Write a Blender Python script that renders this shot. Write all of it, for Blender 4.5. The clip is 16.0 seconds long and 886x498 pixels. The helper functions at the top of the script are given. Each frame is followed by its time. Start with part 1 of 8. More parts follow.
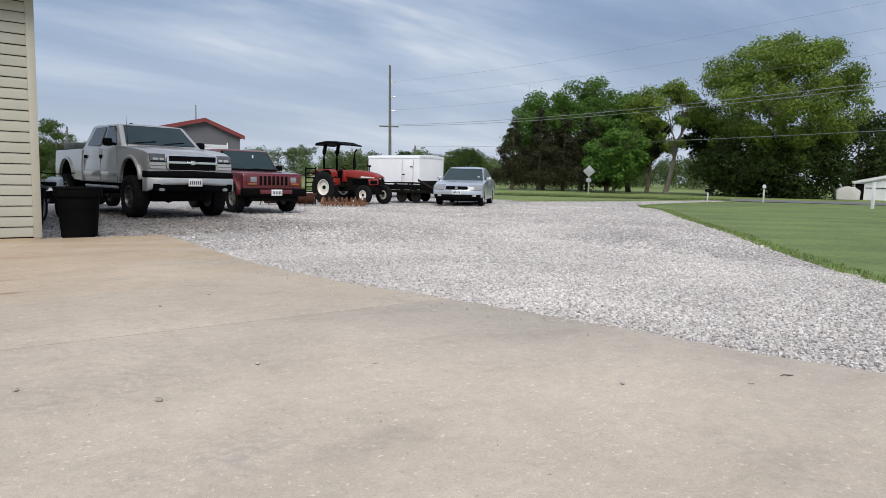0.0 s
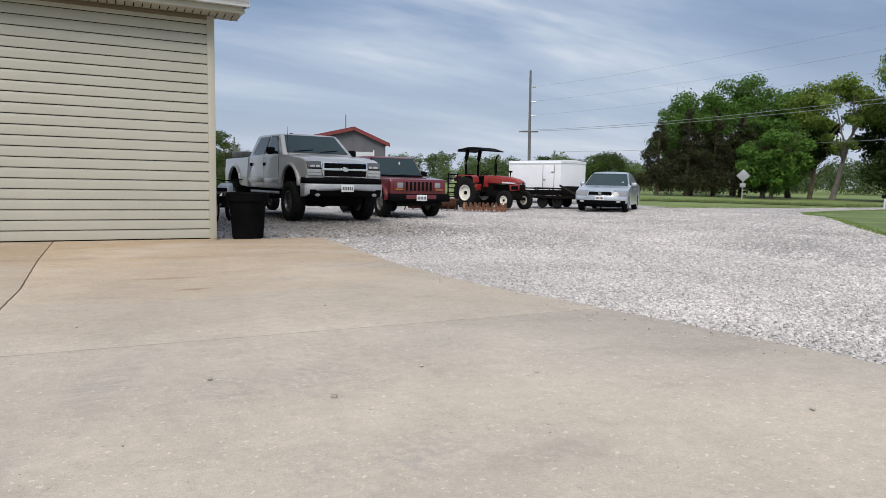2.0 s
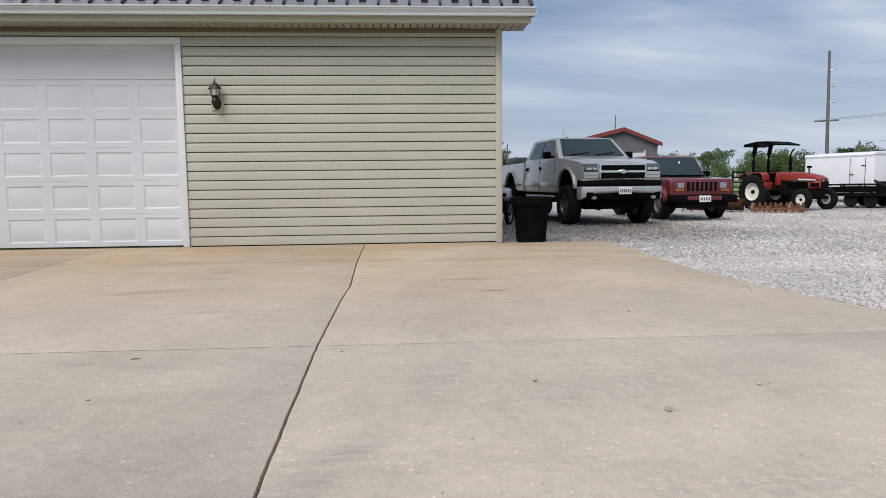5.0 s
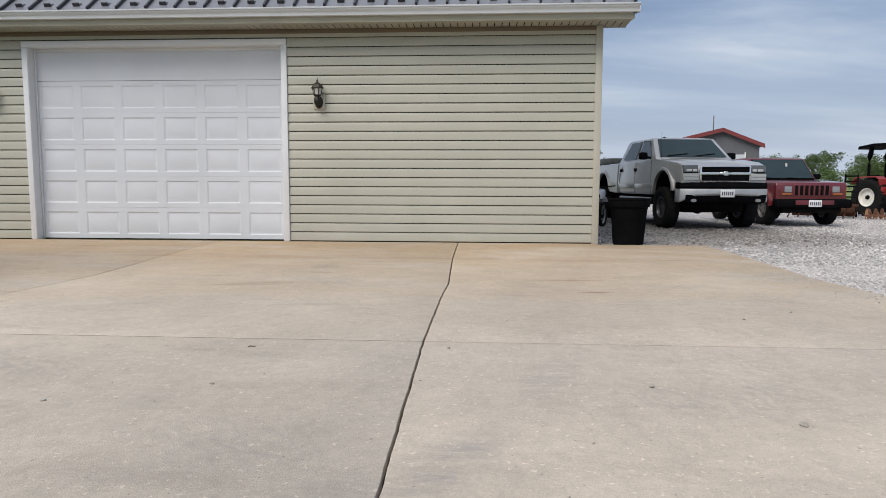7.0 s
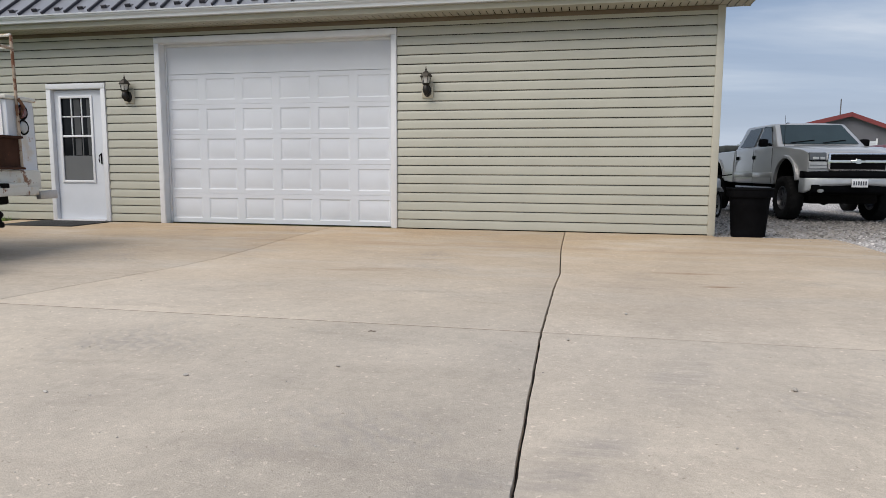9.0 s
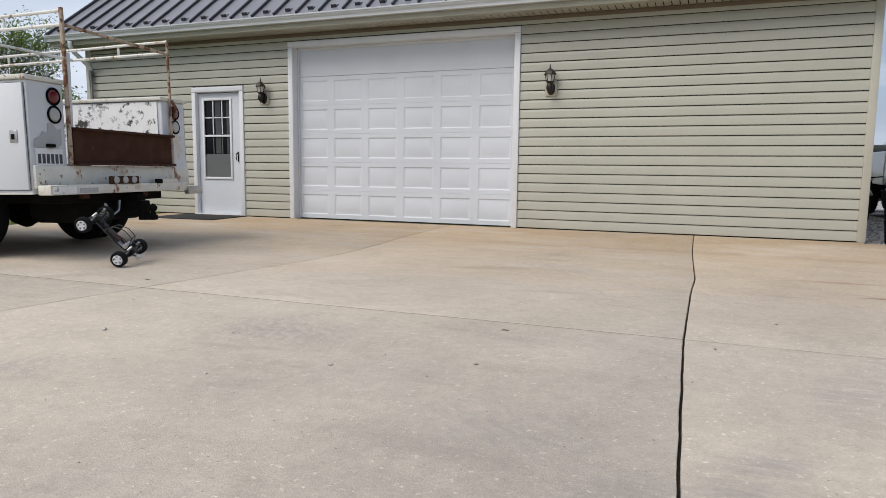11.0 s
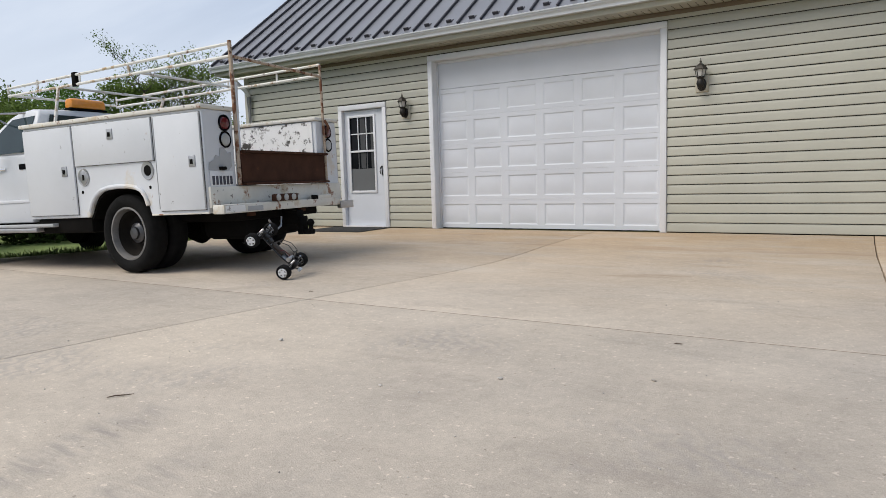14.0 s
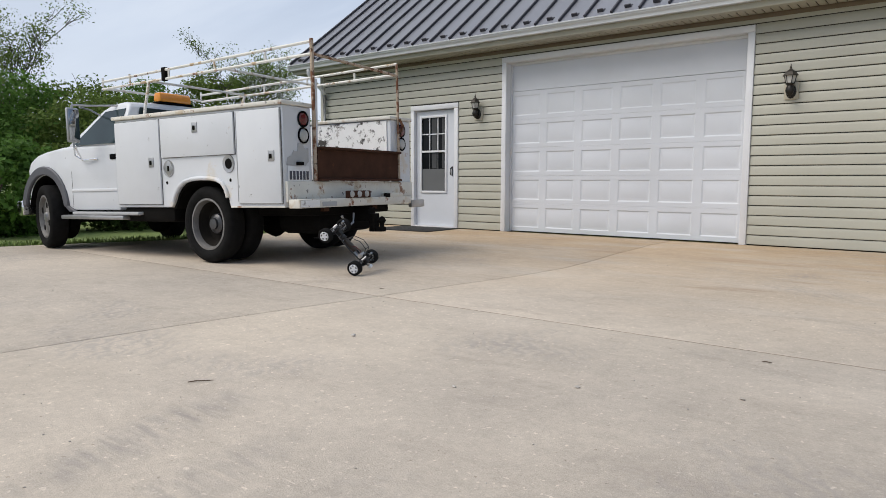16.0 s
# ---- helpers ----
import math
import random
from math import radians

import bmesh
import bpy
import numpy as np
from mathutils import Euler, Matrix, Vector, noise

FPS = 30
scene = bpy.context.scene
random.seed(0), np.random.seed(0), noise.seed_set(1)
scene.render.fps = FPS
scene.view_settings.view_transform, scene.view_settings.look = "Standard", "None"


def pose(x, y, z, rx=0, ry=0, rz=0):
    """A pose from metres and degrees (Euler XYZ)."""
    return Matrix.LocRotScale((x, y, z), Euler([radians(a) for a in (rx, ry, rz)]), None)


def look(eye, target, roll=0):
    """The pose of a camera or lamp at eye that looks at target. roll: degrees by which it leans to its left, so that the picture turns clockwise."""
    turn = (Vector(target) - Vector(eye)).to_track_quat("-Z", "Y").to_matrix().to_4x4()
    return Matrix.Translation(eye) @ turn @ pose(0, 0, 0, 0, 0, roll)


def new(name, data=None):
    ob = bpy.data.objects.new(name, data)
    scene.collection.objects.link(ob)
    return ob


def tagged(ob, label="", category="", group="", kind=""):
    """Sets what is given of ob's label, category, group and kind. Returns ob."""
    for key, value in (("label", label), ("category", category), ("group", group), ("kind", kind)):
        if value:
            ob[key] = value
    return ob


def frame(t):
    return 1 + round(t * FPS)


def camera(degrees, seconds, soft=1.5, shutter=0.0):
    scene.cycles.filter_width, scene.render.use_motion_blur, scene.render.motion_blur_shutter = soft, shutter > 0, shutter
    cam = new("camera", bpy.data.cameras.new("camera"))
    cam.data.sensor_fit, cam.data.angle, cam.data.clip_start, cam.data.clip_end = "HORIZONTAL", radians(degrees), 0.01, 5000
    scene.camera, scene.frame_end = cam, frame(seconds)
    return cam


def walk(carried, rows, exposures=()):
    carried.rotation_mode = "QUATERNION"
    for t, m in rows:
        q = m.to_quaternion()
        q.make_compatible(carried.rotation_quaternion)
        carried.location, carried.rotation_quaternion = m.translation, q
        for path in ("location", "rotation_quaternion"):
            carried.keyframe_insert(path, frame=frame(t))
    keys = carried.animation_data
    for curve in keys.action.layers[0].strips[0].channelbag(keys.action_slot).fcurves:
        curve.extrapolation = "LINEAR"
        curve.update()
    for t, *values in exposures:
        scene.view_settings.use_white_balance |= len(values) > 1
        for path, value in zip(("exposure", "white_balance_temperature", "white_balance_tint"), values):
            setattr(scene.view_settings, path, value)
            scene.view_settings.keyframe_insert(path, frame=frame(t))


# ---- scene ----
cam = camera(67.03, 16.0, soft=0.7)
PATH = [
    (0, (-1.1009, -9.7645, 0.8691), (0.1145, -8.1902, 0.6582), 1.38),
    (0.5, (-1.1146, -9.7451, 0.8699), (0.0466, -8.1302, 0.6609), 1.41),
    (1, (-1.1318, -9.7228, 0.8703), (-0.0516, -8.0524, 0.6629), 1.55),
    (1.5, (-1.161, -9.7, 0.8709), (-0.1719, -7.9737, 0.6666), 1.51),
    (2, (-1.1942, -9.6739, 0.8697), (-0.3228, -7.8854, 0.6654), 1.23),
    (2.5, (-1.2291, -9.6404, 0.863), (-0.4973, -7.7907, 0.6557), 1.12),
    (3, (-1.2657, -9.6137, 0.8605), (-0.6871, -7.7105, 0.6535), 0.76),
    (3.5, (-1.3077, -9.5932, 0.8617), (-0.8721, -7.6524, 0.6536), 0.59),
    (4, (-1.3503, -9.5721, 0.8643), (-1.0377, -7.6075, 0.6572), -0.02),
    (6.5, (-1.528, -9.5096, 0.846), (-1.5935, -7.52, 0.6532), 0.02),
    (7, (-1.5595, -9.5061, 0.8438), (-1.684, -7.5197, 0.6475), 0.16),
    (7.5, (-1.5892, -9.4995, 0.8437), (-1.7892, -7.5204, 0.6364), -0.15),
    (8, (-1.618, -9.4913, 0.8469), (-1.8891, -7.5216, 0.6301), 0.12),
    (8.5, (-1.6462, -9.4829, 0.8455), (-1.9848, -7.5248, 0.6195), 0.20),
    (11, (-1.8195, -9.4835, 0.8264), (-2.5421, -7.6333, 0.5921), 0.64),
    (11.5, (-1.849, -9.4838, 0.826), (-2.6462, -7.6644, 0.5933), 0.34),
    (12, (-1.8755, -9.486, 0.8282), (-2.7436, -7.6991, 0.5974), -0.37),
    (12.5, (-1.9018, -9.4888, 0.8325), (-2.8254, -7.7293, 0.6066), -1.11),
    (13, (-1.9288, -9.4891, 0.8388), (-2.9046, -7.7572, 0.6191), -1.58),
    (13.5, (-1.9556, -9.4923, 0.8403), (-2.9797, -7.7877, 0.6265), -1.79),
    (14, (-1.9835, -9.4946, 0.8397), (-3.0572, -7.8203, 0.6302), -1.72),
    (14.5, (-2.0105, -9.4988, 0.8383), (-3.1336, -7.8564, 0.6351), -1.35),
    (15, (-2.0321, -9.4998, 0.836), (-3.1915, -7.8826, 0.635), -0.88),
    (15.5, (-2.0512, -9.4998, 0.8327), (-3.2462, -7.9086, 0.6324), -0.29),
    (16, (-2.0671, -9.4984, 0.8289), (-3.2941, -7.9317, 0.6287), 0.16),
]
walk(cam, [(t, look(eye, target, roll)) for t, eye, target, roll in PATH], ((0, 0.40), (4, 0.38), (8, 0.365), (12, 0.35), (16, 0.335)))


# ---- world and light ----
SUN_ELEVATION, SUN_ROTATION = radians(50), radians(211)
world = bpy.data.worlds.new("sky")
scene.world = world
world.use_nodes = True


def wire(tree, kind, **values):
    """A node with its settings and input values."""
    node = tree.nodes.new(kind)
    for key, value in values.items():
        if key in node.inputs:
            node.inputs[key].default_value = value
        else:
            setattr(node, key, value)
    return node


def ramp(tree, stops):
    node = tree.nodes.new("ShaderNodeValToRGB")
    e = node.color_ramp.elements
    while len(e) < len(stops):
        e.new(0.5)
    for item, (pos, col) in zip(e, stops):
        item.position = pos
        item.color = (*col, 1) if len(col) == 3 else col
    return node


def build_sky():
    t = world.node_tree
    t.nodes.clear()
    out = t.nodes.new("ShaderNodeOutputWorld")
    bg = t.nodes.new("ShaderNodeBackground")
    sky = wire(t, "ShaderNodeTexSky", sky_type="NISHITA", sun_disc=False, sun_elevation=SUN_ELEVATION, sun_rotation=SUN_ROTATION, air_density=1.2, dust_density=3.0)
    sky_dim = wire(t, "ShaderNodeVectorMath", operation="SCALE")
    sky_dim.inputs["Scale"].default_value = 0.09
    t.links.new(sky.outputs[0], sky_dim.inputs[0])
    co = t.nodes.new("ShaderNodeTexCoord")
    sep = t.nodes.new("ShaderNodeSeparateXYZ")
    t.links.new(co.outputs["Generated"], sep.inputs[0])
    up = wire(t, "ShaderNodeMath", operation="MAXIMUM")
    up.inputs[1].default_value = 0.0
    t.links.new(sep.outputs[2], up.inputs[0])
    lift = wire(t, "ShaderNodeMath", operation="ADD")
    lift.inputs[1].default_value = 0.16
    t.links.new(up.outputs[0], lift.inputs[0])
    flat = t.nodes.new("ShaderNodeCombineXYZ")
    for i in (0, 1):
        d = wire(t, "ShaderNodeMath", operation="DIVIDE")
        t.links.new(sep.outputs[i], d.inputs[0])
        t.links.new(lift.outputs[0], d.inputs[1])
        t.links.new(d.outputs[0], flat.inputs[i])
    turn = wire(t, "ShaderNodeMapping")
    turn.inputs["Rotation"].default_value = (0, 0, radians(35))
    turn.inputs["Scale"].default_value = (0.5, 1.5, 1)
    turn.inputs["Location"].default_value = (3.1, 1.7, 0)
    t.links.new(flat.outputs[0], turn.inputs[0])
    big = wire(t, "ShaderNodeTexNoise", Scale=0.8, Detail=7.0, Roughness=0.52, Distortion=0.35)
    t.links.new(turn.outputs[0], big.inputs["Vector"])
    clouds = ramp(t, [(0.34, (0.155, 0.225, 0.355)), (0.46, (0.235, 0.31, 0.445)), (0.55, (0.355, 0.42, 0.53)), (0.66, (0.60, 0.63, 0.69))])
    t.links.new(big.outputs[0], clouds.inputs[0])
    low = ramp(t, [(0.0, (1, 1, 1)), (0.08, (0.55, 0.55, 0.55)), (0.24, (0, 0, 0))])
    t.links.new(up.outputs[0], low.inputs[0])
    haze = wire(t, "ShaderNodeMix", data_type="RGBA")
    haze.inputs[7].default_value = (0.45, 0.51, 0.61, 1)
    t.links.new(low.outputs[0], haze.inputs[0])
    t.links.new(clouds.outputs[0], haze.inputs[6])
    mix = wire(t, "ShaderNodeMix", data_type="RGBA")
    mix.inputs[0].default_value = 0.88
    t.links.new(sky_dim.outputs[0], mix.inputs[6])
    # thinner, brighter cloud towards the west
    west = wire(t, "ShaderNodeMapRange")
    for i, v in ((1, 0.1), (2, -0.9), (3, 1.0), (4, 1.3)):
        west.inputs[i].default_value = v
    t.links.new(sep.outputs[0], west.inputs[0])
    thin = wire(t, "ShaderNodeVectorMath", operation="SCALE")
    t.links.new(haze.outputs[2], thin.inputs[0])
    t.links.new(west.outputs[0], thin.inputs["Scale"])
    pale = wire(t, "ShaderNodeMapRange")
    for i, v in ((1, -0.1), (2, -0.9), (3, 0.0), (4, 0.6)):
        pale.inputs[i].default_value = v
    t.links.new(sep.outputs[0], pale.inputs[0])
    veil = wire(t, "ShaderNodeMix", data_type="RGBA")
    veil.inputs[7].default_value = (0.70, 0.74, 0.81, 1)
    t.links.new(pale.outputs[0], veil.inputs[0])
    t.links.new(thin.outputs[0], veil.inputs[6])
    t.links.new(veil.outputs[2], mix.inputs[7])
    t.links.new(mix.outputs[2], bg.inputs[0])
    bg.inputs[1].default_value = 1.0
    t.links.new(bg.outputs[0], out.inputs[0])


build_sky()
sun_data = bpy.data.lights.new("sun", "SUN")
sun_data.energy, sun_data.angle, sun_data.color = 2.2, radians(40), (1.0, 0.93, 0.84)
sun = new("sun", sun_data)
sun.matrix_world = look((-20, -33, 46), (0, 0, 0))

# ---- materials ----
MATS = {}


def mat(name, color, rough=0.6, metal=0.0, vary=0.12, scale=6.0, bump=0.0, bump_scale=60.0, fine=0.0, spots=None, coat=0.0, space="world", island=0.0, spec=0.5):
    """A surface with broad stains, fine grain and relief. spots: (colour, scale, share) of worn or dirty patches."""
    if name in MATS:
        return MATS[name]
    m = bpy.data.materials.new(name)
    m.use_nodes = True
    t = m.node_tree
    b = t.nodes["Principled BSDF"]
    b.inputs["Roughness"].default_value = rough
    b.inputs["Metallic"].default_value = metal
    b.inputs["Coat Weight"].default_value = coat
    b.inputs["Specular IOR Level"].default_value = spec
    b.inputs["Coat Roughness"].default_value = 0.06
    if space == "world":
        geo = t.nodes.new("ShaderNodeNewGeometry")
        vec = geo.outputs["Position"]
    else:
        vec = t.nodes.new("ShaderNodeTexCoord").outputs["Object"]
    c = np.array(color)
    broad = wire(t, "ShaderNodeTexNoise", Scale=scale, Detail=6.0, Roughness=0.6)
    t.links.new(vec, broad.inputs["Vector"])
    tone = ramp(t, [(0.3, tuple(np.clip(c * (1 - vary), 0, 1))), (0.7, tuple(np.clip(c * (1 + vary), 0, 1)))])
    t.links.new(broad.outputs[0], tone.inputs[0])
    col = tone.outputs[0]
    if fine:
        grain = wire(t, "ShaderNodeTexNoise", Scale=scale * 28, Detail=3.0, Roughness=0.7)
        t.links.new(vec, grain.inputs["Vector"])
        g = ramp(t, [(0.25, (1 - fine,) * 3), (0.75, (1 + fine,) * 3)])
        t.links.new(grain.outputs[0], g.inputs[0])
        mul = wire(t, "ShaderNodeMix", data_type="RGBA", blend_type="MULTIPLY")
        mul.inputs[0].default_value = 1
        t.links.new(col, mul.inputs[6])
        t.links.new(g.outputs[0], mul.inputs[7])
        col = mul.outputs[2]
    if island:
        geo2 = t.nodes.new("ShaderNodeNewGeometry")
        g = ramp(t, [(0.0, (1 - island,) * 3), (1.0, (1 + island,) * 3)])
        t.links.new(geo2.outputs["Random Per Island"], g.inputs[0])
        mul = wire(t, "ShaderNodeMix", data_type="RGBA", blend_type="MULTIPLY")
        mul.inputs[0].default_value = 1
        t.links.new(col, mul.inputs[6])
        t.links.new(g.outputs[0], mul.inputs[7])
        col = mul.outputs[2]
    if spots:
        for sc, s_scale, share in (spots if isinstance(spots, list) else [spots]):
            sn = wire(t, "ShaderNodeTexNoise", Scale=s_scale, Detail=8.0, Roughness=0.65)
            t.links.new(vec, sn.inputs["Vector"])
            edge = 0.72 - 0.42 * share
            k = ramp(t, [(edge, (0, 0, 0)), (min(edge + 0.06, 1), (1, 1, 1))])
            t.links.new(sn.outputs[0], k.inputs[0])
            mx = wire(t, "ShaderNodeMix", data_type="RGBA")
            mx.inputs[7].default_value = (*sc, 1)
            t.links.new(k.outputs[0], mx.inputs[0])
            t.links.new(col, mx.inputs[6])
            col = mx.outputs[2]
    t.links.new(col, b.inputs["Base Color"])
    rr = wire(t, "ShaderNodeMapRange")
    rr.inputs[3].default_value = max(rough - 0.08, 0.02)
    rr.inputs[4].default_value = min(rough + 0.08, 1)
    t.links.new(broad.outputs[0], rr.inputs[0])
    t.links.new(rr.outputs[0], b.inputs["Roughness"])
    if bump:
        bn = wire(t, "ShaderNodeTexNoise", Scale=bump_scale, Detail=4.0)
        t.links.new(vec, bn.inputs["Vector"])
        bp = t.nodes.new("ShaderNodeBump")
        bp.inputs["Strength"].default_value = bump
        bp.inputs["Distance"].default_value = 0.01
        t.links.new(bn.outputs[0], bp.inputs["Height"])
        t.links.new(bp.outputs[0], b.inputs["Normal"])
    MATS[name] = m
    return m


def glass_mat(name, tint, rough=0.03, spec=0.36):
    """Dark car glass: glossy and opaque, the dim inside put into its tint."""
    m = mat(name, tint, rough, 0, 0.1, 2.0, space="object", spec=spec)
    m.node_tree.nodes["Principled BSDF"].inputs["IOR"].default_value = 1.5
    return m


def lamp_glass(name, color):
    m = mat(name, color, 0.12, 0, 0.08, 20, coat=0.45, space="object")
    return m


RUBBER_GREY, STAIN_BROWN = (0.20, 0.185, 0.18), (0.24, 0.15, 0.085)
SCUFFS = ((-1.67, -7.56, 62, 0.42, 0.15, RUBBER_GREY, 0.5), (-1.27, -6.65, 70, 0.42, 0.17, RUBBER_GREY, 0.42), (-4.15, -8.40, 105, 0.62, 0.17, RUBBER_GREY, 0.5),
          (-2.05, -7.9, 55, 0.4, 0.13, RUBBER_GREY, 0.4), (-3.7, -8.5, 100, 0.5, 0.15, RUBBER_GREY, 0.4), (-0.83, -3.66, 2, 0.40, 0.07, STAIN_BROWN, 1.0), (-0.7, -4.30, 8, 0.16, 0.05, STAIN_BROWN, 1.0),
          (-3.5, -4.05, 15, 0.45, 0.14, STAIN_BROWN, 0.5), (-6.8, -0.92, 5, 0.25, 0.07, STAIN_BROWN, 0.9), (-3.06, -3.3, 8, 0.3, 0.08, STAIN_BROWN, 0.5))


def concrete_mat():
    m = mat("concrete", (0.488, 0.430, 0.360), 0.85, 0, 0.13, 0.55, 0.22, 160, fine=0.06,
            spots=None)
    t = m.node_tree
    b = t.nodes["Principled BSDF"]
    base = b.inputs["Base Color"].links[0].from_socket
    geo = t.nodes.new("ShaderNodeNewGeometry")
    # broad grey wash across the slab
    n1 = wire(t, "ShaderNodeTexNoise", Scale=0.23, Detail=5.0, Roughness=0.55)
    t.links.new(geo.outputs["Position"], n1.inputs["Vector"])
    r1 = ramp(t, [(0.36, (0.87, 0.865, 0.87)), (0.62, (1.07, 1.05, 1.02))])
    t.links.new(n1.outputs[0], r1.inputs[0])
    m1 = wire(t, "ShaderNodeMix", data_type="RGBA", blend_type="MULTIPLY")
    m1.inputs[0].default_value = 1
    t.links.new(base, m1.inputs[6])
    t.links.new(r1.outputs[0], m1.inputs[7])
    # rust-brown runoff stain along the wall and long trowel streaks
    sep = t.nodes.new("ShaderNodeSeparateXYZ")
    t.links.new(geo.outputs["Position"], sep.inputs[0])
    mr = wire(t, "ShaderNodeMapRange")
    for i, v in ((1, -6.2), (2, -0.8), (3, 0.0), (4, 1.0)):
        mr.inputs[i].default_value = v
    t.links.new(sep.outputs[1], mr.inputs[0])
    mp = wire(t, "ShaderNodeMapping")
    mp.inputs["Scale"].default_value = (0.5, 1.4, 1)
    t.links.new(geo.outputs["Position"], mp.inputs[0])
    n2 = wire(t, "ShaderNodeTexNoise", Scale=1.1, Detail=6.0, Roughness=0.6)
    t.links.new(mp.outputs[0], n2.inputs["Vector"])
    r2 = ramp(t, [(0.24, (0, 0, 0)), (0.54, (1, 1, 1))])
    t.links.new(n2.outputs[0], r2.inputs[0])
    mm = wire(t, "ShaderNodeMath", operation="MULTIPLY")
    t.links.new(mr.outputs[0], mm.inputs[0])
    t.links.new(r2.outputs[0], mm.inputs[1])
    m2 = wire(t, "ShaderNodeMix", data_type="RGBA")
    m2.inputs[7].default_value = (0.425, 0.305, 0.185, 1)
    sc = wire(t, "ShaderNodeMath", operation="MULTIPLY")
    sc.inputs[1].default_value = 0.88
    t.links.new(mm.outputs[0], sc.inputs[0])
    t.links.new(sc.outputs[0], m2.inputs[0])
    t.links.new(m1.outputs[2], m2.inputs[6])
    mp3 = wire(t, "ShaderNodeMapping")
    mp3.inputs["Scale"].default_value = (0.6, 1.7, 1)
    mp3.inputs["Rotation"].default_value = (0, 0, radians(12))
    t.links.new(geo.outputs["Position"], mp3.inputs[0])
    n3 = wire(t, "ShaderNodeTexNoise", Scale=1.6, Detail=7.0, Roughness=0.62, Distortion=0.6)
    t.links.new(mp3.outputs[0], n3.inputs["Vector"])
    r3 = ramp(t, [(0.55, (1, 1, 1)), (0.74, (0.85, 0.84, 0.84))])
    t.links.new(n3.outputs[0], r3.inputs[0])
    m3 = wire(t, "ShaderNodeMix", data_type="RGBA", blend_type="MULTIPLY")
    m3.inputs[0].default_value = 1
    t.links.new(m2.outputs[2], m3.inputs[6])
    t.links.new(r3.outputs[0], m3.inputs[7])
    # sand grain and blotches of several sizes
    for s_, d_, lo, hi in ((260.0, 2.0, 0.88, 1.12), (70.0, 4.0, 0.90, 1.10), (17.0, 5.0, 0.93, 1.07), (3.6, 6.0, 0.925, 1.06)):
        ng = wire(t, "ShaderNodeTexNoise", Scale=s_, Detail=d_, Roughness=0.7)
        t.links.new(geo.outputs["Position"], ng.inputs["Vector"])
        rg = ramp(t, [(0.32, (lo,) * 3), (0.68, (hi,) * 3)])
        t.links.new(ng.outputs[0], rg.inputs[0])
        mg = wire(t, "ShaderNodeMix", data_type="RGBA", blend_type="MULTIPLY")
        mg.inputs[0].default_value = 1
        t.links.new(m3.outputs[2], mg.inputs[6])
        t.links.new(rg.outputs[0], mg.inputs[7])
        m3 = mg
    # pale chips and specks
    n4 = wire(t, "ShaderNodeTexNoise", Scale=38, Detail=2.0)
    t.links.new(geo.outputs["Position"], n4.inputs["Vector"])
    r4 = ramp(t, [(0.24, (0.62, 0.60, 0.58)), (0.30, (1, 1, 1)), (0.655, (1, 1, 1)), (0.69, (1.34, 1.34, 1.35))])
    t.links.new(n4.outputs[0], r4.inputs[0])
    m4 = wire(t, "ShaderNodeMix", data_type="RGBA", blend_type="MULTIPLY")
    m4.inputs[0].default_value = 1
    t.links.new(m3.outputs[2], m4.inputs[6])
    t.links.new(r4.outputs[0], m4.inputs[7])
    # short pale scratches lying two ways
    for turn_, seed_ in ((24, 3.0), (-31, 11.0)):
        mps = wire(t, "ShaderNodeMapping")
        mps.inputs["Location"].default_value = (seed_, seed_ * 1.7, 0)
        mps.inputs["Rotation"].default_value = (0, 0, radians(turn_))
        mps.inputs["Scale"].default_value = (0.22, 1.4, 1)
        t.links.new(geo.outputs["Position"], mps.inputs[0])
        ns = wire(t, "ShaderNodeTexNoise", Scale=44, Detail=1.0)
        t.links.new(mps.outputs[0], ns.inputs["Vector"])
        rs = ramp(t, [(0.765, (1, 1, 1)), (0.80, (1.28, 1.28, 1.29))])
        t.links.new(ns.outputs[0], rs.inputs[0])
        ms = wire(t, "ShaderNodeMix", data_type="RGBA", blend_type="MULTIPLY")
        ms.inputs[0].default_value = 1
        t.links.new(m4.outputs[2], ms.inputs[6])
        t.links.new(rs.outputs[0], ms.inputs[7])
        m4 = ms
    # tyre scuffs: grey ribbed patches, and a rust-red streak line parallel to the wall
    wv = wire(t, "ShaderNodeTexWave", Scale=4.0, Distortion=11.0, Detail=4.0)
    wv.inputs["Detail Scale"].default_value = 2.2
    mp6 = wire(t, "ShaderNodeMapping")
    mp6.inputs["Rotation"].default_value = (0, 0, radians(-38))
    t.links.new(geo.outputs["Position"], mp6.inputs[0])
    t.links.new(mp6.outputs[0], wv.inputs["Vector"])
    n6 = wire(t, "ShaderNodeTexNoise", Scale=0.85, Detail=4.0, Roughness=0.6)
    t.links.new(geo.outputs["Position"], n6.inputs["Vector"])
    k6 = ramp(t, [(0.56, (0, 0, 0)), (0.72, (0.5, 0.5, 0.5))])
    t.links.new(n6.outputs[0], k6.inputs[0])
    w6 = wire(t, "ShaderNodeMath", operation="MULTIPLY")
    t.links.new(k6.outputs[0], w6.inputs[0])
    t.links.new(wv.outputs[1], w6.inputs[1])
    m6 = wire(t, "ShaderNodeMix", data_type="RGBA")
    m6.inputs[7].default_value = (0.27, 0.25, 0.24, 1)
    t.links.new(w6.outputs[0], m6.inputs[0])
    t.links.new(m4.outputs[2], m6.inputs[6])
    # rubber scuffs left by turning tyres, and two brown puddle stains
    ribs = wire(t, "ShaderNodeTexNoise", Scale=5.5, Detail=6.0, Roughness=0.72, Distortion=0.5)
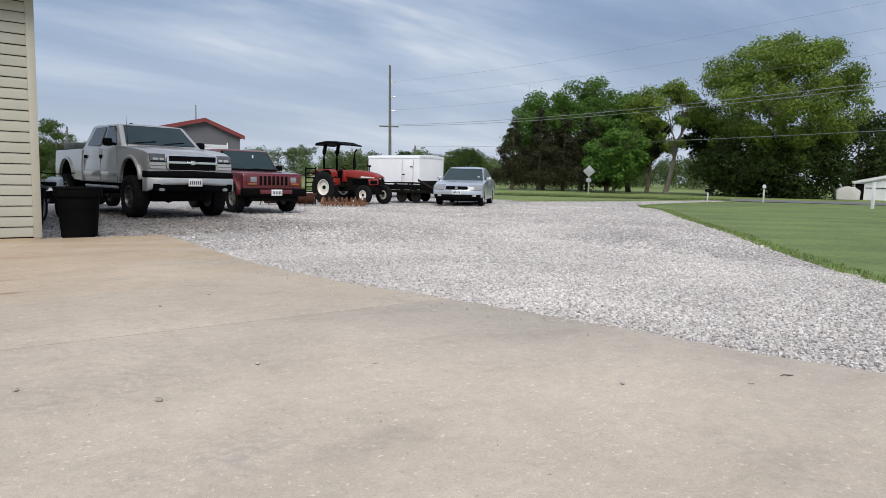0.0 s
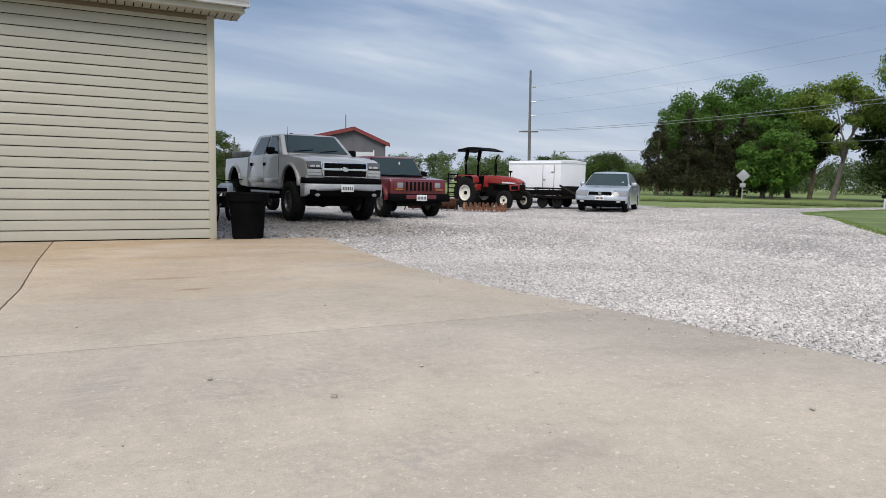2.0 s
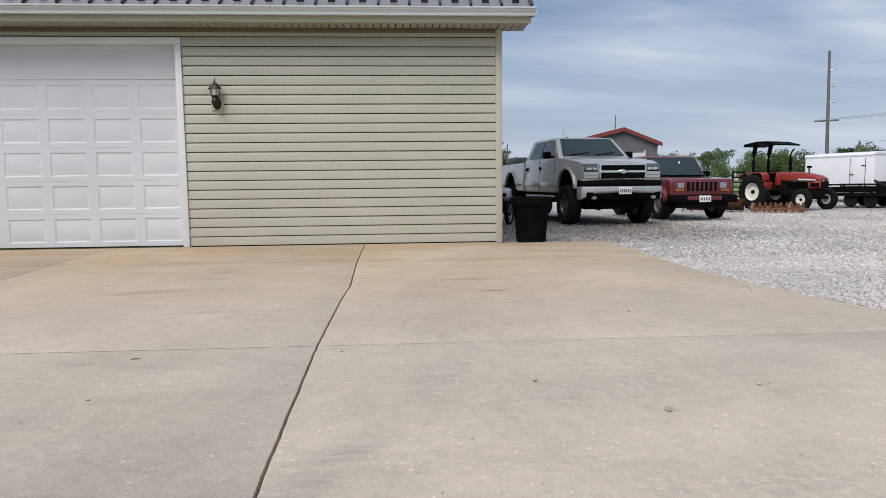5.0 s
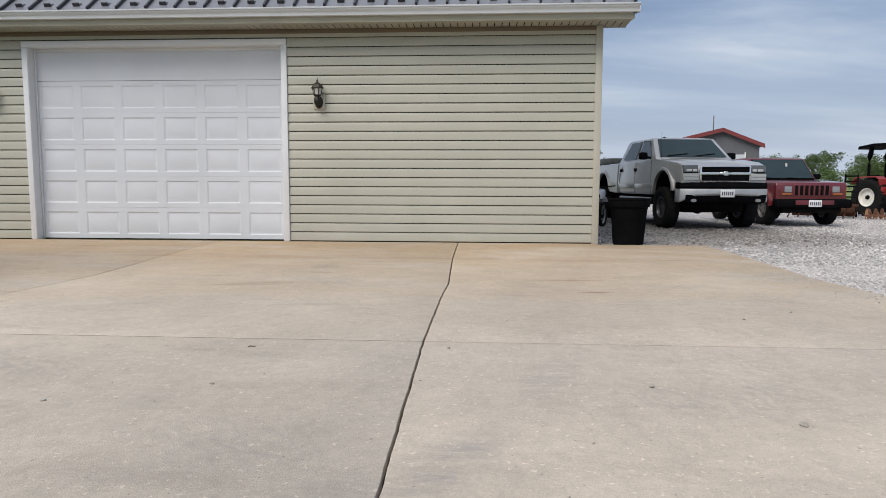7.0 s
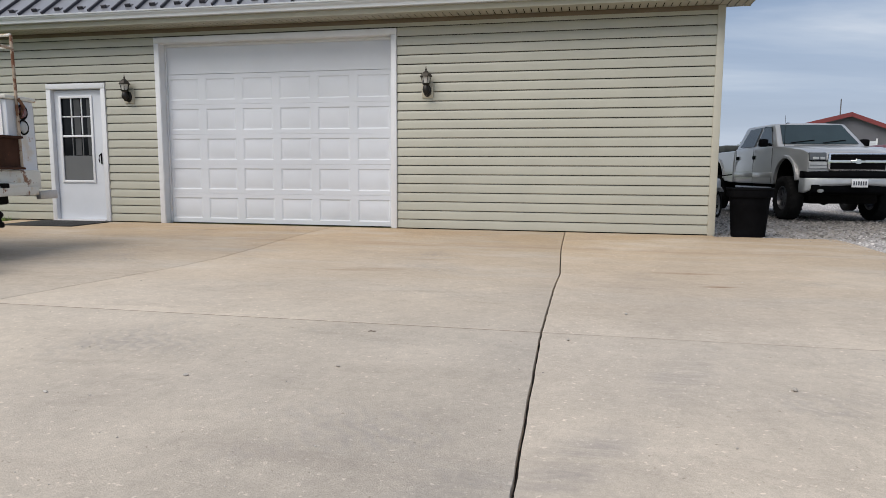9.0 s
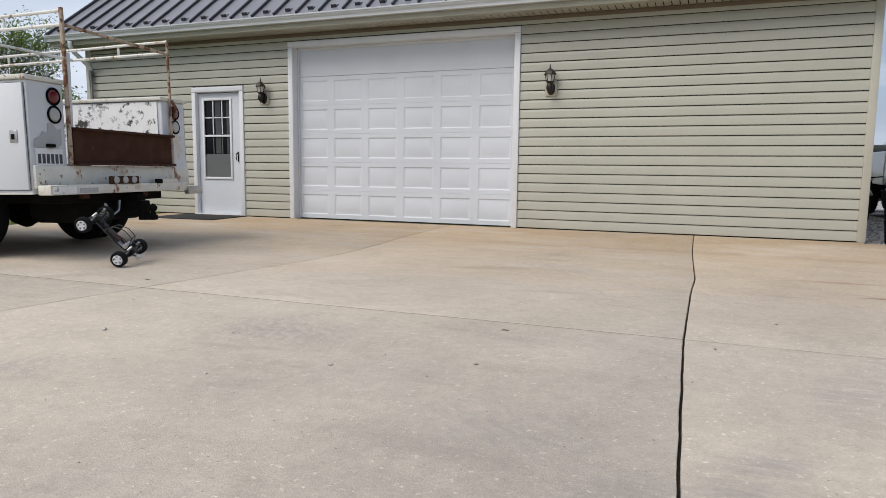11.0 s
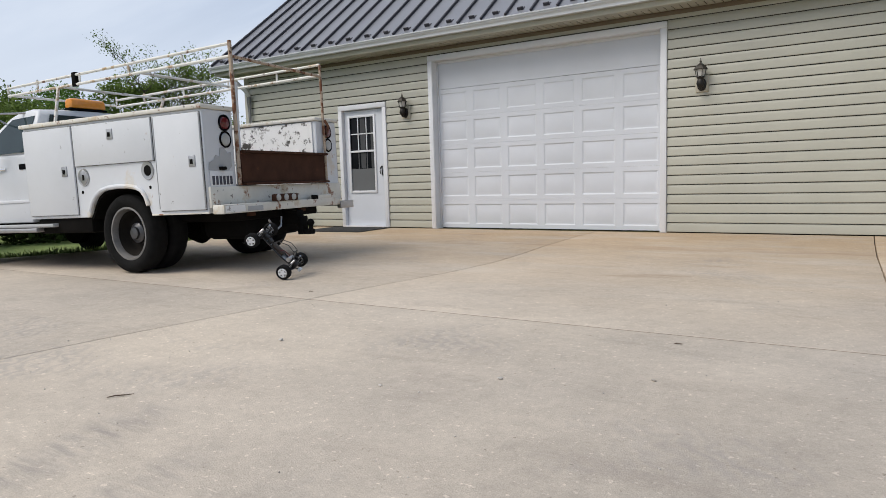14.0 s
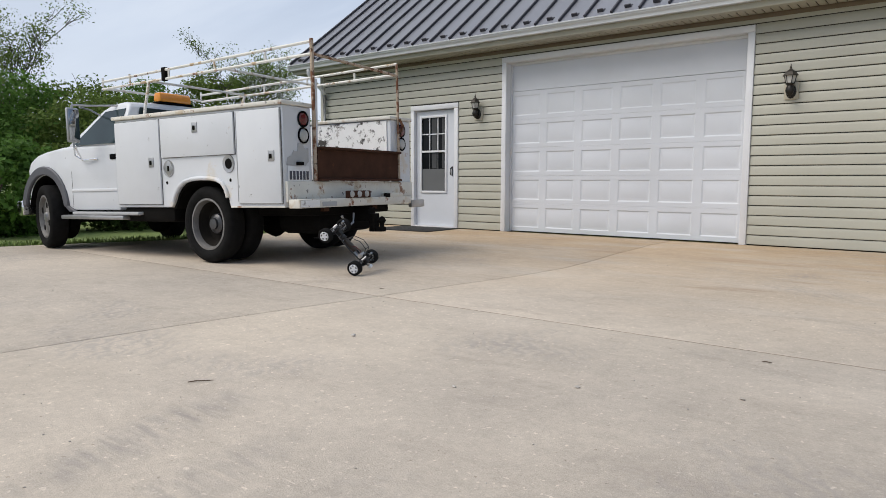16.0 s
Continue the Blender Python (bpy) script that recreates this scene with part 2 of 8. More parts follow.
    mpr = wire(t, "ShaderNodeMapping")
    mpr.inputs["Rotation"].default_value = (0, 0, radians(58))
    mpr.inputs["Scale"].default_value = (0.5, 3.2, 1)
    t.links.new(geo.outputs["Position"], mpr.inputs[0])
    t.links.new(mpr.outputs[0], ribs.inputs["Vector"])
    rib = ramp(t, [(0.40, (0, 0, 0)), (0.62, (1, 1, 1))])
    t.links.new(ribs.outputs[0], rib.inputs[0])
    for cx, cy, turn, long, wide, tone, share in SCUFFS:
        at = wire(t, "ShaderNodeMapping", vector_type="TEXTURE")
        at.inputs["Location"].default_value = (cx, cy, 0)
        at.inputs["Rotation"].default_value = (0, 0, radians(turn))
        at.inputs["Scale"].default_value = (long, wide, 1)
        t.links.new(geo.outputs["Position"], at.inputs[0])
        ball = wire(t, "ShaderNodeTexGradient", gradient_type="SPHERICAL")
        t.links.new(at.outputs[0], ball.inputs[0])
        soft = ramp(t, [(0.0, (0, 0, 0)), (0.6, (share,) * 3)])
        t.links.new(ball.outputs[1], soft.inputs[0])
        cover = wire(t, "ShaderNodeMath", operation="MULTIPLY")
        t.links.new(soft.outputs[0], cover.inputs[0])
        t.links.new(rib.outputs[0], cover.inputs[1])
        mark = wire(t, "ShaderNodeMix", data_type="RGBA")
        mark.inputs[7].default_value = (*tone, 1)
        t.links.new(cover.outputs[0], mark.inputs[0])
        t.links.new(m6.outputs[2], mark.inputs[6])
        m6 = mark
    band = ramp(t, [(0.0, (0, 0, 0)), (0.36, (0, 0, 0)), (0.5, (1, 1, 1)), (0.64, (0, 0, 0))])
    mb = wire(t, "ShaderNodeMapRange")
    for i, v in ((1, -3.1), (2, -0.9), (3, 0.0), (4, 1.0)):
        mb.inputs[i].default_value = v
    t.links.new(sep.outputs[1], mb.inputs[0])
    t.links.new(mb.outputs[0], band.inputs[0])
    mp7 = wire(t, "ShaderNodeMapping")
    mp7.inputs["Scale"].default_value = (0.7, 5.0, 1)
    t.links.new(geo.outputs["Position"], mp7.inputs[0])
    n7 = wire(t, "ShaderNodeTexNoise", Scale=1.0, Detail=7.0, Roughness=0.65)
    t.links.new(mp7.outputs[0], n7.inputs["Vector"])
    k7 = ramp(t, [(0.48, (0, 0, 0)), (0.62, (0.55, 0.55, 0.55))])
    t.links.new(n7.outputs[0], k7.inputs[0])
    w7 = wire(t, "ShaderNodeMath", operation="MULTIPLY")
    t.links.new(k7.outputs[0], w7.inputs[0])
    t.links.new(band.outputs[0], w7.inputs[1])
    m7 = wire(t, "ShaderNodeMix", data_type="RGBA")
    m7.inputs[7].default_value = (0.28, 0.175, 0.105, 1)
    t.links.new(w7.outputs[0], m7.inputs[0])
    t.links.new(m6.outputs[2], m7.inputs[6])
    t.links.new(m7.outputs[2], b.inputs["Base Color"])
    return m


CONCRETE = concrete_mat()
SEALANT = mat("joint_sealant", (0.21, 0.165, 0.125), 0.9, 0, 0.35, 5)
DUSTY_SEALANT = mat("dusty_joint_sealant", (0.33, 0.28, 0.23), 0.9, 0, 0.35, 5)
JOINT = mat("joint_filler", (0.035, 0.03, 0.026), 0.9, 0, 0.3, 9)


def gravel_mat():
    """Packed stone chips: cells of their own tone, shade between them put into the colour."""
    m = mat("gravel_bed", (0.57, 0.545, 0.53), 0.9, 0, 0.19, 0.42, fine=0.12)
    t = m.node_tree
    b = t.nodes["Principled BSDF"]
    col = b.inputs["Base Color"].links[0].from_socket
    geo = t.nodes.new("ShaderNodeNewGeometry")
    cells = wire(t, "ShaderNodeTexVoronoi", Scale=34.0, Randomness=1.0)
    t.links.new(geo.outputs["Position"], cells.inputs["Vector"])
    grey = wire(t, "ShaderNodeRGBToBW")
    t.links.new(cells.outputs["Color"], grey.inputs[0])
    tone = ramp(t, [(0.15, (0.66, 0.64, 0.63)), (0.85, (1.28, 1.27, 1.26))])
    t.links.new(grey.outputs[0], tone.inputs[0])
    gap = ramp(t, [(0.38, (1, 1, 1)), (0.70, (0.30, 0.29, 0.285))])
    t.links.new(cells.outputs["Distance"], gap.inputs[0])
    for r in (tone, gap):
        mul = wire(t, "ShaderNodeMix", data_type="RGBA", blend_type="MULTIPLY")
        mul.inputs[0].default_value = 1
        t.links.new(col, mul.inputs[6])
        t.links.new(r.outputs[0], mul.inputs[7])
        col = mul.outputs[2]
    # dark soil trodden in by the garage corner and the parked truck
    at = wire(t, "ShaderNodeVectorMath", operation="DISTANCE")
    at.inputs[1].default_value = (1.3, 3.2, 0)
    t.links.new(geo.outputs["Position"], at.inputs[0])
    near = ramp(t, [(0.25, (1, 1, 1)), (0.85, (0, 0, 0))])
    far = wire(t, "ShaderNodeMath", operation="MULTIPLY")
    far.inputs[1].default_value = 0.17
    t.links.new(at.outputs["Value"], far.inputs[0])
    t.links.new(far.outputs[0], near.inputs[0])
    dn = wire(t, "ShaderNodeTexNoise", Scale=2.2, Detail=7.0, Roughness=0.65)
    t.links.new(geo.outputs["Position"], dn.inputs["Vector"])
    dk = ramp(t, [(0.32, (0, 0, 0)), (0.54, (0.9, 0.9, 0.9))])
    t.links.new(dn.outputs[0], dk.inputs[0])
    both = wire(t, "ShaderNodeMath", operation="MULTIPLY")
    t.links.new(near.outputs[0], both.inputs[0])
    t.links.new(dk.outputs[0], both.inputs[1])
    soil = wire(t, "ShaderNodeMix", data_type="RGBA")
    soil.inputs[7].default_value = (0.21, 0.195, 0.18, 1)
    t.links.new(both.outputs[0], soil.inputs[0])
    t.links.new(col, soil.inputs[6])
    # dark wet soil with the pickup's underside shade put into the colour
    under_truck = wire(t, "ShaderNodeMapping", vector_type="TEXTURE")
    under_truck.inputs["Location"].default_value = (2.75, 6.3, 0)
    under_truck.inputs["Rotation"].default_value = (0, 0, radians(8))
    under_truck.inputs["Scale"].default_value = (2.1, 4.0, 1)
    t.links.new(geo.outputs["Position"], under_truck.inputs[0])
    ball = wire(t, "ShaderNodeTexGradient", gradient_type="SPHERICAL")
    t.links.new(under_truck.outputs[0], ball.inputs[0])
    truck_shade = ramp(t, [(0.08, (0, 0, 0)), (0.42, (0.95, 0.95, 0.95))])
    t.links.new(ball.outputs[1], truck_shade.inputs[0])
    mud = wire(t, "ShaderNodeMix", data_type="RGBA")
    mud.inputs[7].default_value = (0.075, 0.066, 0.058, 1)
    t.links.new(truck_shade.outputs[0], mud.inputs[0])
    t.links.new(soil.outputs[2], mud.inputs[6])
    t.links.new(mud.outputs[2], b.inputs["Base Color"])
    bp = wire(t, "ShaderNodeBump", invert=True)
    bp.inputs["Strength"].default_value = 0.8
    bp.inputs["Distance"].default_value = 0.012
    t.links.new(cells.outputs["Distance"], bp.inputs["Height"])
    t.links.new(bp.outputs[0], b.inputs["Normal"])
    return m


GRAVEL_BED = gravel_mat()
GRAVEL_STONE = mat("limestone_chips", (0.55, 0.525, 0.51), 0.85, 0, 0.19, 0.42, island=0.26)
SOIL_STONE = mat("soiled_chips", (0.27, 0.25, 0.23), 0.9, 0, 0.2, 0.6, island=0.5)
GRASS = mat("grass", (0.15, 0.20, 0.055), 0.9, 0, 0.28, 0.35, 0.8, 30, fine=0.35)


def lawn_mat():
    """Short grass with the mower's curving stripes."""
    m = mat("mown_lawn", (0.12, 0.168, 0.050), 0.9, 0, 0.26, 0.4, 0.6, 40, fine=0.30)
    t = m.node_tree
    b = t.nodes["Principled BSDF"]
    col = b.inputs["Base Color"].links[0].from_socket
    geo = t.nodes.new("ShaderNodeNewGeometry")
    turn = wire(t, "ShaderNodeMapping")
    turn.inputs["Rotation"].default_value = (0, 0, radians(-52))
    t.links.new(geo.outputs["Position"], turn.inputs[0])
    wv = wire(t, "ShaderNodeTexWave", Scale=0.17, Distortion=4.0, Detail=2.0)
    wv.inputs["Detail Scale"].default_value = 0.4
    t.links.new(turn.outputs[0], wv.inputs["Vector"])
    band = ramp(t, [(0.3, (0.92, 0.93, 0.91)), (0.7, (1.08, 1.06, 1.08))])
    t.links.new(wv.outputs[1], band.inputs[0])
    mul = wire(t, "ShaderNodeMix", data_type="RGBA", blend_type="MULTIPLY")
    mul.inputs[0].default_value = 1
    t.links.new(col, mul.inputs[6])
    t.links.new(band.outputs[0], mul.inputs[7])
    t.links.new(mul.outputs[2], b.inputs["Base Color"])
    return m


LAWN = lawn_mat()
BLADES = mat("grass_blades", (0.15, 0.215, 0.055), 0.8, 0, 0.25, 0.6, island=0.4)
ASPHALT = mat("asphalt", (0.14, 0.14, 0.145), 0.9, 0, 0.10, 1.0, 0.4, 80, fine=0.15)
SIDING = mat("vinyl_siding", (0.395, 0.388, 0.326), 0.36, 0, 0.05, 1.3, 0.06, 220, fine=0.03)
SIDING_TRIM = mat("tan_trim", (0.43, 0.415, 0.35), 0.5, 0, 0.05, 1.5)
# near-black wall backing: shade under the siding laps put into its colour
LAP_BACKING = mat("dark_housewrap", (0.06, 0.055, 0.045), 0.9, 0, 0.2, 3)
SOFFIT = mat("soffit_vinyl", (0.37, 0.36, 0.30), 0.55, 0, 0.06, 2)
GUTTER = mat("gutter_metal", (0.53, 0.55, 0.575), 0.4, 0, 0.06, 2, coat=0.2)
WHITE_TRIM = mat("white_trim", (0.66, 0.672, 0.70), 0.45, 0, 0.04, 3)
WHITE_DOOR = mat("white_steel_door", (0.575, 0.60, 0.645), 0.6, 0, 0.05, 0.8, 0.04, 150, spec=0.3)
ROOF = mat("metal_roof", (0.185, 0.19, 0.215), 0.36, 0.15, 0.10, 1.2)
ROOF_DARK = mat("roof_seam", (0.05, 0.047, 0.055), 0.5, 0.2, 0.1, 3)
BLACK_PLASTIC = mat("black_plastic", (0.005, 0.0052, 0.006), 0.7, 0, 0.25, 8, spec=0.02)
RUBBER = mat("tyre_rubber", (0.011, 0.011, 0.011), 0.9, 0, 0.3, 12, 0.3, 150, spec=0.1)
DARK = mat("underbody_black", (0.006, 0.0055, 0.005), 0.9, 0, 0.4, 6, spec=0.1)
CHROME = mat("chrome", (0.75, 0.75, 0.76), 0.16, 1.0, 0.06, 8)
SATIN = mat("satin_chrome", (0.42, 0.43, 0.44), 0.42, 0.45, 0.10, 6)
STEEL = mat("dull_steel", (0.42, 0.42, 0.43), 0.42, 0.9, 0.15, 8)
GREY_RIM = mat("grey_wheel", (0.19, 0.185, 0.18), 0.55, 0.3, 0.2, 14)
CAR_GLASS = glass_mat("car_glass", (0.024, 0.040, 0.045))
LENS_RED = lamp_glass("red_lens", (0.10, 0.004, 0.008))
LENS_CLEAR = lamp_glass("clear_lens", (0.36, 0.37, 0.37))
LENS_HAZY = lamp_glass("hazy_lens", (0.24, 0.25, 0.265))
LENS_DARK = lamp_glass("smoky_lens", (0.10, 0.105, 0.11))
LENS_ORANGE = lamp_glass("orange_lens", (0.32, 0.09, 0.02))
SIGN_GREY = mat("sign_back", (0.30, 0.31, 0.33), 0.6, 0.1, 0.1, 4)
BLACK_RIM = mat("black_wheel", (0.085, 0.085, 0.09), 0.35, 0.6, 0.2, 14)
RUST_TAN = mat("pale_rust", (0.26, 0.145, 0.075), 0.9, 0, 0.4, 9, 0.4, 70, fine=0.25)
LENS_AMBER = lamp_glass("amber_lens", (0.75, 0.28, 0.03))
PLATE = mat("plate_white", (0.72, 0.73, 0.74), 0.45, 0, 0.05, 20)
INK = mat("plate_ink", (0.05, 0.055, 0.075), 0.5, 0, 0.1, 20)
RUST = mat("rusty_iron", (0.14, 0.062, 0.032), 0.9, 0, 0.45, 9, 0.5, 70, fine=0.25, spots=((0.09, 0.045, 0.03), 14, 0.4))
BARK = mat("bark", (0.15, 0.12, 0.09), 0.95, 0, 0.3, 3, 0.8, 18, fine=0.2)
WEATHERED = mat("weathered_pole", (0.13, 0.13, 0.135), 0.9, 0, 0.2, 2, 0.3, 30)
DISC_DARK = mat("dark_wheel_disc", (0.016, 0.014, 0.012), 0.8, 0, 0.3, 10, spec=0.1)
WIRE = mat("cable", (0.30, 0.31, 0.34), 0.6, 0.3, 0.1, 5)

# ---- mesh helpers ----


def part(name, bm, material, parent=None, label="", smooth=40):
    """Links a bmesh as one mesh object under a thing or a part."""
    me = bpy.data.meshes.new(name)
    bm.to_mesh(me)
    bm.free()
    for m in (material if isinstance(material, (list, tuple)) else [material]):
        me.materials.append(m)
    if smooth:
        me.shade_smooth()
        me.set_sharp_from_angle(angle=radians(smooth))
    ob = new(name, me)
    if parent is not None:
        ob.parent = parent
    if label:
        ob["label"] = label
    return ob


def share(name, mesh_ob, parent, m):
    """Another object on the same mesh, at the pose m under its parent."""
    ob = new(name, mesh_ob.data)
    ob.parent = parent
    ob.matrix_basis = m
    return ob


def empty(name, m, label, category, group="", kind=""):
    ob = new(name)
    ob.matrix_basis = m
    ob.empty_display_size = 0.2
    return tagged(ob, label, category, group, kind)


def box(x0, x1, y0, y1, z0, z1, bevel=0.0, seg=2, bm=None):
    own = bmesh.new()
    bmesh.ops.create_cube(own, size=1)
    for v in own.verts:
        v.co = ((x0 + x1) / 2 + v.co.x * (x1 - x0), (y0 + y1) / 2 + v.co.y * (y1 - y0), (z0 + z1) / 2 + v.co.z * (z1 - z0))
    if bevel:
        bmesh.ops.bevel(own, geom=own.edges[:], offset=bevel, segments=seg, affect="EDGES", profile=0.5)
    return merge(bm, own)


def merge(bm, own, m=None):
    if m is not None:
        bmesh.ops.transform(own, matrix=m, verts=own.verts)
    if bm is None:
        return own
    me = bpy.data.meshes.new("tmp")
    own.to_mesh(me)
    own.free()
    bm.from_mesh(me)
    bpy.data.meshes.remove(me)
    return bm


def rod(p0, p1, r0, r1=None, seg=8, bm=None, caps=True):
    """A round bar from p0 to p1."""
    own = bmesh.new()
    p0, p1 = Vector(p0), Vector(p1)
    d = p1 - p0
    bmesh.ops.create_cone(own, cap_ends=caps, segments=seg, radius1=r0, radius2=r0 if r1 is None else r1, depth=d.length)
    m = Matrix.Translation((p0 + p1) / 2) @ d.to_track_quat("Z", "Y").to_matrix().to_4x4()
    bmesh.ops.transform(own, matrix=m, verts=own.verts)
    return merge(bm, own)


def tube(points, r, seg=8, bm=None):
    """A bent round bar through the points."""
    own = bmesh.new()
    pts = [Vector(p) for p in points]
    rings = []
    for i, p in enumerate(pts):
        d = (pts[min(i + 1, len(pts) - 1)] - pts[max(i - 1, 0)]).normalized()
        q = d.to_track_quat("Z", "Y")
        rr = r[i] if isinstance(r, (list, tuple)) else r
        rings.append([own.verts.new(p + q @ Vector((rr * math.cos(a), rr * math.sin(a), 0))) for a in [k * 2 * math.pi / seg for k in range(seg)]])
    for a, b in zip(rings, rings[1:]):
        for k in range(seg):
            own.faces.new((a[k], a[(k + 1) % seg], b[(k + 1) % seg], b[k]))
    own.faces.new(rings[0][::-1])
    own.faces.new(rings[-1])
    return merge(bm, own)


def lathe(profile, seg=24, m=None, bm=None, close=False):
    """A turned shape: (radius, height) pairs round the z axis."""
    own = bmesh.new()
    rings = []
    for r, z in profile:
        rings.append([own.verts.new((r * math.cos(k * 2 * math.pi / seg), r * math.sin(k * 2 * math.pi / seg), z)) for k in range(seg)])
    pairs = list(zip(rings, rings[1:])) + ([(rings[-1], rings[0])] if close else [])
    for a, b in pairs:
        for k in range(seg):
            own.faces.new((a[k], a[(k + 1) % seg], b[(k + 1) % seg], b[k]))
    if not close:
        if profile[0][0] > 1e-4:
            own.faces.new(rings[0][::-1])
        if profile[-1][0] > 1e-4:
            own.faces.new(rings[-1])
    bmesh.ops.remove_doubles(own, verts=own.verts, dist=1e-5)
    bmesh.ops.recalc_face_normals(own, faces=own.faces)
    return merge(bm, own, m)


def outline(pts, y0, y1, bevel=0.0, seg=2, cuts=(), warp=None, bm=None, plane="xz"):
    """A flat outline of (x, z) points, drawn out from y0 to y1, its edges rounded, cut at planes and bent by warp."""
    own = bmesh.new()
    vs = [own.verts.new((x, y0, z)) for x, z in pts]
    f = own.faces.new(vs)
    r = bmesh.ops.extrude_face_region(own, geom=[f])
    bmesh.ops.translate(own, vec=(0, y1 - y0, 0), verts=[v for v in r["geom"] if isinstance(v, bmesh.types.BMVert)])
    bmesh.ops.recalc_face_normals(own, faces=own.faces)
    if bevel:
        sharp = [e for e in own.edges if len(e.link_faces) == 2 and e.calc_face_angle(0) > 0.9]
        bmesh.ops.bevel(own, geom=sharp, offset=bevel, segments=seg, affect="EDGES", profile=0.5, clamp_overlap=True)
    bmesh.ops.triangulate(own, faces=[f for f in own.faces if len(f.verts) > 4])
    for axis, values in cuts:
        n = Vector([1.0 if a == axis else 0.0 for a in "xyz"])
        for v in values:
            bmesh.ops.bisect_plane(own, geom=own.verts[:] + own.edges[:] + own.faces[:], plane_co=n * v, plane_no=n)
    if warp:
        for v in own.verts:
            v.co = warp(*v.co)
    bmesh.ops.recalc_face_normals(own, faces=own.faces)
    if plane == "xy":
        bmesh.ops.transform(own, matrix=Matrix.Rotation(radians(90), 4, "X"), verts=own.verts)
    return merge(bm, own)


def plate(quad, thick, bm=None):
    """A thin sheet on four corners, thickened along its normal."""
    own = bmesh.new()
    q = [Vector(p) for p in quad]
    n = (q[1] - q[0]).cross(q[3] - q[0]).normalized() * thick
    a = [own.verts.new(p) for p in q]
    b = [own.verts.new(p + n) for p in q]
    own.faces.new(a[::-1])
    own.faces.new(b)
    k = len(q)
    for i in range(k):
        own.faces.new((a[i], a[(i + 1) % k], b[(i + 1) % k], b[i]))
    bmesh.ops.recalc_face_normals(own, faces=own.faces)
    return merge(bm, own)


def arc(cx, cz, r, a0, a1, n):
    return [(cx + r * math.cos(radians(a0 + (a1 - a0) * i / n)), cz + r * math.sin(radians(a0 + (a1 - a0) * i / n))) for i in range(n + 1)]


from mathutils.geometry import tessellate_polygon

# ---- ground ----


def dip(x, y):
    """How far the parking ground lies below the slab."""
    return -0.13 * float(np.interp(y, (0, 5, 12.5, 17, 25), (0, 0.56, 1, 0.9, 0)) * np.interp(x, (-30, -12, 11, 13.5, 17.5), (0, 1, 1, 0.5, 0)))


def sheet(name, pts, z, material, label, category, hollow=False):
    """A piece of ground on an outline of (x, y) points, flat or following the hollow of the parking ground."""
    bm = bmesh.new()
    vs = [bm.verts.new((x, y, z)) for x, y in pts]
    for tri in tessellate_polygon([[v.co for v in vs]]):
        f = bm.faces.new([vs[i] for i in tri])
        f.normal_update()
        if f.normal.z < 0:
            f.normal_flip()
    if hollow:
        for axis, cuts in ((0, (-30, -12, 2, 8, 11, 12.2, 13.5, 15, 17.5)), (1, (0, 2.5, 5, 8.5, 12.5, 17, 21, 25))):
            for c in cuts:
                bmesh.ops.bisect_plane(bm, geom=bm.verts[:] + bm.edges[:] + bm.faces[:], plane_co=(c, c, 0), plane_no=(1 - axis, axis, 0))
        for v in bm.verts:
            v.co.z += dip(v.co.x, v.co.y)
    ob = part(name, bm, material, smooth=0)
    return tagged(ob, label, category, kind="structure")


sheet("ground", [(-1500, -1500), (1500, -1500), (1500, 1500), (-1500, 1500)], -0.05, GRASS, "green grass field running out to the horizon", "ground", True)
SLAB_EDGE = [(1.45, -0.18), (1.48, -0.9), (1.39, -3.4), (1.55, -4.8), (1.80, -5.75), (1.98, -6.5), (2.20, -7.45), (2.29, -8.08), (2.43, -8.5), (3.0, -10.6), (3.9, -14.0)]
LAWN_EDGE = [(5.2, -8.3), (5.96, -7.4), (6.5, -6.85), (7.7, -5.75), (9.0, -4.6), (10.4, -3.45), (13.2, -0.9), (15.2, 0.85), (17.2, 2.5), (18.7, 3.9), (19.6, 5.2), (20.8, 6.2), (24.0, 7.3), (29.0, 8.4), (33.6, 9.3)]
GRAVEL = [(-9, 0.6), (-0.1, 0.3), (-0.1, -0.17), (0.4, -0.2)] + SLAB_EDGE + [(4.1, -14.0)] + LAWN_EDGE + [(35.0, 10.0), (33.4, 11.2), (25.0, 10.5), (19.5, 10.7), (18.8, 13.0), (20.5, 17.5), (21.0, 22.0), (10.0, 26.0), (-9, 27.0)]
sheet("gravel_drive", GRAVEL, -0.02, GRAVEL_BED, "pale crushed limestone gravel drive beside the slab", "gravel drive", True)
sheet("lawn", [(4.15, -14.0)] + LAWN_EDGE + [(36.0, 7.6), (41.5, 1.6), (60, -19), (60, -40), (4.5, -40)], -0.028, LAWN, "mown green lawn beside the gravel drive", "lawn")
sheet("road", [(36.6 - 0.67 * 130 + 0, 7.6 + 0.74 * 130), (36.6 + 0.67 * 90, 7.6 - 0.74 * 90), (41.3 + 0.67 * 90, 12.0 - 0.74 * 90), (41.3 - 0.67 * 130, 12.0 + 0.74 * 130)], -0.015, ASPHALT, "grey asphalt country road", "road")

# the concrete apron in panels, parted by joints
apron = tagged(new("pavement"), "large tan concrete apron with brown stains by the garage wall", "concrete apron", kind="structure")
JY = -6.0


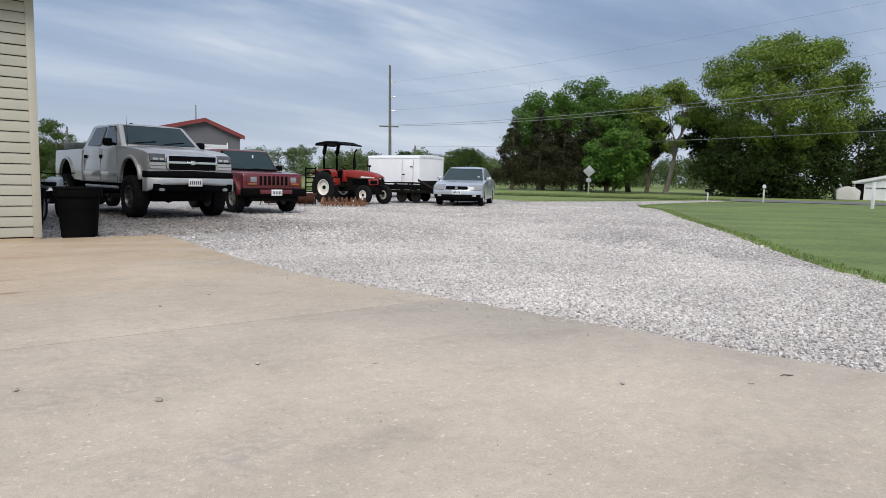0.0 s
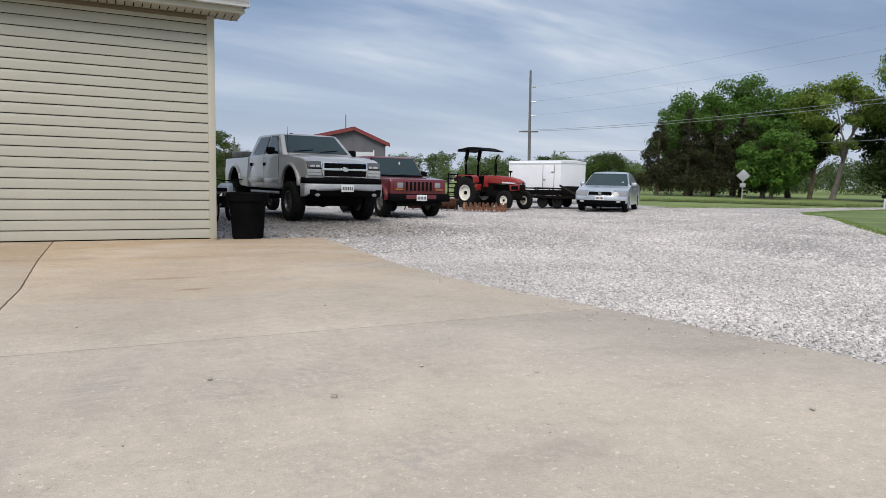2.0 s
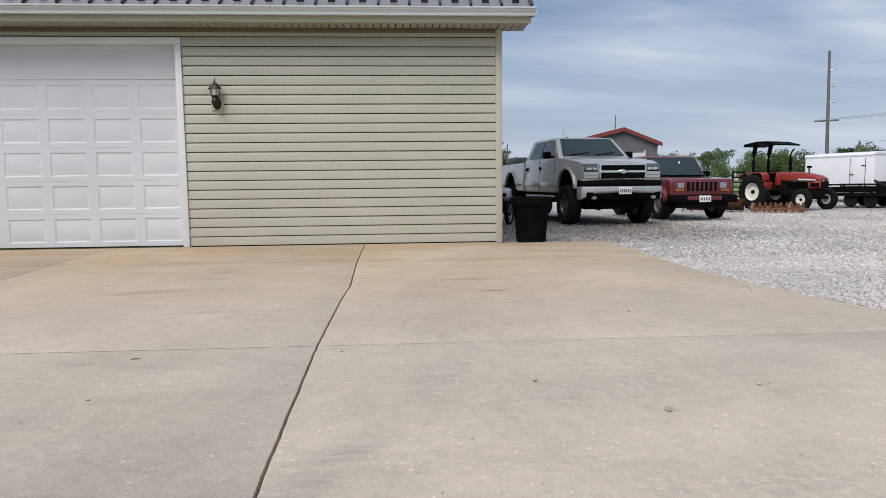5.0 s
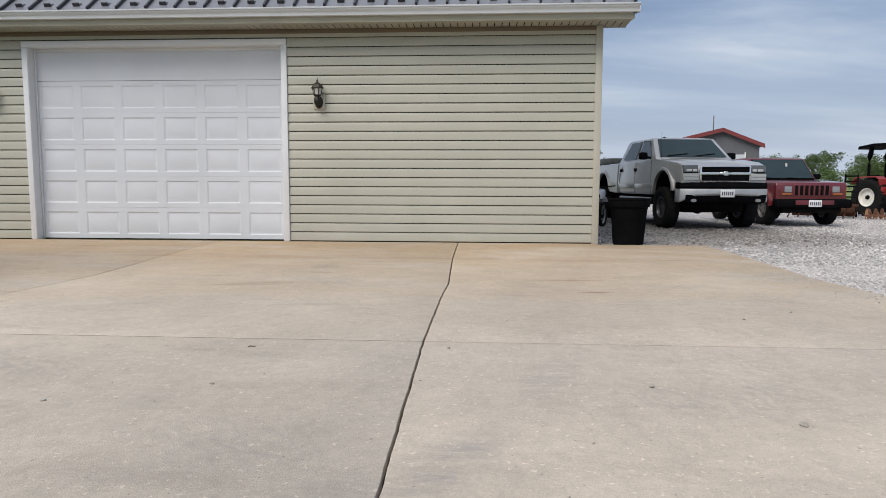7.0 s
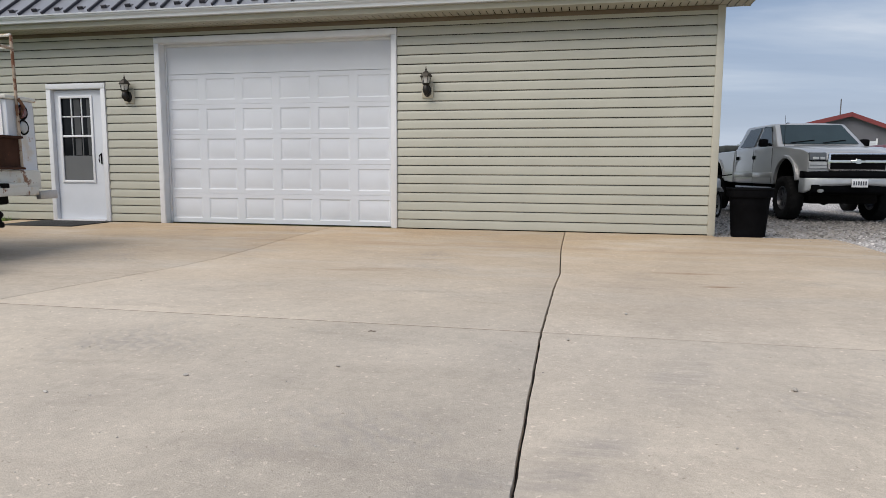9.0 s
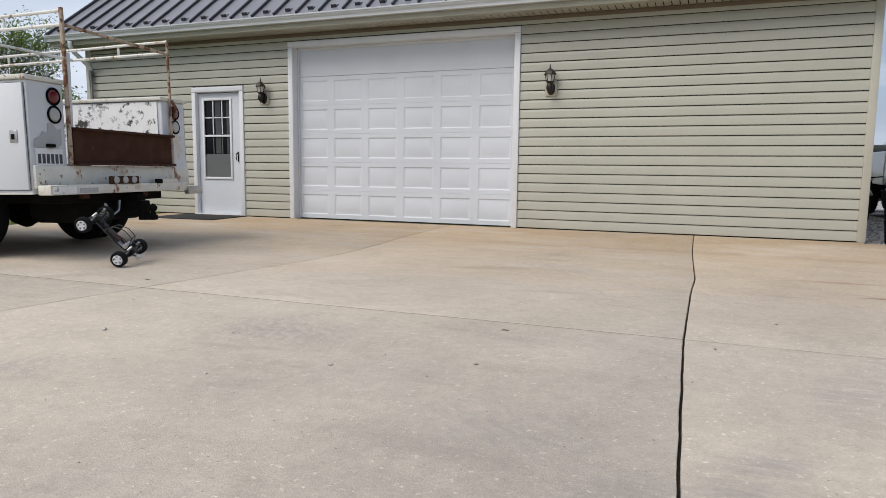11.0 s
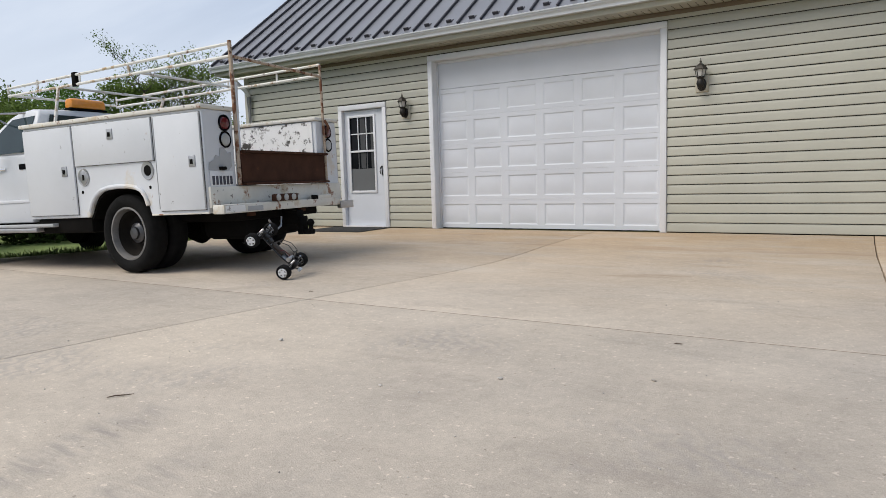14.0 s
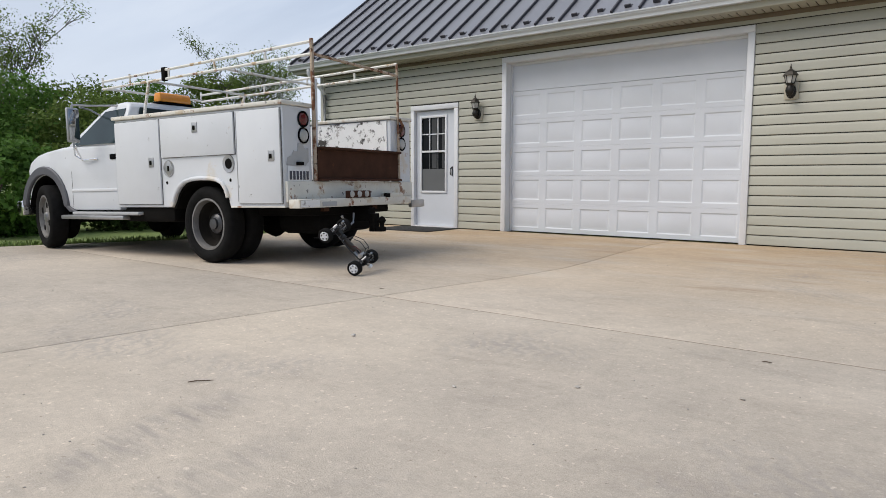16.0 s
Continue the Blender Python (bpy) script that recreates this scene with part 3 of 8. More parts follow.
def panel(pts, name="slab_panel"):
    bm = bmesh.new()
    f = bm.faces.new([bm.verts.new((x, y, 0.0)) for x, y in pts])
    bm.normal_update()
    if f.normal.z < 0:
        f.normal_flip()
    r = bmesh.ops.extrude_face_region(bm, geom=[f])
    bmesh.ops.translate(bm, vec=(0, 0, -0.12), verts=[v for v in r["geom"] if isinstance(v, bmesh.types.BMVert)])
    bmesh.ops.recalc_face_normals(bm, faces=bm.faces)
    top = [e for e in bm.edges if all(abs(v.co.z) < 1e-5 for v in e.verts)]
    bmesh.ops.bevel(bm, geom=top, offset=0.004, segments=2, affect="EDGES", profile=0.5)
    return part(name, bm, CONCRETE, apron, smooth=30)


def wander(stops, step, w, seed):
    """A joint that runs through (y, x) stops with a little unevenness."""
    rnd = random.Random(seed)
    ys, xs = [p[0] for p in stops], [p[1] for p in stops]
    n = max(2, int(abs(ys[-1] - ys[0]) / step))
    out = []
    for i in range(n + 1):
        y = ys[0] + (ys[-1] - ys[0]) * i / n
        out.append((float(np.interp(-y, [-v for v in ys], xs)) + (rnd.uniform(-w, w) if 0 < i < n else 0.0), y))
    return out


line_a = wander([(-0.02, -1.935), (-1.0, -1.930), (-2.2, -1.915), (-3.2, -1.885), (-3.9, -1.862), (-4.6, -1.880), (JY, -1.884)], 0.06, 0.0017, 1)
line_b = wander([(JY, -1.884), (-7.0, -1.862), (-8.0, -1.838), (-14.0, -1.70)], 0.05, 0.0019, 2)
line_c = wander([(-0.02, -5.36), (-0.8, -5.36), (-1.5, -5.30), (-2.1, -5.27), (-2.9, -5.17), (-3.7, -5.11), (-4.4, -5.16), (-5.26, -5.30), (JY, -5.40)], 0.15, 0.004, 3)
line_d = wander([(JY, -5.40), (-7.33, -5.60), (-8.33, -5.70), (-14.0, -6.3)], 0.15, 0.003, 4)
g1, g2 = 0.0052, 0.0052
edge_up = [p for p in SLAB_EDGE if p[1] > JY + 0.1]
edge_dn = [p for p in SLAB_EDGE if p[1] < JY - 0.1]


def side_of(line, dx, dy):
    """The joint line moved aside by dx; its end at the cross joint moved by dy."""
    return [(x + dx, y + (dy if abs(y - JY) < 1e-6 else 0.0)) for x, y in line]


panel(side_of(line_a, g1, g2) + [(1.86, JY + g2)] + edge_up[::-1] + [(0.0, -0.16), (0.0, -0.02)])
panel(side_of(line_b, g1, -g2) + edge_dn[::-1] + [(1.86, JY - g2)])
panel(side_of(line_a, -g1, g2) + side_of(line_c, g2, g2)[::-1])
panel(side_of(line_b, -g1, -g2) + side_of(line_d, g2, -g2)[::-1])
panel(side_of(line_c, -g2, g2) + [(-11.5, JY + g2), (-10.85, -4.3), (-10.9, -0.02)])
panel(side_of(line_d, -g2, -g2) + [(-12.7, -14), (-12.2, -8), (-11.5, JY - g2)])
part("joint_bed", box(-11.1, 1.2, -14, -0.03, -0.15, -0.035), JOINT, apron)
for x0, x1 in ((-11.45, -5.406), (-5.394, -1.891), (-1.877, 1.84)):
    part("joint_sealant", box(x0, x1, JY - 0.0048, JY + 0.0048, -0.03, -0.0008), SEALANT if x1 < -1.8 else DUSTY_SEALANT, apron)


# loose gravel: single stones lying on the bed
def scatter_stones(name, spots, sizes, material, label, category):
    """Joined angular stones, each an island of twelve faces."""
    rng = np.random.default_rng(7)
    base = np.array([(-1, -1, -1), (1, -1, -1), (1, 1, -1), (-1, 1, -1), (-1, -1, 1), (1, -1, 1), (1, 1, 1), (-1, 1, 1)], float) * 0.62
    tri = np.array([(0, 2, 1), (0, 3, 2), (4, 5, 6), (4, 6, 7), (0, 1, 5), (0, 5, 4), (1, 2, 6), (1, 6, 5), (2, 3, 7), (2, 7, 6), (3, 0, 4), (3, 4, 7)])
    n = len(spots)
    jit = 1 + rng.uniform(-0.45, 0.35, (n, 8, 3))
    v = base[None] * jit + rng.uniform(-0.22, 0.22, (n, 8, 3))
    ang = rng.uniform(0, 2 * np.pi, n)
    c, s = np.cos(ang), np.sin(ang)
    x, y = v[..., 0] * c[:, None] - v[..., 1] * s[:, None], v[..., 0] * s[:, None] + v[..., 1] * c[:, None]
    flat = rng.uniform(0.75, 1.1, n)
    v = np.stack([x, y, v[..., 2] * flat[:, None]], -1) * sizes[:, None, None]
    v += np.column_stack([spots, sizes * 0.25])[:, None, :] if spots.shape[1] == 2 else spots[:, None, :]
    me = bpy.data.meshes.new(name)
    faces = (tri[None] + (np.arange(n) * 8)[:, None, None]).reshape(-1, 3)
    me.from_pydata(v.reshape(-1, 3).tolist(), [], faces.tolist())
    me.materials.append(material)
    return tagged(new(name, me), label, category, kind="stuff")


def inside(px, py, poly):
    poly = np.array(poly)
    hit = np.zeros(len(px), bool)
    j = len(poly) - 1
    for i in range(len(poly)):
        xi, yi = poly[i]
        xj, yj = poly[j]
        k = ((yi > py) != (yj > py)) & (px < (xj - xi) * (py - yi) / (yj - yi + 1e-12) + xi)
        hit ^= k
        j = i
    return hit


def gravel_field():
    rng = np.random.default_rng(3)
    spots, sizes = [], []
    for (x0, x1, y0, y1), count, lo, hi in (((1.3, 6.4, -9.2, -2.2), 76000, 0.008, 0.021), ((0.0, 9, -2.2, 5.0), 24000, 0.012, 0.027), ((3.5, 19, -5.5, 9.0), 26000, 0.016, 0.034)):
        px, py = rng.uniform(x0, x1, count), rng.uniform(y0, y1, count)
        k = inside(px, py, GRAVEL) & (np.hypot(px - 1.3, py - 3.2) > 6.2 * rng.random(count) ** 0.26) & (np.hypot((px - 2.75) / 1.7, (py - 6.0) / 3.6) > 0.8 + 0.3 * rng.random(count))
        spots.append(np.column_stack([px[k], py[k]]))
        sizes.append(0.76 * rng.uniform(lo, hi, k.sum()) * rng.uniform(0.7, 1.2, k.sum()))
    spots, sizes = np.concatenate(spots), np.concatenate(sizes)
    low = np.array([dip(px, py) for px, py in spots])
    xyz = np.column_stack([spots, -0.02 + low + sizes * 0.22])
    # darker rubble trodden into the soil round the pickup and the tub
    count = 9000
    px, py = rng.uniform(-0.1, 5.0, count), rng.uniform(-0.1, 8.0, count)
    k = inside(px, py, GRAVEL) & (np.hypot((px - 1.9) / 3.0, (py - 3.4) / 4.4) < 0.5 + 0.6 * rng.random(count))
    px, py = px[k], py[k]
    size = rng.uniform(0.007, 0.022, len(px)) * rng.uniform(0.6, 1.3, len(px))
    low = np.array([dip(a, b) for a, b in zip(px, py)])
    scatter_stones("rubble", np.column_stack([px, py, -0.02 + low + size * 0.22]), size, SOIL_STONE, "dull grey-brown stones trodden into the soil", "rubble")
    scatter_stones("gravel", xyz, sizes, GRAVEL_STONE, "loose angular pale grey limestone chips", "gravel")


gravel_field()

# ---- the garage building ----
COURSE = 0.1300
WALL_L, WALL_H = -12.66, 3.0
GD0, GD1, GDH = -8.16, -4.455, 2.765
ED0, ED1, EDH = -10.155, -9.24, 2.11


# cream trim turned brown: the eave's shade is in its colour
SHADED_FRIEZE = mat("brown_frieze", (0.15, 0.115, 0.08), 0.6, 0, 0.08, 2)


def siding_plank(length):
    """One lap of vinyl: leaning face, rolled lower edge."""
    pts = [(-0.0175, 0.021), (-0.0185, 0.0115), (-0.021, 0.0095), (-0.0242, 0.013), (-0.0250, 0.023), (-0.022, 0.045), (-0.0195, 0.075), (-0.0165, 0.100), (-0.0115, 0.120), (-0.008, COURSE), (0.0, COURSE)]
    bm = bmesh.new()
    a = [bm.verts.new((0, y, z)) for y, z in pts]
    b = [bm.verts.new((length, y, z)) for y, z in pts]
    for i in range(len(pts) - 1):
        bm.faces.new((a[i], a[i + 1], b[i + 1], b[i]))
    bmesh.ops.recalc_face_normals(bm, faces=bm.faces)
    return bm


def build_wall():
    wall = bmesh.new()
    for x0, x1, z0, z1 in ((WALL_L, ED0 - 0.02, 0.01, WALL_H), (ED1 + 0.02, GD0 - 0.02, 0.01, WALL_H), (GD1 + 0.02, 0, 0.01, WALL_H), (GD0 - 0.02, GD1 + 0.02, GDH + 0.02, WALL_H), (ED0 - 0.02, ED1 + 0.02, EDH + 0.02, WALL_H)):
        box(x0, x1, 0.002, 0.17, z0, z1, bm=wall)
    w = tagged(part("wall_south", wall, LAP_BACKING, smooth=0), "garage wall clad in cream horizontal vinyl siding", "wall", kind="structure")
    made = {}
    left, right = WALL_L + 0.085, -0.066
    door, gate = (ED0 - 0.087, ED1 + 0.087, EDH + 0.085), (GD0 - 0.092, GD1 + 0.092, GDH + 0.085)
    for i in range(23):
        z = 0.004 + i * COURSE
        spans = [[left, right]]
        for x0, x1, head in (gate, door):
            if z + COURSE * 0.5 < head:
                k = spans.pop(0)
                spans = [[k[0], x0], [x1, k[1]]] + spans
        for x0, x1 in spans:
            length = round(x1 - x0, 3)
            if length not in made:
                made[length] = part("siding_plank", siding_plank(length), SIDING, w, smooth=25)
                made[length].location = (x0, 0, z)
            else:
                share("siding_plank", made[length], w, Matrix.Translation((x0, 0, z)))
    # corner posts, frieze, base strip
    for x0, x1 in ((-0.066, 0.028), (WALL_L - 0.03, WALL_L + 0.085)):
        part("corner_post", box(x0, x1, -0.035, 0.05, 0.0, 2.985, 0.006), SIDING_TRIM, w)
    part("frieze", box(WALL_L, 0.02, -0.03, 0.0, 2.925, 2.985, 0.004), SHADED_FRIEZE, w)
    # black strips stand for the shaded gap under the siding
    part("base_strip", box(WALL_L, GD0 - 0.1, -0.012, 0.001, 0.0, 0.016), DARK, w)
    part("base_strip", box(GD1 + 0.1, 0, -0.012, 0.001, 0.0, 0.016), DARK, w)
    for n, x0, x1, y0, y1 in (("wall_east", -0.17, 0.0, 0.172, 10.0), ("wall_west", WALL_L, WALL_L + 0.17, 0.172, 10.0), ("wall_north", WALL_L + 0.172, -0.172, 9.83, 10.0)):
        tagged(part(n, box(x0, x1, y0, y1, -0.2, 2.99), SIDING, smooth=0), "plain cream sided outer wall of the garage", "wall", kind="structure")
    tagged(part("floor", box(WALL_L + 0.18, -0.18, 0.18, 9.8, -0.1, 0.01), CONCRETE, smooth=0), "concrete floor inside the garage", "floor", kind="structure")


build_wall()
SLOPE = math.tan(radians(37.5))


def build_roof():
    x0, x1 = -13.08, 0.36
    ey, ez, ridge_y = -0.47, 3.165, 5.0
    roof = tagged(new("roof"), "dark grey standing-seam metal roof", "roof", kind="structure")
    run = ridge_y - ey
    length = run / math.cos(radians(37.5))
    m0 = Matrix.Translation((0, ey, ez)) @ Matrix.Rotation(radians(37.5), 4, "X")
    pitch = (x1 - x0) / 33
    pan = bmesh.new()
    box(0.003, pitch - 0.003, 0, length, 0.0, 0.012, bm=pan)
    seam = bmesh.new()
    box(-0.014, 0.014, -0.004, length, 0.012, 0.052, 0.004, 1, bm=seam)
    guard = bmesh.new()
    box(pitch * 0.5 - 0.045, pitch * 0.5 + 0.045, 0.10, 0.125, 0.012, 0.06, 0.004, 1, bm=guard)
    box(pitch * 0.5 - 0.045, pitch * 0.5 + 0.045, 0.10, 0.19, 0.012, 0.02, bm=guard)
    p0 = s0 = q0 = None
    for i in range(34):
        m = Matrix.Translation((x0 + i * pitch, 0, 0))
        if i < 33:
            if p0 is None:
                p0 = part("roof_panel", pan, ROOF, roof, smooth=30)
                p0.matrix_basis = m0 @ m
                q0 = part("snow_guard", guard, ROOF_DARK, roof, smooth=30)
                q0.matrix_basis = m0 @ m
            else:
                share("roof_panel", p0, roof, m0 @ m)
                share("snow_guard", q0, roof, m0 @ m)
        if s0 is None:
            s0 = part("seam", seam, ROOF_DARK, roof, smooth=30)
            s0.matrix_basis = m0 @ m
        else:
            share("seam", s0, roof, m0 @ m)
    back = part("rear_slope", box(x0, x1, 0, length, 0, 0.012), ROOF, roof, smooth=0)
    back.matrix_basis = Matrix.Translation((0, 10.47, ez)) @ Matrix.Rotation(radians(180), 4, "Z") @ Matrix.Rotation(radians(37.5), 4, "X") @ Matrix.Translation((-(x0 + x1), 0, 0))
    part("ridge_cap", box(x0, x1, 4.9, 5.1, ez + run * SLOPE - 0.03, ez + run * SLOPE + 0.03, 0.01), ROOF_DARK, roof)
    for x in (x0 - 0.012, x1 - 0.028):
        v = [(ey - 0.02, ez + 0.055), (ridge_y, ez + run * SLOPE + 0.05), (ridge_y, ez + run * SLOPE - 0.13), (ey - 0.02, ez - 0.14)]
        bm = bmesh.new()
        a = [bm.verts.new((x, y, z)) for y, z in v]
        b = [bm.verts.new((x + 0.04, y, z)) for y, z in v]
        bm.faces.new(a)
        bm.faces.new(b[::-1])
        for i in range(4):
            bm.faces.new((a[i], a[(i + 1) % 4], b[(i + 1) % 4], b[i]))
        bmesh.ops.recalc_face_normals(bm, faces=bm.faces)
        part("rake_trim", bm, ROOF_DARK, roof, smooth=0)
    for x in (WALL_L + 0.02, -0.14):
        bm = bmesh.new()
        pts = [(0.0, 2.99), (10.0, 2.99), (5.0, 2.99 + 5.0 * SLOPE)]
        a = [bm.verts.new((x, y, z)) for y, z in pts]
        b = [bm.verts.new((x + 0.12, y, z)) for y, z in pts]
        bm.faces.new(a)
        bm.faces.new(b[::-1])
        for i in range(3):
            bm.faces.new((a[i], a[(i + 1) % 3], b[(i + 1) % 3], b[i]))
        bmesh.ops.recalc_face_normals(bm, faces=bm.faces)
        part("gable", bm, SIDING, roof, smooth=0)
    # vented soffit strips and fascia
    sof = bmesh.new()
    n = 134
    w = (x1 - x0 - 0.02) / n
    for i in range(n):
        xa = x0 + 0.01 + i * w
        box(xa, xa + w, -0.40, -0.27, 2.985, 2.995, bm=sof)
        box(xa + 0.007, xa + w - 0.007, -0.27, 0.0 if xa < 0.0 else 0.10, 2.986, 2.994, bm=sof)
    tagged(part("soffit", sof, SOFFIT, smooth=0), "cream vented vinyl soffit under the eave", "soffit", kind="structure")
    # black sheet gives the slots the darkness of the unlit void
    tagged(part("soffit_backing", box(x0 + 0.03, x1 - 0.03, -0.40, 0.0, 2.999, 3.02), DARK, smooth=0), "black sheet standing for the unlit void above the soffit slots", "soffit", kind="structure")
    tagged(part("fascia", box(x0, x1, -0.425, -0.402, 2.975, 3.15, 0.003), SOFFIT), "cream fascia board behind the gutter", "trim", kind="structure")
    part("eave_return", box(0.03, x1 - 0.005, 0.10, 0.12, 2.984, 3.12, 0.003), SOFFIT, roof)
    # K-style gutter
    prof = [(-0.427, 3.155), (-0.427, 3.055), (-0.437, 3.048), (-0.492, 3.048), (-0.498, 3.054), (-0.500, 3.088), (-0.506, 3.098), (-0.522, 3.112), (-0.530, 3.126), (-0.530, 3.134), (-0.542, 3.138), (-0.544, 3.154), (-0.538, 3.158), (-0.532, 3.152), (-0.526, 3.140), (-0.520, 3.122), (-0.500, 3.104), (-0.492, 3.090), (-0.490, 3.060), (-0.444, 3.058), (-0.437, 3.064), (-0.437, 3.155)]
    bm = bmesh.new()
    a = [bm.verts.new((x0 - 0.02, y, z)) for y, z in prof]
    b = [bm.verts.new((x1 + 0.05, y, z)) for y, z in prof]
    for i in range(len(prof)):
        bm.faces.new((a[i], a[(i + 1) % len(prof)], b[(i + 1) % len(prof)], b[i]))
    bm.faces.new(a[::-1])
    bm.faces.new(b)
    for xx in (x0 - 0.02, x1 + 0.044):
        box(xx, xx + 0.006, -0.530, -0.43, 3.05, 3.150, bm=bm)
    bmesh.ops.recalc_face_normals(bm, faces=bm.faces)
    gutter = tagged(part("gutter", bm, GUTTER, smooth=35), "pale metal gutter along the eave", "gutter", kind="structure")
    spout = tube([(WALL_L + 0.12, -0.47, 3.04), (WALL_L + 0.12, -0.47, 2.95), (WALL_L + 0.13, -0.40, 2.85), (WALL_L + 0.14, -0.15, 2.68), (WALL_L + 0.14, -0.075, 2.58), (WALL_L + 0.14, -0.075, 0.12), (WALL_L + 0.14, -0.14, 0.04)], 0.04, 8)
    part("downspout", spout, WHITE_TRIM, gutter)


build_roof()


def raised_panel(bm, x0, x1, z0, z1, y, d=0.014):
    """A pressed panel: a sunk groove round a raised field."""
    rings = []
    for inset, dy in ((0, 0), (0.018, d), (0.034, d), (0.062, 0.001)):
        rings.append([bm.verts.new(p) for p in ((x0 + inset, y + dy, z0 + inset), (x1 - inset, y + dy, z0 + inset), (x1 - inset, y + dy, z1 - inset), (x0 + inset, y + dy, z1 - inset))])
    for a, b in zip(rings, rings[1:]):
        for k in range(4):
            bm.faces.new((a[k], a[(k + 1) % 4], b[(k + 1) % 4], b[k]))
    bm.faces.new(rings[-1])
    return rings[0]


def build_garage_door():
    door = tagged(new("door_1"), "white panelled steel overhead garage door, shut", "garage door", kind="structure")
    y = 0.11
    rows, cols = 6, 6
    h = (GDH - 0.005) / rows
    w = (GD1 - GD0) / cols
    for r in range(rows):
        z0 = 0.012 + r * h + (0.0025 if r == 5 else 0.0008)
        z1 = 0.012 + (r + 1) * h - (0.0025 if r == 4 else 0.0008)
        bm = bmesh.new()
        if r < 5:
            d = 0.009 if r < 4 else 0.0068
            xs = [GD0 + 0.002]
            for c in range(cols):
                a, b = GD0 + c * w + 0.06, GD0 + (c + 1) * w - 0.06
                raised_panel(bm, a, b, z0 + 0.065, z1 - 0.065, y, d)
                xs += [a, b]
            xs.append(GD1 - 0.002)

            def quad(xa, xb, za, zb):
                bm.faces.new([bm.verts.new(p) for p in ((xa, y, za), (xb, y, za), (xb, y, zb), (xa, y, zb))])
            quad(xs[0], xs[-1], z0, z0 + 0.065)
            quad(xs[0], xs[-1], z1 - 0.065, z1)
            for i in range(0, len(xs), 2):
                quad(xs[i], xs[i + 1], z0 + 0.065, z1 - 0.065)
            box(xs[0], xs[-1], y + 0.02, y + 0.05, z0, z1, bm=bm)
            for za, zb in ((z0, z0), (z1, z1)):
                bm.faces.new([bm.verts.new(p) for p in ((xs[0], y, za), (xs[-1], y, za), (xs[-1], y + 0.02, zb), (xs[0], y + 0.02, zb))])
        else:
            box(GD0 + 0.002, GD1 - 0.002, y, y + 0.05, z0, z1, 0.003, bm=bm)
        bmesh.ops.remove_doubles(bm, verts=bm.verts, dist=1e-5)
        part("door_section", bm, WHITE_DOOR, door, smooth=20)
    part("bottom_seal", box(GD0, GD1, y, y + 0.03, 0.0, 0.014), DARK, door)
    # jambs, head and outer trim
    for n, b in (("jamb", (GD0 - 0.018, GD0, -0.03, 0.17, 0.0, GDH)), ("jamb", (GD1, GD1 + 0.018, -0.03, 0.17, 0.0, GDH)), ("head_jamb", (GD0, GD1, -0.03, 0.17, GDH, GDH + 0.018))):
        part(n, box(*b), WHITE_TRIM, door)
    for n, b in (("side_trim", (GD0 - 0.09, GD0 - 0.004, -0.045, -0.002, 0.0, GDH + 0.004)), ("side_trim", (GD1 + 0.004, GD1 + 0.09, -0.045, -0.002, 0.0, GDH + 0.004)), ("head_trim", (GD0 - 0.09, GD1 + 0.09, -0.048, -0.002, GDH + 0.005, GDH + 0.09))):
        part(n, box(*b, 0.008), WHITE_TRIM, door)
    for n, b in (("weather_strip", (GD0 + 0.001, GD0 + 0.03, y - 0.02, y - 0.003, 0.0, GDH)), ("weather_strip", (GD1 - 0.03, GD1 - 0.001, y - 0.02, y - 0.003, 0.0, GDH)), ("weather_strip", (GD0 + 0.03, GD1 - 0.03, y - 0.02, y - 0.003, GDH - 0.04, GDH))):
        part(n, box(*b, 0.003), WHITE_TRIM, door)


build_garage_door()
PANE = glass_mat("window_glass", (0.008, 0.009, 0.011), 0.03, 0.12)
BLIND = mat("grey_blind", (0.11, 0.115, 0.12), 0.8, 0, 0.06, 3)
CURTAIN = mat("dim_curtain", (0.055, 0.058, 0.062), 0.9, 0, 0.25, 3)


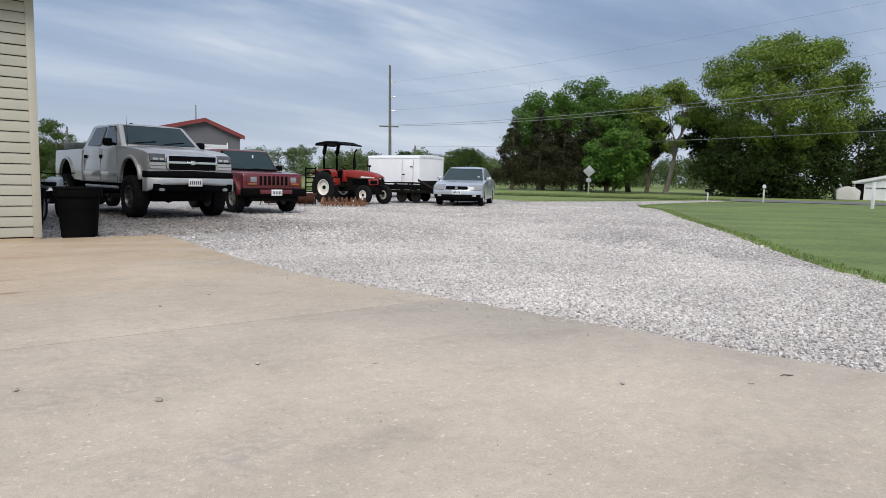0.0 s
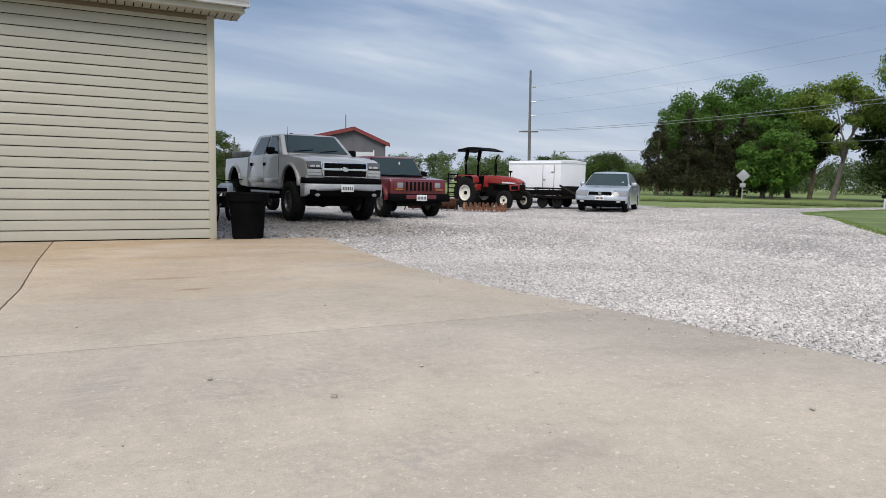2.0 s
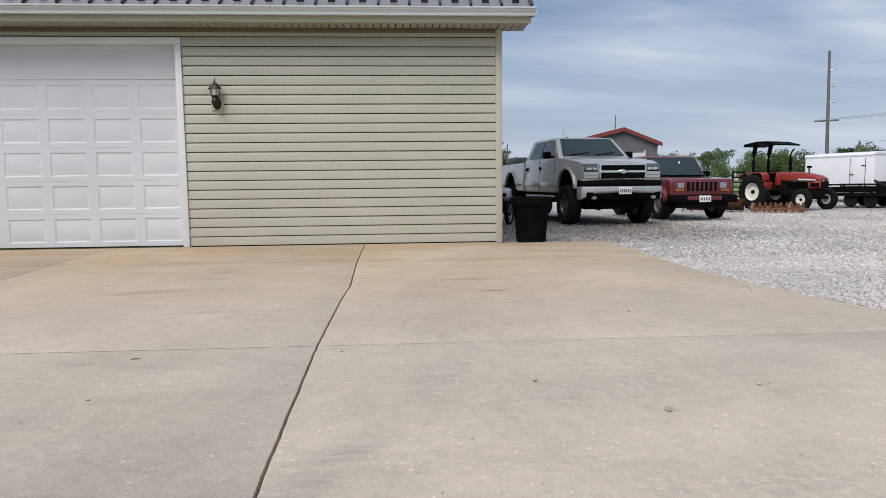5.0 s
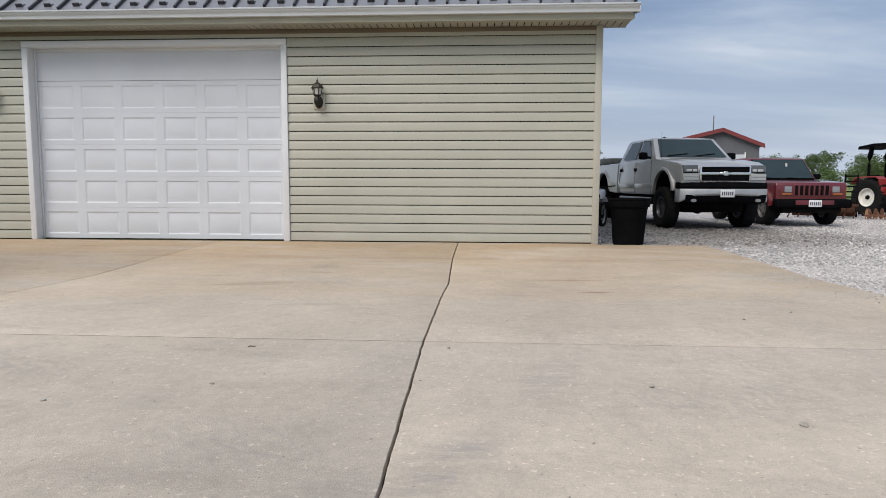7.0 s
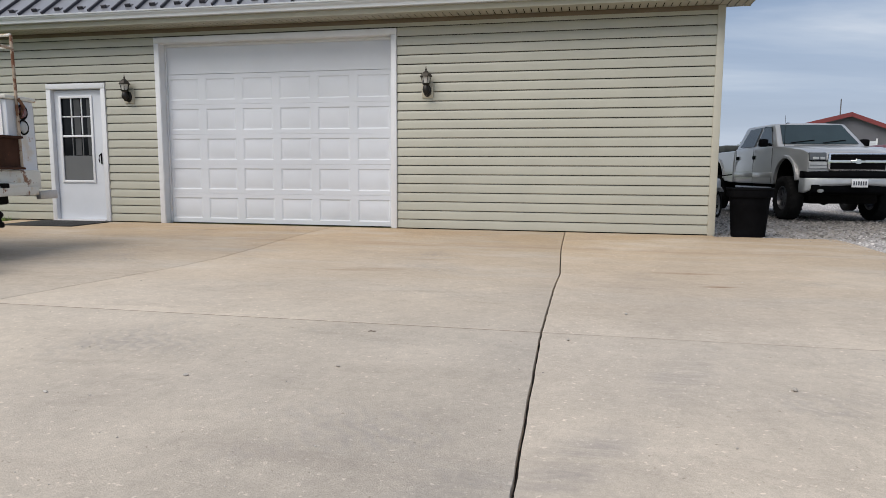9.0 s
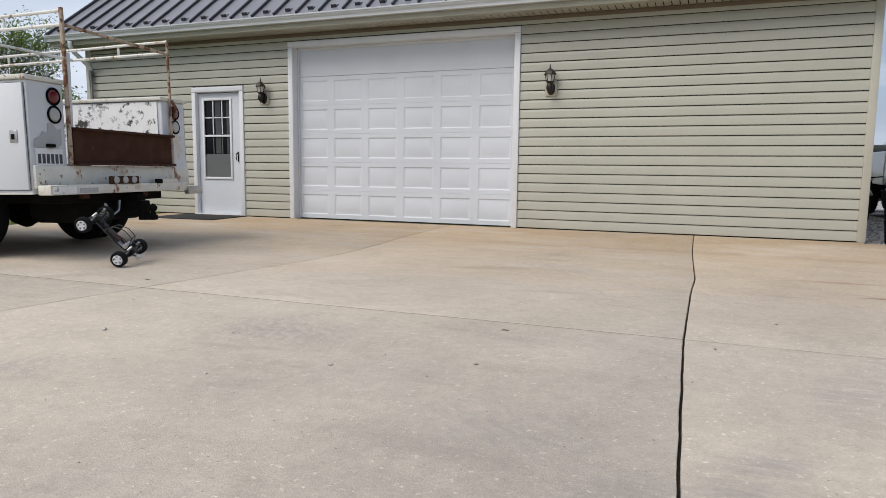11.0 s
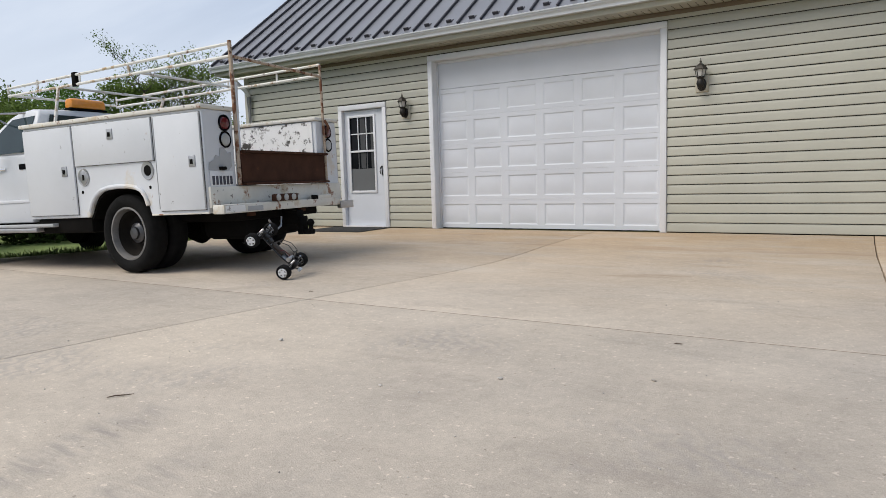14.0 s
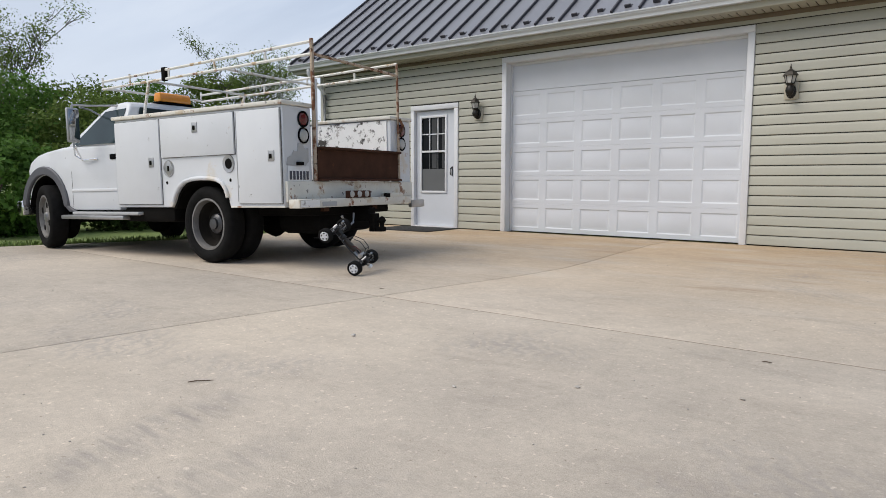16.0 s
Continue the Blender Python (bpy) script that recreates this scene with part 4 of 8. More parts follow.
def build_entry_door():
    door = tagged(new("door_2"), "white half-glazed entry door, shut, in a white frame", "door", kind="structure")
    y = 0.03
    x0, x1 = ED0 + 0.005, ED1 - 0.005
    wx0, wx1, wz0, wz1 = -10.035, -9.465, 0.65, 1.99
    for n, b in (("stile", (x0, wx0, y, y + 0.045, 0.03, EDH - 0.01)), ("stile", (wx1, x1, y, y + 0.045, 0.03, EDH - 0.01)), ("bottom_rail", (wx0, wx1, y, y + 0.045, 0.03, wz0)), ("top_rail", (wx0, wx1, y, y + 0.045, wz1, EDH - 0.01))):
        part(n, box(*b), WHITE_DOOR, door)
    for n, b in (("window_frame", (wx0 - 0.025, wx0 + 0.015, y - 0.02, y, wz0 - 0.025, wz1 + 0.025)), ("window_frame", (wx1 - 0.015, wx1 + 0.025, y - 0.02, y, wz0 - 0.025, wz1 + 0.025)), ("window_frame", (wx0 + 0.015, wx1 - 0.015, y - 0.02, y, wz0 - 0.025, wz0 + 0.015)), ("window_frame", (wx0 + 0.015, wx1 - 0.015, y - 0.02, y, wz1 - 0.015, wz1 + 0.025)), ("meeting_rail", (wx0 + 0.015, wx1 - 0.015, y - 0.018, y + 0.01, 1.355, 1.39))):
        part(n, box(*b, 0.005), WHITE_TRIM, door)
    part("pane", box(wx0, wx1, y + 0.012, y + 0.018, wz0, 1.37), PANE, door)
    part("pane", box(wx0, wx1, y + 0.012, y + 0.018, 1.39, wz1), PANE, door)
    w = (wx1 - wx0) / 3
    for i in (1, 2):
        part("glazing_bar", box(wx0 + i * w - 0.009, wx0 + i * w + 0.009, y + 0.001, y + 0.011, 1.40, wz1 - 0.015), WHITE_TRIM, door)
        part("glazing_bar", box(wx0 + i * w - 0.007, wx0 + i * w + 0.007, y + 0.001, y + 0.011, 1.06, 1.365), BLIND, door)
    part("glazing_bar", box(wx0 + 0.015, wx1 - 0.015, y + 0.001, y + 0.0105, 1.675, 1.693), WHITE_TRIM, door)
    for xa, xb in ((wx0 + 0.235, wx0 + 0.345), (wx1 - 0.10, wx1 - 0.03)):
        folds = bmesh.new()
        n = 12
        row = [(xa + (xb - xa) * k / n, y + 0.0095 + 0.0015 * math.sin(k * 2.2)) for k in range(n + 1)]
        lo = [folds.verts.new((px, py, 1.07)) for px, py in row]
        hi = [folds.verts.new((px, py, wz1 - 0.02)) for px, py in row]
        for k in range(n):
            folds.faces.new((lo[k], lo[k + 1], hi[k + 1], hi[k]))
        part("curtain", folds, CURTAIN, door, "dim grey curtain behind the glass")
    part("blind", box(wx0 + 0.015, wx1 - 0.015, y + 0.002, y + 0.0105, wz0 + 0.015, 1.06), BLIND, door, "grey lower insect screen")
    handle = part("door_handle", box(-9.335, -9.312, y - 0.012, y, 0.93, 1.10, 0.005), BLACK_PLASTIC, door, "black lever handle")
    part("grip", tube([(-9.324, y - 0.012, 1.08), (-9.324, y - 0.05, 1.06), (-9.33, y - 0.055, 1.0), (-9.324, y - 0.045, 0.95)], 0.009, 6), BLACK_PLASTIC, handle)
    for n, b in (("jamb", (ED0 - 0.018, ED0, -0.02, 0.17, 0.0, EDH)), ("jamb", (ED1, ED1 + 0.018, -0.02, 0.17, 0.0, EDH)), ("head_jamb", (ED0, ED1, -0.02, 0.17, EDH, EDH + 0.018)), ("sill", (ED0, ED1, -0.05, 0.17, 0.0, 0.028))):
        part(n, box(*b), WHITE_TRIM, door)
    for n, b in (("side_trim", (ED0 - 0.085, ED0 - 0.003, -0.042, -0.002, 0.0, EDH + 0.003)), ("side_trim", (ED1 + 0.003, ED1 + 0.085, -0.042, -0.002, 0.0, EDH + 0.003)), ("head_trim", (ED0 - 0.085, ED1 + 0.085, -0.045, -0.002, EDH + 0.004, EDH + 0.09))):
        part(n, box(*b, 0.008), WHITE_TRIM, door)
    # black sheet in place of a room; its colour is the dimness
    tagged(part("door_backing", box(ED0, ED1, 0.19, 0.2, 0, EDH), DARK, smooth=0), "black sheet standing for the dim interior behind the entry door", "interior", kind="structure")


build_entry_door()

# ---- vehicles ----
ROT_Y = Matrix.Rotation(radians(90), 4, "X")
SILVER = mat("silver_paint", (0.445, 0.44, 0.44), 0.33, 0.45, 0.05, 1.2, coat=0.6, space="object")
RED_PAINT = mat("red_paint", (0.125, 0.012, 0.018), 0.35, 0.1, 0.12, 1.5, coat=0.7, space="object")
BLUE_SILVER = mat("pale_silver_paint", (0.50, 0.54, 0.60), 0.3, 0.5, 0.04, 1.5, coat=0.7, space="object")
OLD_WHITE = mat("old_white_paint", (0.61, 0.63, 0.66), 0.45, 0, 0.05, 1.6, 0.05, 40, space="object", spots=[((0.60, 0.56, 0.50), 1.6, 0.28), ((0.34, 0.17, 0.08), 6.0, 0.115), ((0.14, 0.13, 0.12), 13.0, 0.115)])
RUSTY_WHITE = mat("chipped_white_paint", (0.66, 0.64, 0.58), 0.6, 0, 0.10, 4, 0.2, 60, space="object", spots=[((0.55, 0.47, 0.36), 3, 0.42), ((0.24, 0.11, 0.055), 8, 0.30), ((0.05, 0.045, 0.04), 16, 0.21)])
PEELING = mat("peeling_white_paint", (0.84, 0.84, 0.83), 0.6, 0, 0.06, 3, 0.3, 25, space="object", spots=[((0.40, 0.38, 0.36), 10, 0.28), ((0.05, 0.045, 0.04), 7.5, 0.40)])
BROWN_RUST = mat("brown_rusted_steel", (0.058, 0.026, 0.016), 0.8, 0, 0.3, 5, 0.2, 60, space="object", spots=((0.14, 0.055, 0.025), 8, 0.2), spec=0.15)
FLARE_GREY = mat("grey_flare", (0.085, 0.088, 0.10), 0.6, 0, 0.1, 5, space="object")
RACK_WHITE = mat("rack_white_paint", (0.70, 0.69, 0.65), 0.55, 0, 0.08, 4, 0.2, 60, space="object", spots=[((0.45, 0.33, 0.20), 6, 0.34), ((0.17, 0.075, 0.04), 13, 0.28)])
RACK_RUST = mat("rack_rusty_paint", (0.42, 0.33, 0.25), 0.8, 0, 0.2, 5, 0.3, 60, space="object", spots=[((0.17, 0.07, 0.035), 11, 0.50), ((0.06, 0.035, 0.025), 18, 0.3)])
# silver held dark: a dark reflection is put into its colour
MIRROR = mat("mirror_silver", (0.36, 0.37, 0.38), 0.06, 1.0, 0.03, 6)
GREY_PRIMER = mat("grey_primer", (0.38, 0.39, 0.40), 0.6, 0, 0.05, 8, space="object")
SEAM_BLACK = mat("panel_gap", (0.10, 0.098, 0.094), 0.8, 0, 0.2, 8)


def tyre_mesh(R, w, rim_r, lugs=0, lug_depth=0.012, lug_w=0.4):
    """A tyre round the y axis, with rounded shoulders, sidewall and tread lugs."""
    h = w / 2
    e = min(0.05, (R - rim_r) * 0.38)
    half = [(rim_r, 0.72), (rim_r + e * 0.4, 0.86), ((rim_r + R) / 2, 1.0), (R - e, 0.97), (R - e * 0.36, 0.86), (R - e * 0.08, 0.68)]
    prof = [(r, -h * k) for r, k in half] + [(R, 0)] + [(r, h * k) for r, k in half[::-1]]
    bm = lathe(prof, 40, close=True)
    if lugs:
        for k in range(lugs):
            a = 2 * math.pi * k / lugs
            for s, off in ((-1, 0), (1, 0.5)):
                aa = a + off * 2 * math.pi / lugs
                b = box(R - 0.03, R + lug_depth, -lug_w * math.pi * R / lugs, lug_w * math.pi * R / lugs, 0.04 * w * s if s > 0 else -0.46 * w, 0.46 * w if s > 0 else -0.04 * w, 0.004, 1)
                bmesh.ops.transform(b, matrix=Matrix.Rotation(aa, 4, "Z") @ Matrix.Shear("YZ", 4, (0, 0)), verts=b.verts)
                merge(bm, b)
    bmesh.ops.transform(bm, matrix=ROT_Y, verts=bm.verts)
    return bm


def rim_mesh(rim_r, w, spokes=6, dish=0.03, hub=0.05, style="spoke"):
    """A wheel rim whose outer face looks along +y."""
    h = w / 2
    bm = lathe([(rim_r + 0.006, -h * 0.75), (rim_r + 0.006, h * 0.80), (rim_r - 0.012, h * 0.82), (rim_r - 0.022, h * 0.6), (rim_r - 0.035, 0.0), (rim_r - 0.035, -h * 0.75)], 36, close=True)
    face = h * 0.82 - dish
    if style == "spoke":
        lathe([(0.001, face), (hub * 1.7, face), (hub * 1.7, face - 0.03), (0.001, face - 0.03)], 20, bm=bm)
        for k in range(spokes):
            a = 2 * math.pi * k / spokes
            for d in (-0.16, 0.16):
                b = box(hub, rim_r - 0.012, -0.016, 0.016, face - 0.03, face + 0.004, 0.006, 1)
                bmesh.ops.transform(b, matrix=Matrix.Rotation(a + d * 0.6, 4, "Z"), verts=b.verts)
                merge(bm, b)
    elif style == "disc":
        lathe([(rim_r - 0.02, face - 0.02), (rim_r * 0.78, face - 0.05), (rim_r * 0.55, face - 0.02), (hub * 1.5, face), (0.001, face + 0.004), (0.001, face - 0.06), (rim_r - 0.02, face - 0.06)], 30, bm=bm)
    bmesh.ops.transform(bm, matrix=Matrix.Rotation(radians(-90), 4, "X"), verts=bm.verts)
    return bm


def disc_mesh(rim_r, w):
    """The deep dish of a double wheel, with its hub."""
    h = w / 2
    return lathe([(rim_r - 0.034, h * 0.30), (rim_r * 0.80, -h * 0.15), (rim_r * 0.70, -h * 0.60), (rim_r * 0.10, -h * 0.66), (0.001, -h * 0.66), (0.001, -h * 0.9), (rim_r - 0.036, -h * 0.9)], 30, Matrix.Rotation(radians(-90), 4, "X"), close=True)


def add_wheel(parent, m, tyre, rim, rim_mat, first=None, label=""):
    """A wheel: the tyre with the rim under it. first: an earlier wheel whose meshes it shares."""
    if first is None:
        w = part("wheel", tyre, RUBBER, parent, label, 35)
        part("rim", rim, rim_mat, w, "", 35)
    else:
        w = share("wheel", first, parent, m)
        for c in first.children:
            share(c.name.split(".")[0], c, w, Matrix.Identity(4))
    w.matrix_basis = m
    return w


def four_wheels(parent, xs, half, R, w, rim_r, rim_mat, lugs=0, style="spoke", spokes=6, dish=0.03, zs=None, lug_depth=0.012):
    first = None
    for i, x in enumerate(xs):
        for s in (1, -1):
            m = Matrix.Translation((x, s * half, R if zs is None else zs[i])) @ (Matrix.Identity(4) if s > 0 else Matrix.Rotation(radians(180), 4, "Z"))
            if first is None:
                first = add_wheel(parent, m, tyre_mesh(R, w, rim_r, lugs, lug_depth), rim_mesh(rim_r, w, spokes, dish, style=style), rim_mat)
            else:
                add_wheel(parent, m, None, None, rim_mat, first)
    return first


def plate_bars(parent, m, w=0.305, h=0.152, text_bars=6):
    """A number plate with its characters as plain bars."""
    p = part("number_plate", box(-0.004, 0.004, -w / 2, w / 2, -h / 2, h / 2, 0.003), PLATE, parent, "white number plate with dark characters")
    p.matrix_basis = m
    bm = bmesh.new()
    for i in range(text_bars):
        y = -w * 0.36 + i * w * 0.72 / (text_bars - 1)
        box(0.0042, 0.0055, y - w * 0.045, y + w * 0.045, -h * 0.26, h * 0.22, bm=bm)
    part("characters", bm, INK, p, smooth=0)
    return p


def side_glass(pts, y, lean, thick=0.006, bm=None):
    """A window pane on (x, z) points, leaning inwards above its lowest point; y is the outer face there."""
    own = bmesh.new()
    z0 = min(z for _, z in pts)
    s = 1 if y > 0 else -1
    a = [own.verts.new((x, y - s * lean * (z - z0), z)) for x, z in pts]
    b = [own.verts.new((x, y - s * lean * (z - z0) - s * thick, z)) for x, z in pts]
    own.faces.new(a)
    own.faces.new(b[::-1])
    for i in range(len(pts)):
        own.faces.new((a[i], a[(i + 1) % len(pts)], b[(i + 1) % len(pts)], b[i]))
    bmesh.ops.recalc_face_normals(own, faces=own.faces)
    return merge(bm, own)


def pickup_truck():
    truck = empty("pickup_truck", pose(3.08, 5.05, -0.085, 0, 0, -81.7) @ Matrix.Diagonal((0.95, 0.95, 0.995, 1)), "lifted silver crew-cab pickup truck with mud tyres on gravel", "pickup truck")
    hw = 0.955

    def belly(x, y, z):
        # tumblehome of the sides and the narrowing nose
        k = 1.0
        if z > 1.2:
            k -= 0.10 * (z - 1.2)
        if x > 0.3:
            k -= 0.05 * (x - 0.3) / 0.6
        s = 0.012 * math.cos((z - 0.95) * 5)
        return Vector((x, y * k + math.copysign(s, y) * (abs(y) > 0.5), z))

    low = [(0.86, 0.92), (0.86, 1.22), (0.82, 1.31), (0.6, 1.37), (0.0, 1.435), (-0.55, 1.475), (-0.75, 1.485), (-2.93, 1.47), (-2.93, 0.69), (-0.62, 0.69)] + arc(0.0, 0.71, 0.50, 178, 8, 14) + [(0.62, 0.80)]
    body = part("body", outline(low, -hw, hw, 0.03, 2, (("z", (0.8, 0.95, 1.1, 1.25, 1.38)), ("x", (-2.2, -1.5, -0.8, 0.3, 0.6))), belly), SILVER, truck)
    # hood bulge
    part("hood", outline([(0.83, 1.30), (0.6, 1.375), (0.0, 1.445), (-0.5, 1.49), (-0.62, 1.46), (0.8, 1.25)], -0.60, 0.60, 0.02, 2, (("y", (-0.3, 0, 0.3)),), lambda x, y, z: Vector((x, y, z + 0.012 * (1 - (y / 0.6) ** 2)))), SILVER, body)
    bed = [(-2.97, 0.69), (-2.97, 1.44), (-4.98, 1.42), (-5.01, 1.36), (-5.01, 0.72)] + arc(-4.12, 0.70, 0.50, 178, 2, 14)
    part("cargo_bed", outline(bed, -hw, hw, 0.025, 2, (("z", (0.8, 0.95, 1.1, 1.25, 1.38)),), belly), SILVER, truck, "", 14)
    part("bed_liner", box(-4.94, -3.05, -0.82, 0.82, 1.43, 1.446), DARK, truck)

    def cab_warp(x, y, z):
        k = 1 - 0.38 * max(0, z - 1.46)
        return Vector((x, y * k, z + (0.02 * (1 - (y / 0.9) ** 2) if z > 1.9 else 0)))

    cab = [(-0.55, 1.46), (-1.16, 1.945), (-1.30, 1.965), (-2.60, 1.965), (-2.74, 1.93), (-2.93, 1.46)]
    part("cab", outline(cab, -0.92, 0.92, 0.03, 2, (("z", (1.6, 1.75, 1.9)), ("y", (-0.5, 0, 0.5))), cab_warp), SILVER, truck)
    # glass
    wind = [(-0.615, 0.79, 1.515), (-0.615, -0.79, 1.515), (-1.135, -0.655, 1.925), (-1.135, 0.655, 1.925)]
    part("windscreen", plate([Vector(p) + Vector((0.012, 0, 0.012)) for p in wind], 0.006), CAR_GLASS, truck)
    part("wiper", tube([(-0.60, -0.62, 1.545), (-0.68, -0.1, 1.60)], 0.009, 5), BLACK_PLASTIC, truck)
    part("wiper", tube([(-0.60, 0.05, 1.545), (-0.68, 0.55, 1.60)], 0.009, 5), BLACK_PLASTIC, truck)
    for s in (1, -1):
        y = s * 0.925
        part("front_window", side_glass([(-0.82, 1.50), (-1.24, 1.895), (-1.62, 1.91), (-1.66, 1.50)], y, 0.355), CAR_GLASS, truck)
        part("rear_window", side_glass([(-1.80, 1.50), (-1.76, 1.91), (-2.42, 1.90), (-2.66, 1.50)], y, 0.355), CAR_GLASS, truck)
        part("window_visor", side_glass([(-1.10, 1.80), (-1.23, 1.905), (-1.64, 1.925), (-1.64, 1.875), (-1.25, 1.86), (-1.15, 1.79)], y + s * 0.004 - s * 0.108, 0.355), BLACK_PLASTIC, truck)
        # doors: gaps, handles, mouldings
        for x in (-0.70, -1.72, -2.80):
            part("door_gap", box(x - 0.006, x + 0.006, s * (hw + 0.008) - 0.004, s * (hw + 0.008) + 0.004, 0.72, 1.44), SEAM_BLACK, truck)
        for x in (-1.70, -2.70):
            part("door_handle", box(x - 0.07, x + 0.07, s * 0.953 - 0.02, s * 0.953 + 0.02, 1.215, 1.29, 0.01), BLACK_PLASTIC, truck, "black door handle")
        part("side_moulding", box(-1.70, -0.66, s * 0.965 - 0.012, s * 0.965 + 0.016, 0.83, 0.93, 0.008), SILVER, truck)
        part("side_moulding", box(-2.90, -1.74, s * 0.965 - 0.012, s * 0.965 + 0.016, 0.83, 0.93, 0.008), SILVER, truck)
        part("rocker_guard", box(-2.85, -0.66, s * 0.90 - 0.03, s * 0.90 + 0.03, 0.52, 0.64, 0.02), DARK, truck)
        part("running_board", tube([(-0.72, s * 0.92, 0.60), (-2.80, s * 0.92, 0.60)], 0.035, 8), STEEL, truck)
        for cx in (0.0, -4.12):
            ring = arc(cx, 0.71, 0.50, 182, -2, 18)
            out = arc(cx, 0.71, 0.565, -2, 182, 18)
            pts = [(x, z) for x, z in ring if z > 0.7] + [(x, z) for x, z in out if z > 0.7]
            part("fender_flare", outline(pts, s * 0.93, s * 0.995, 0.012, 1), SILVER, truck)
            liner = arc(cx, 0.71, 0.498, -2, 182, 18) + arc(cx, 0.71, 0.485, 182, -2, 18)
            part("arch_liner", outline(liner, s * 0.50, s * 0.93), DARK, truck)
        mir = part("door_mirror", box(-0.99, -0.85, s * 1.07 - 0.10, s * 1.07 + 0.09, 1.47, 1.63, 0.04), BLACK_PLASTIC, truck, "black door mirror")
        part("mirror_arm", tube([(-0.88, s * 0.9, 1.50), (-0.9, s * 1.04, 1.54)], 0.03, 6), BLACK_PLASTIC, mir)
        # lights
        upper = part("headlight", outline([(0.70, 1.16), (0.885, 1.16), (0.87, 1.305), (0.66, 1.315)], s * 0.575, s * 0.90, 0.012, 1), LENS_DARK, truck, "clear upper headlight")
        for y0, y1 in ((0.60, 0.70), (0.72, 0.84)):
            part("reflector", outline([(0.84, 1.172), (0.890, 1.172), (0.884, 1.225), (0.84, 1.235)], s * y0, s * y1, 0.008, 1), LENS_CLEAR, upper)
        lower = part("turn_signal", outline([(0.70, 1.0), (0.895, 1.0), (0.888, 1.145), (0.70, 1.145)], s * 0.56, s * 0.91, 0.012, 1), LENS_CLEAR, truck, "clear lower lamp")
        part("lens_rib", box(0.86, 0.897, min(s * 0.58, s * 0.89), max(s * 0.58, s * 0.89), 1.065, 1.075), LENS_DARK, lower)
        part("lamp_divider", box(0.72, 0.893, min(s * 0.565, s * 0.90), max(s * 0.565, s * 0.90), 1.147, 1.158), BLACK_PLASTIC, truck)
        part("marker", outline([(0.64, 1.0), (0.70, 1.0), (0.70, 1.145), (0.64, 1.145)], s * 0.86, s * 0.918, 0.008, 1), LENS_AMBER, truck, "amber side marker")
        part("fog_light", lathe([(0.001, 0.0), (0.055, 0.0), (0.06, -0.03), (0.001, -0.04)], 16, Matrix.Translation((0.985, s * 0.70, 0.60)) @ Matrix.Rotation(radians(90), 4, "Y") @ Matrix.Diagonal((0.6, 1.05, 1, 1))), LENS_HAZY, truck)
    # nose
    part("grille_surround", outline([(-0.50, 0.965), (0.50, 0.965), (0.55, 1.01), (0.565, 1.14), (0.55, 1.295), (-0.55, 1.295), (-0.565, 1.14), (-0.55, 1.01)], 0, 0.05, 0.012, 2), CHROME, truck, "chrome grille frame").matrix_basis = Matrix.Translation((0.912, 0, 0)) @ Matrix.Rotation(radians(90), 4, "Z")
    for z0, z1 in ((0.992, 1.118), (1.163, 1.272)):
        g = part("grille", box(0.907, 0.920, -0.515, 0.515, z0, z1, 0.012), BLACK_PLASTIC, truck)
        for k in range(3):
            z = z0 + (k + 0.5) * (z1 - z0) / 3
            part("grille_bar", box(0.921, 0.925, -0.52, 0.52, z - 0.004, z + 0.004), DARK, g)
    part("badge", outline([(-0.13, -0.022), (-0.045, -0.022), (-0.04, -0.045), (0.05, -0.045), (0.045, -0.022), (0.13, -0.022), (0.12, 0.022), (0.04, 0.022), (0.035, 0.045), (-0.055, 0.045), (-0.05, 0.022), (-0.14, 0.022)], 0, 0.02, 0.004, 1), CHROME, truck, "plain bright badge").matrix_basis = Matrix.Translation((0.913, 0.0, 1.14)) @ Matrix.Rotation(radians(90), 4, "Z") @ Matrix.Translation((0, -0.02, 0))
    top = part("bumper_cover", outline([(0.78, 0.835), (1.0, 0.835), (1.03, 0.87), (1.0, 0.955), (0.80, 0.97)], -0.965, 0.965, 0.02, 2, (("y", (-0.7, 0, 0.7)),), lambda x, y, z: Vector((x - 0.16 * max(0, abs(y) - 0.62) / 0.34, y, z))), BLACK_PLASTIC, truck, "black bumper top")
    part("bumper", outline([(0.80, 0.715), (1.02, 0.715), (1.055, 0.745), (1.045, 0.833), (0.80, 0.833)], -0.965, 0.965, 0.02, 2, (("y", (-0.85, -0.7, 0, 0.7, 0.85)),), lambda x, y, z: Vector((x - 0.18 * max(0, abs(y) - 0.62) / 0.34, y, z - (0.16 * max(0, abs(y) - 0.62) / 0.34 if z < 0.78 else 0)))), SATIN, truck, "chrome front bumper")
    part("valance", outline([(0.70, 0.52), (0.95, 0.56), (1.0, 0.714), (0.75, 0.714)], -0.86, 0.88, 0.02, 2), BLACK_PLASTIC, truck)
    plate_bars(truck, Matrix.Translation((1.065, -0.02, 0.745)))
    # frame, axles, steps
    for s in (1, -1):
        part("frame_rail", box(-5.0, 0.8, s * 0.42 - 0.04, s * 0.42 + 0.04, 0.58, 0.72), DARK, truck)
    for x in (0.0, -4.12):
        a = rod((x, -0.8, 0.42), (x, 0.8, 0.42), 0.05, seg=10)
        merge(a, lathe([(0.001, -0.12), (0.12, -0.08), (0.15, 0), (0.12, 0.08), (0.001, 0.12)], 14, Matrix.Translation((x, -0.15, 0.44)) @ Matrix.Rotation(radians(90), 4, "X")))
        part("axle", a, DARK, truck)
    part("underbody", box(-5.0, 0.75, -0.55, 0.55, 0.70, 0.92), DARK, truck)
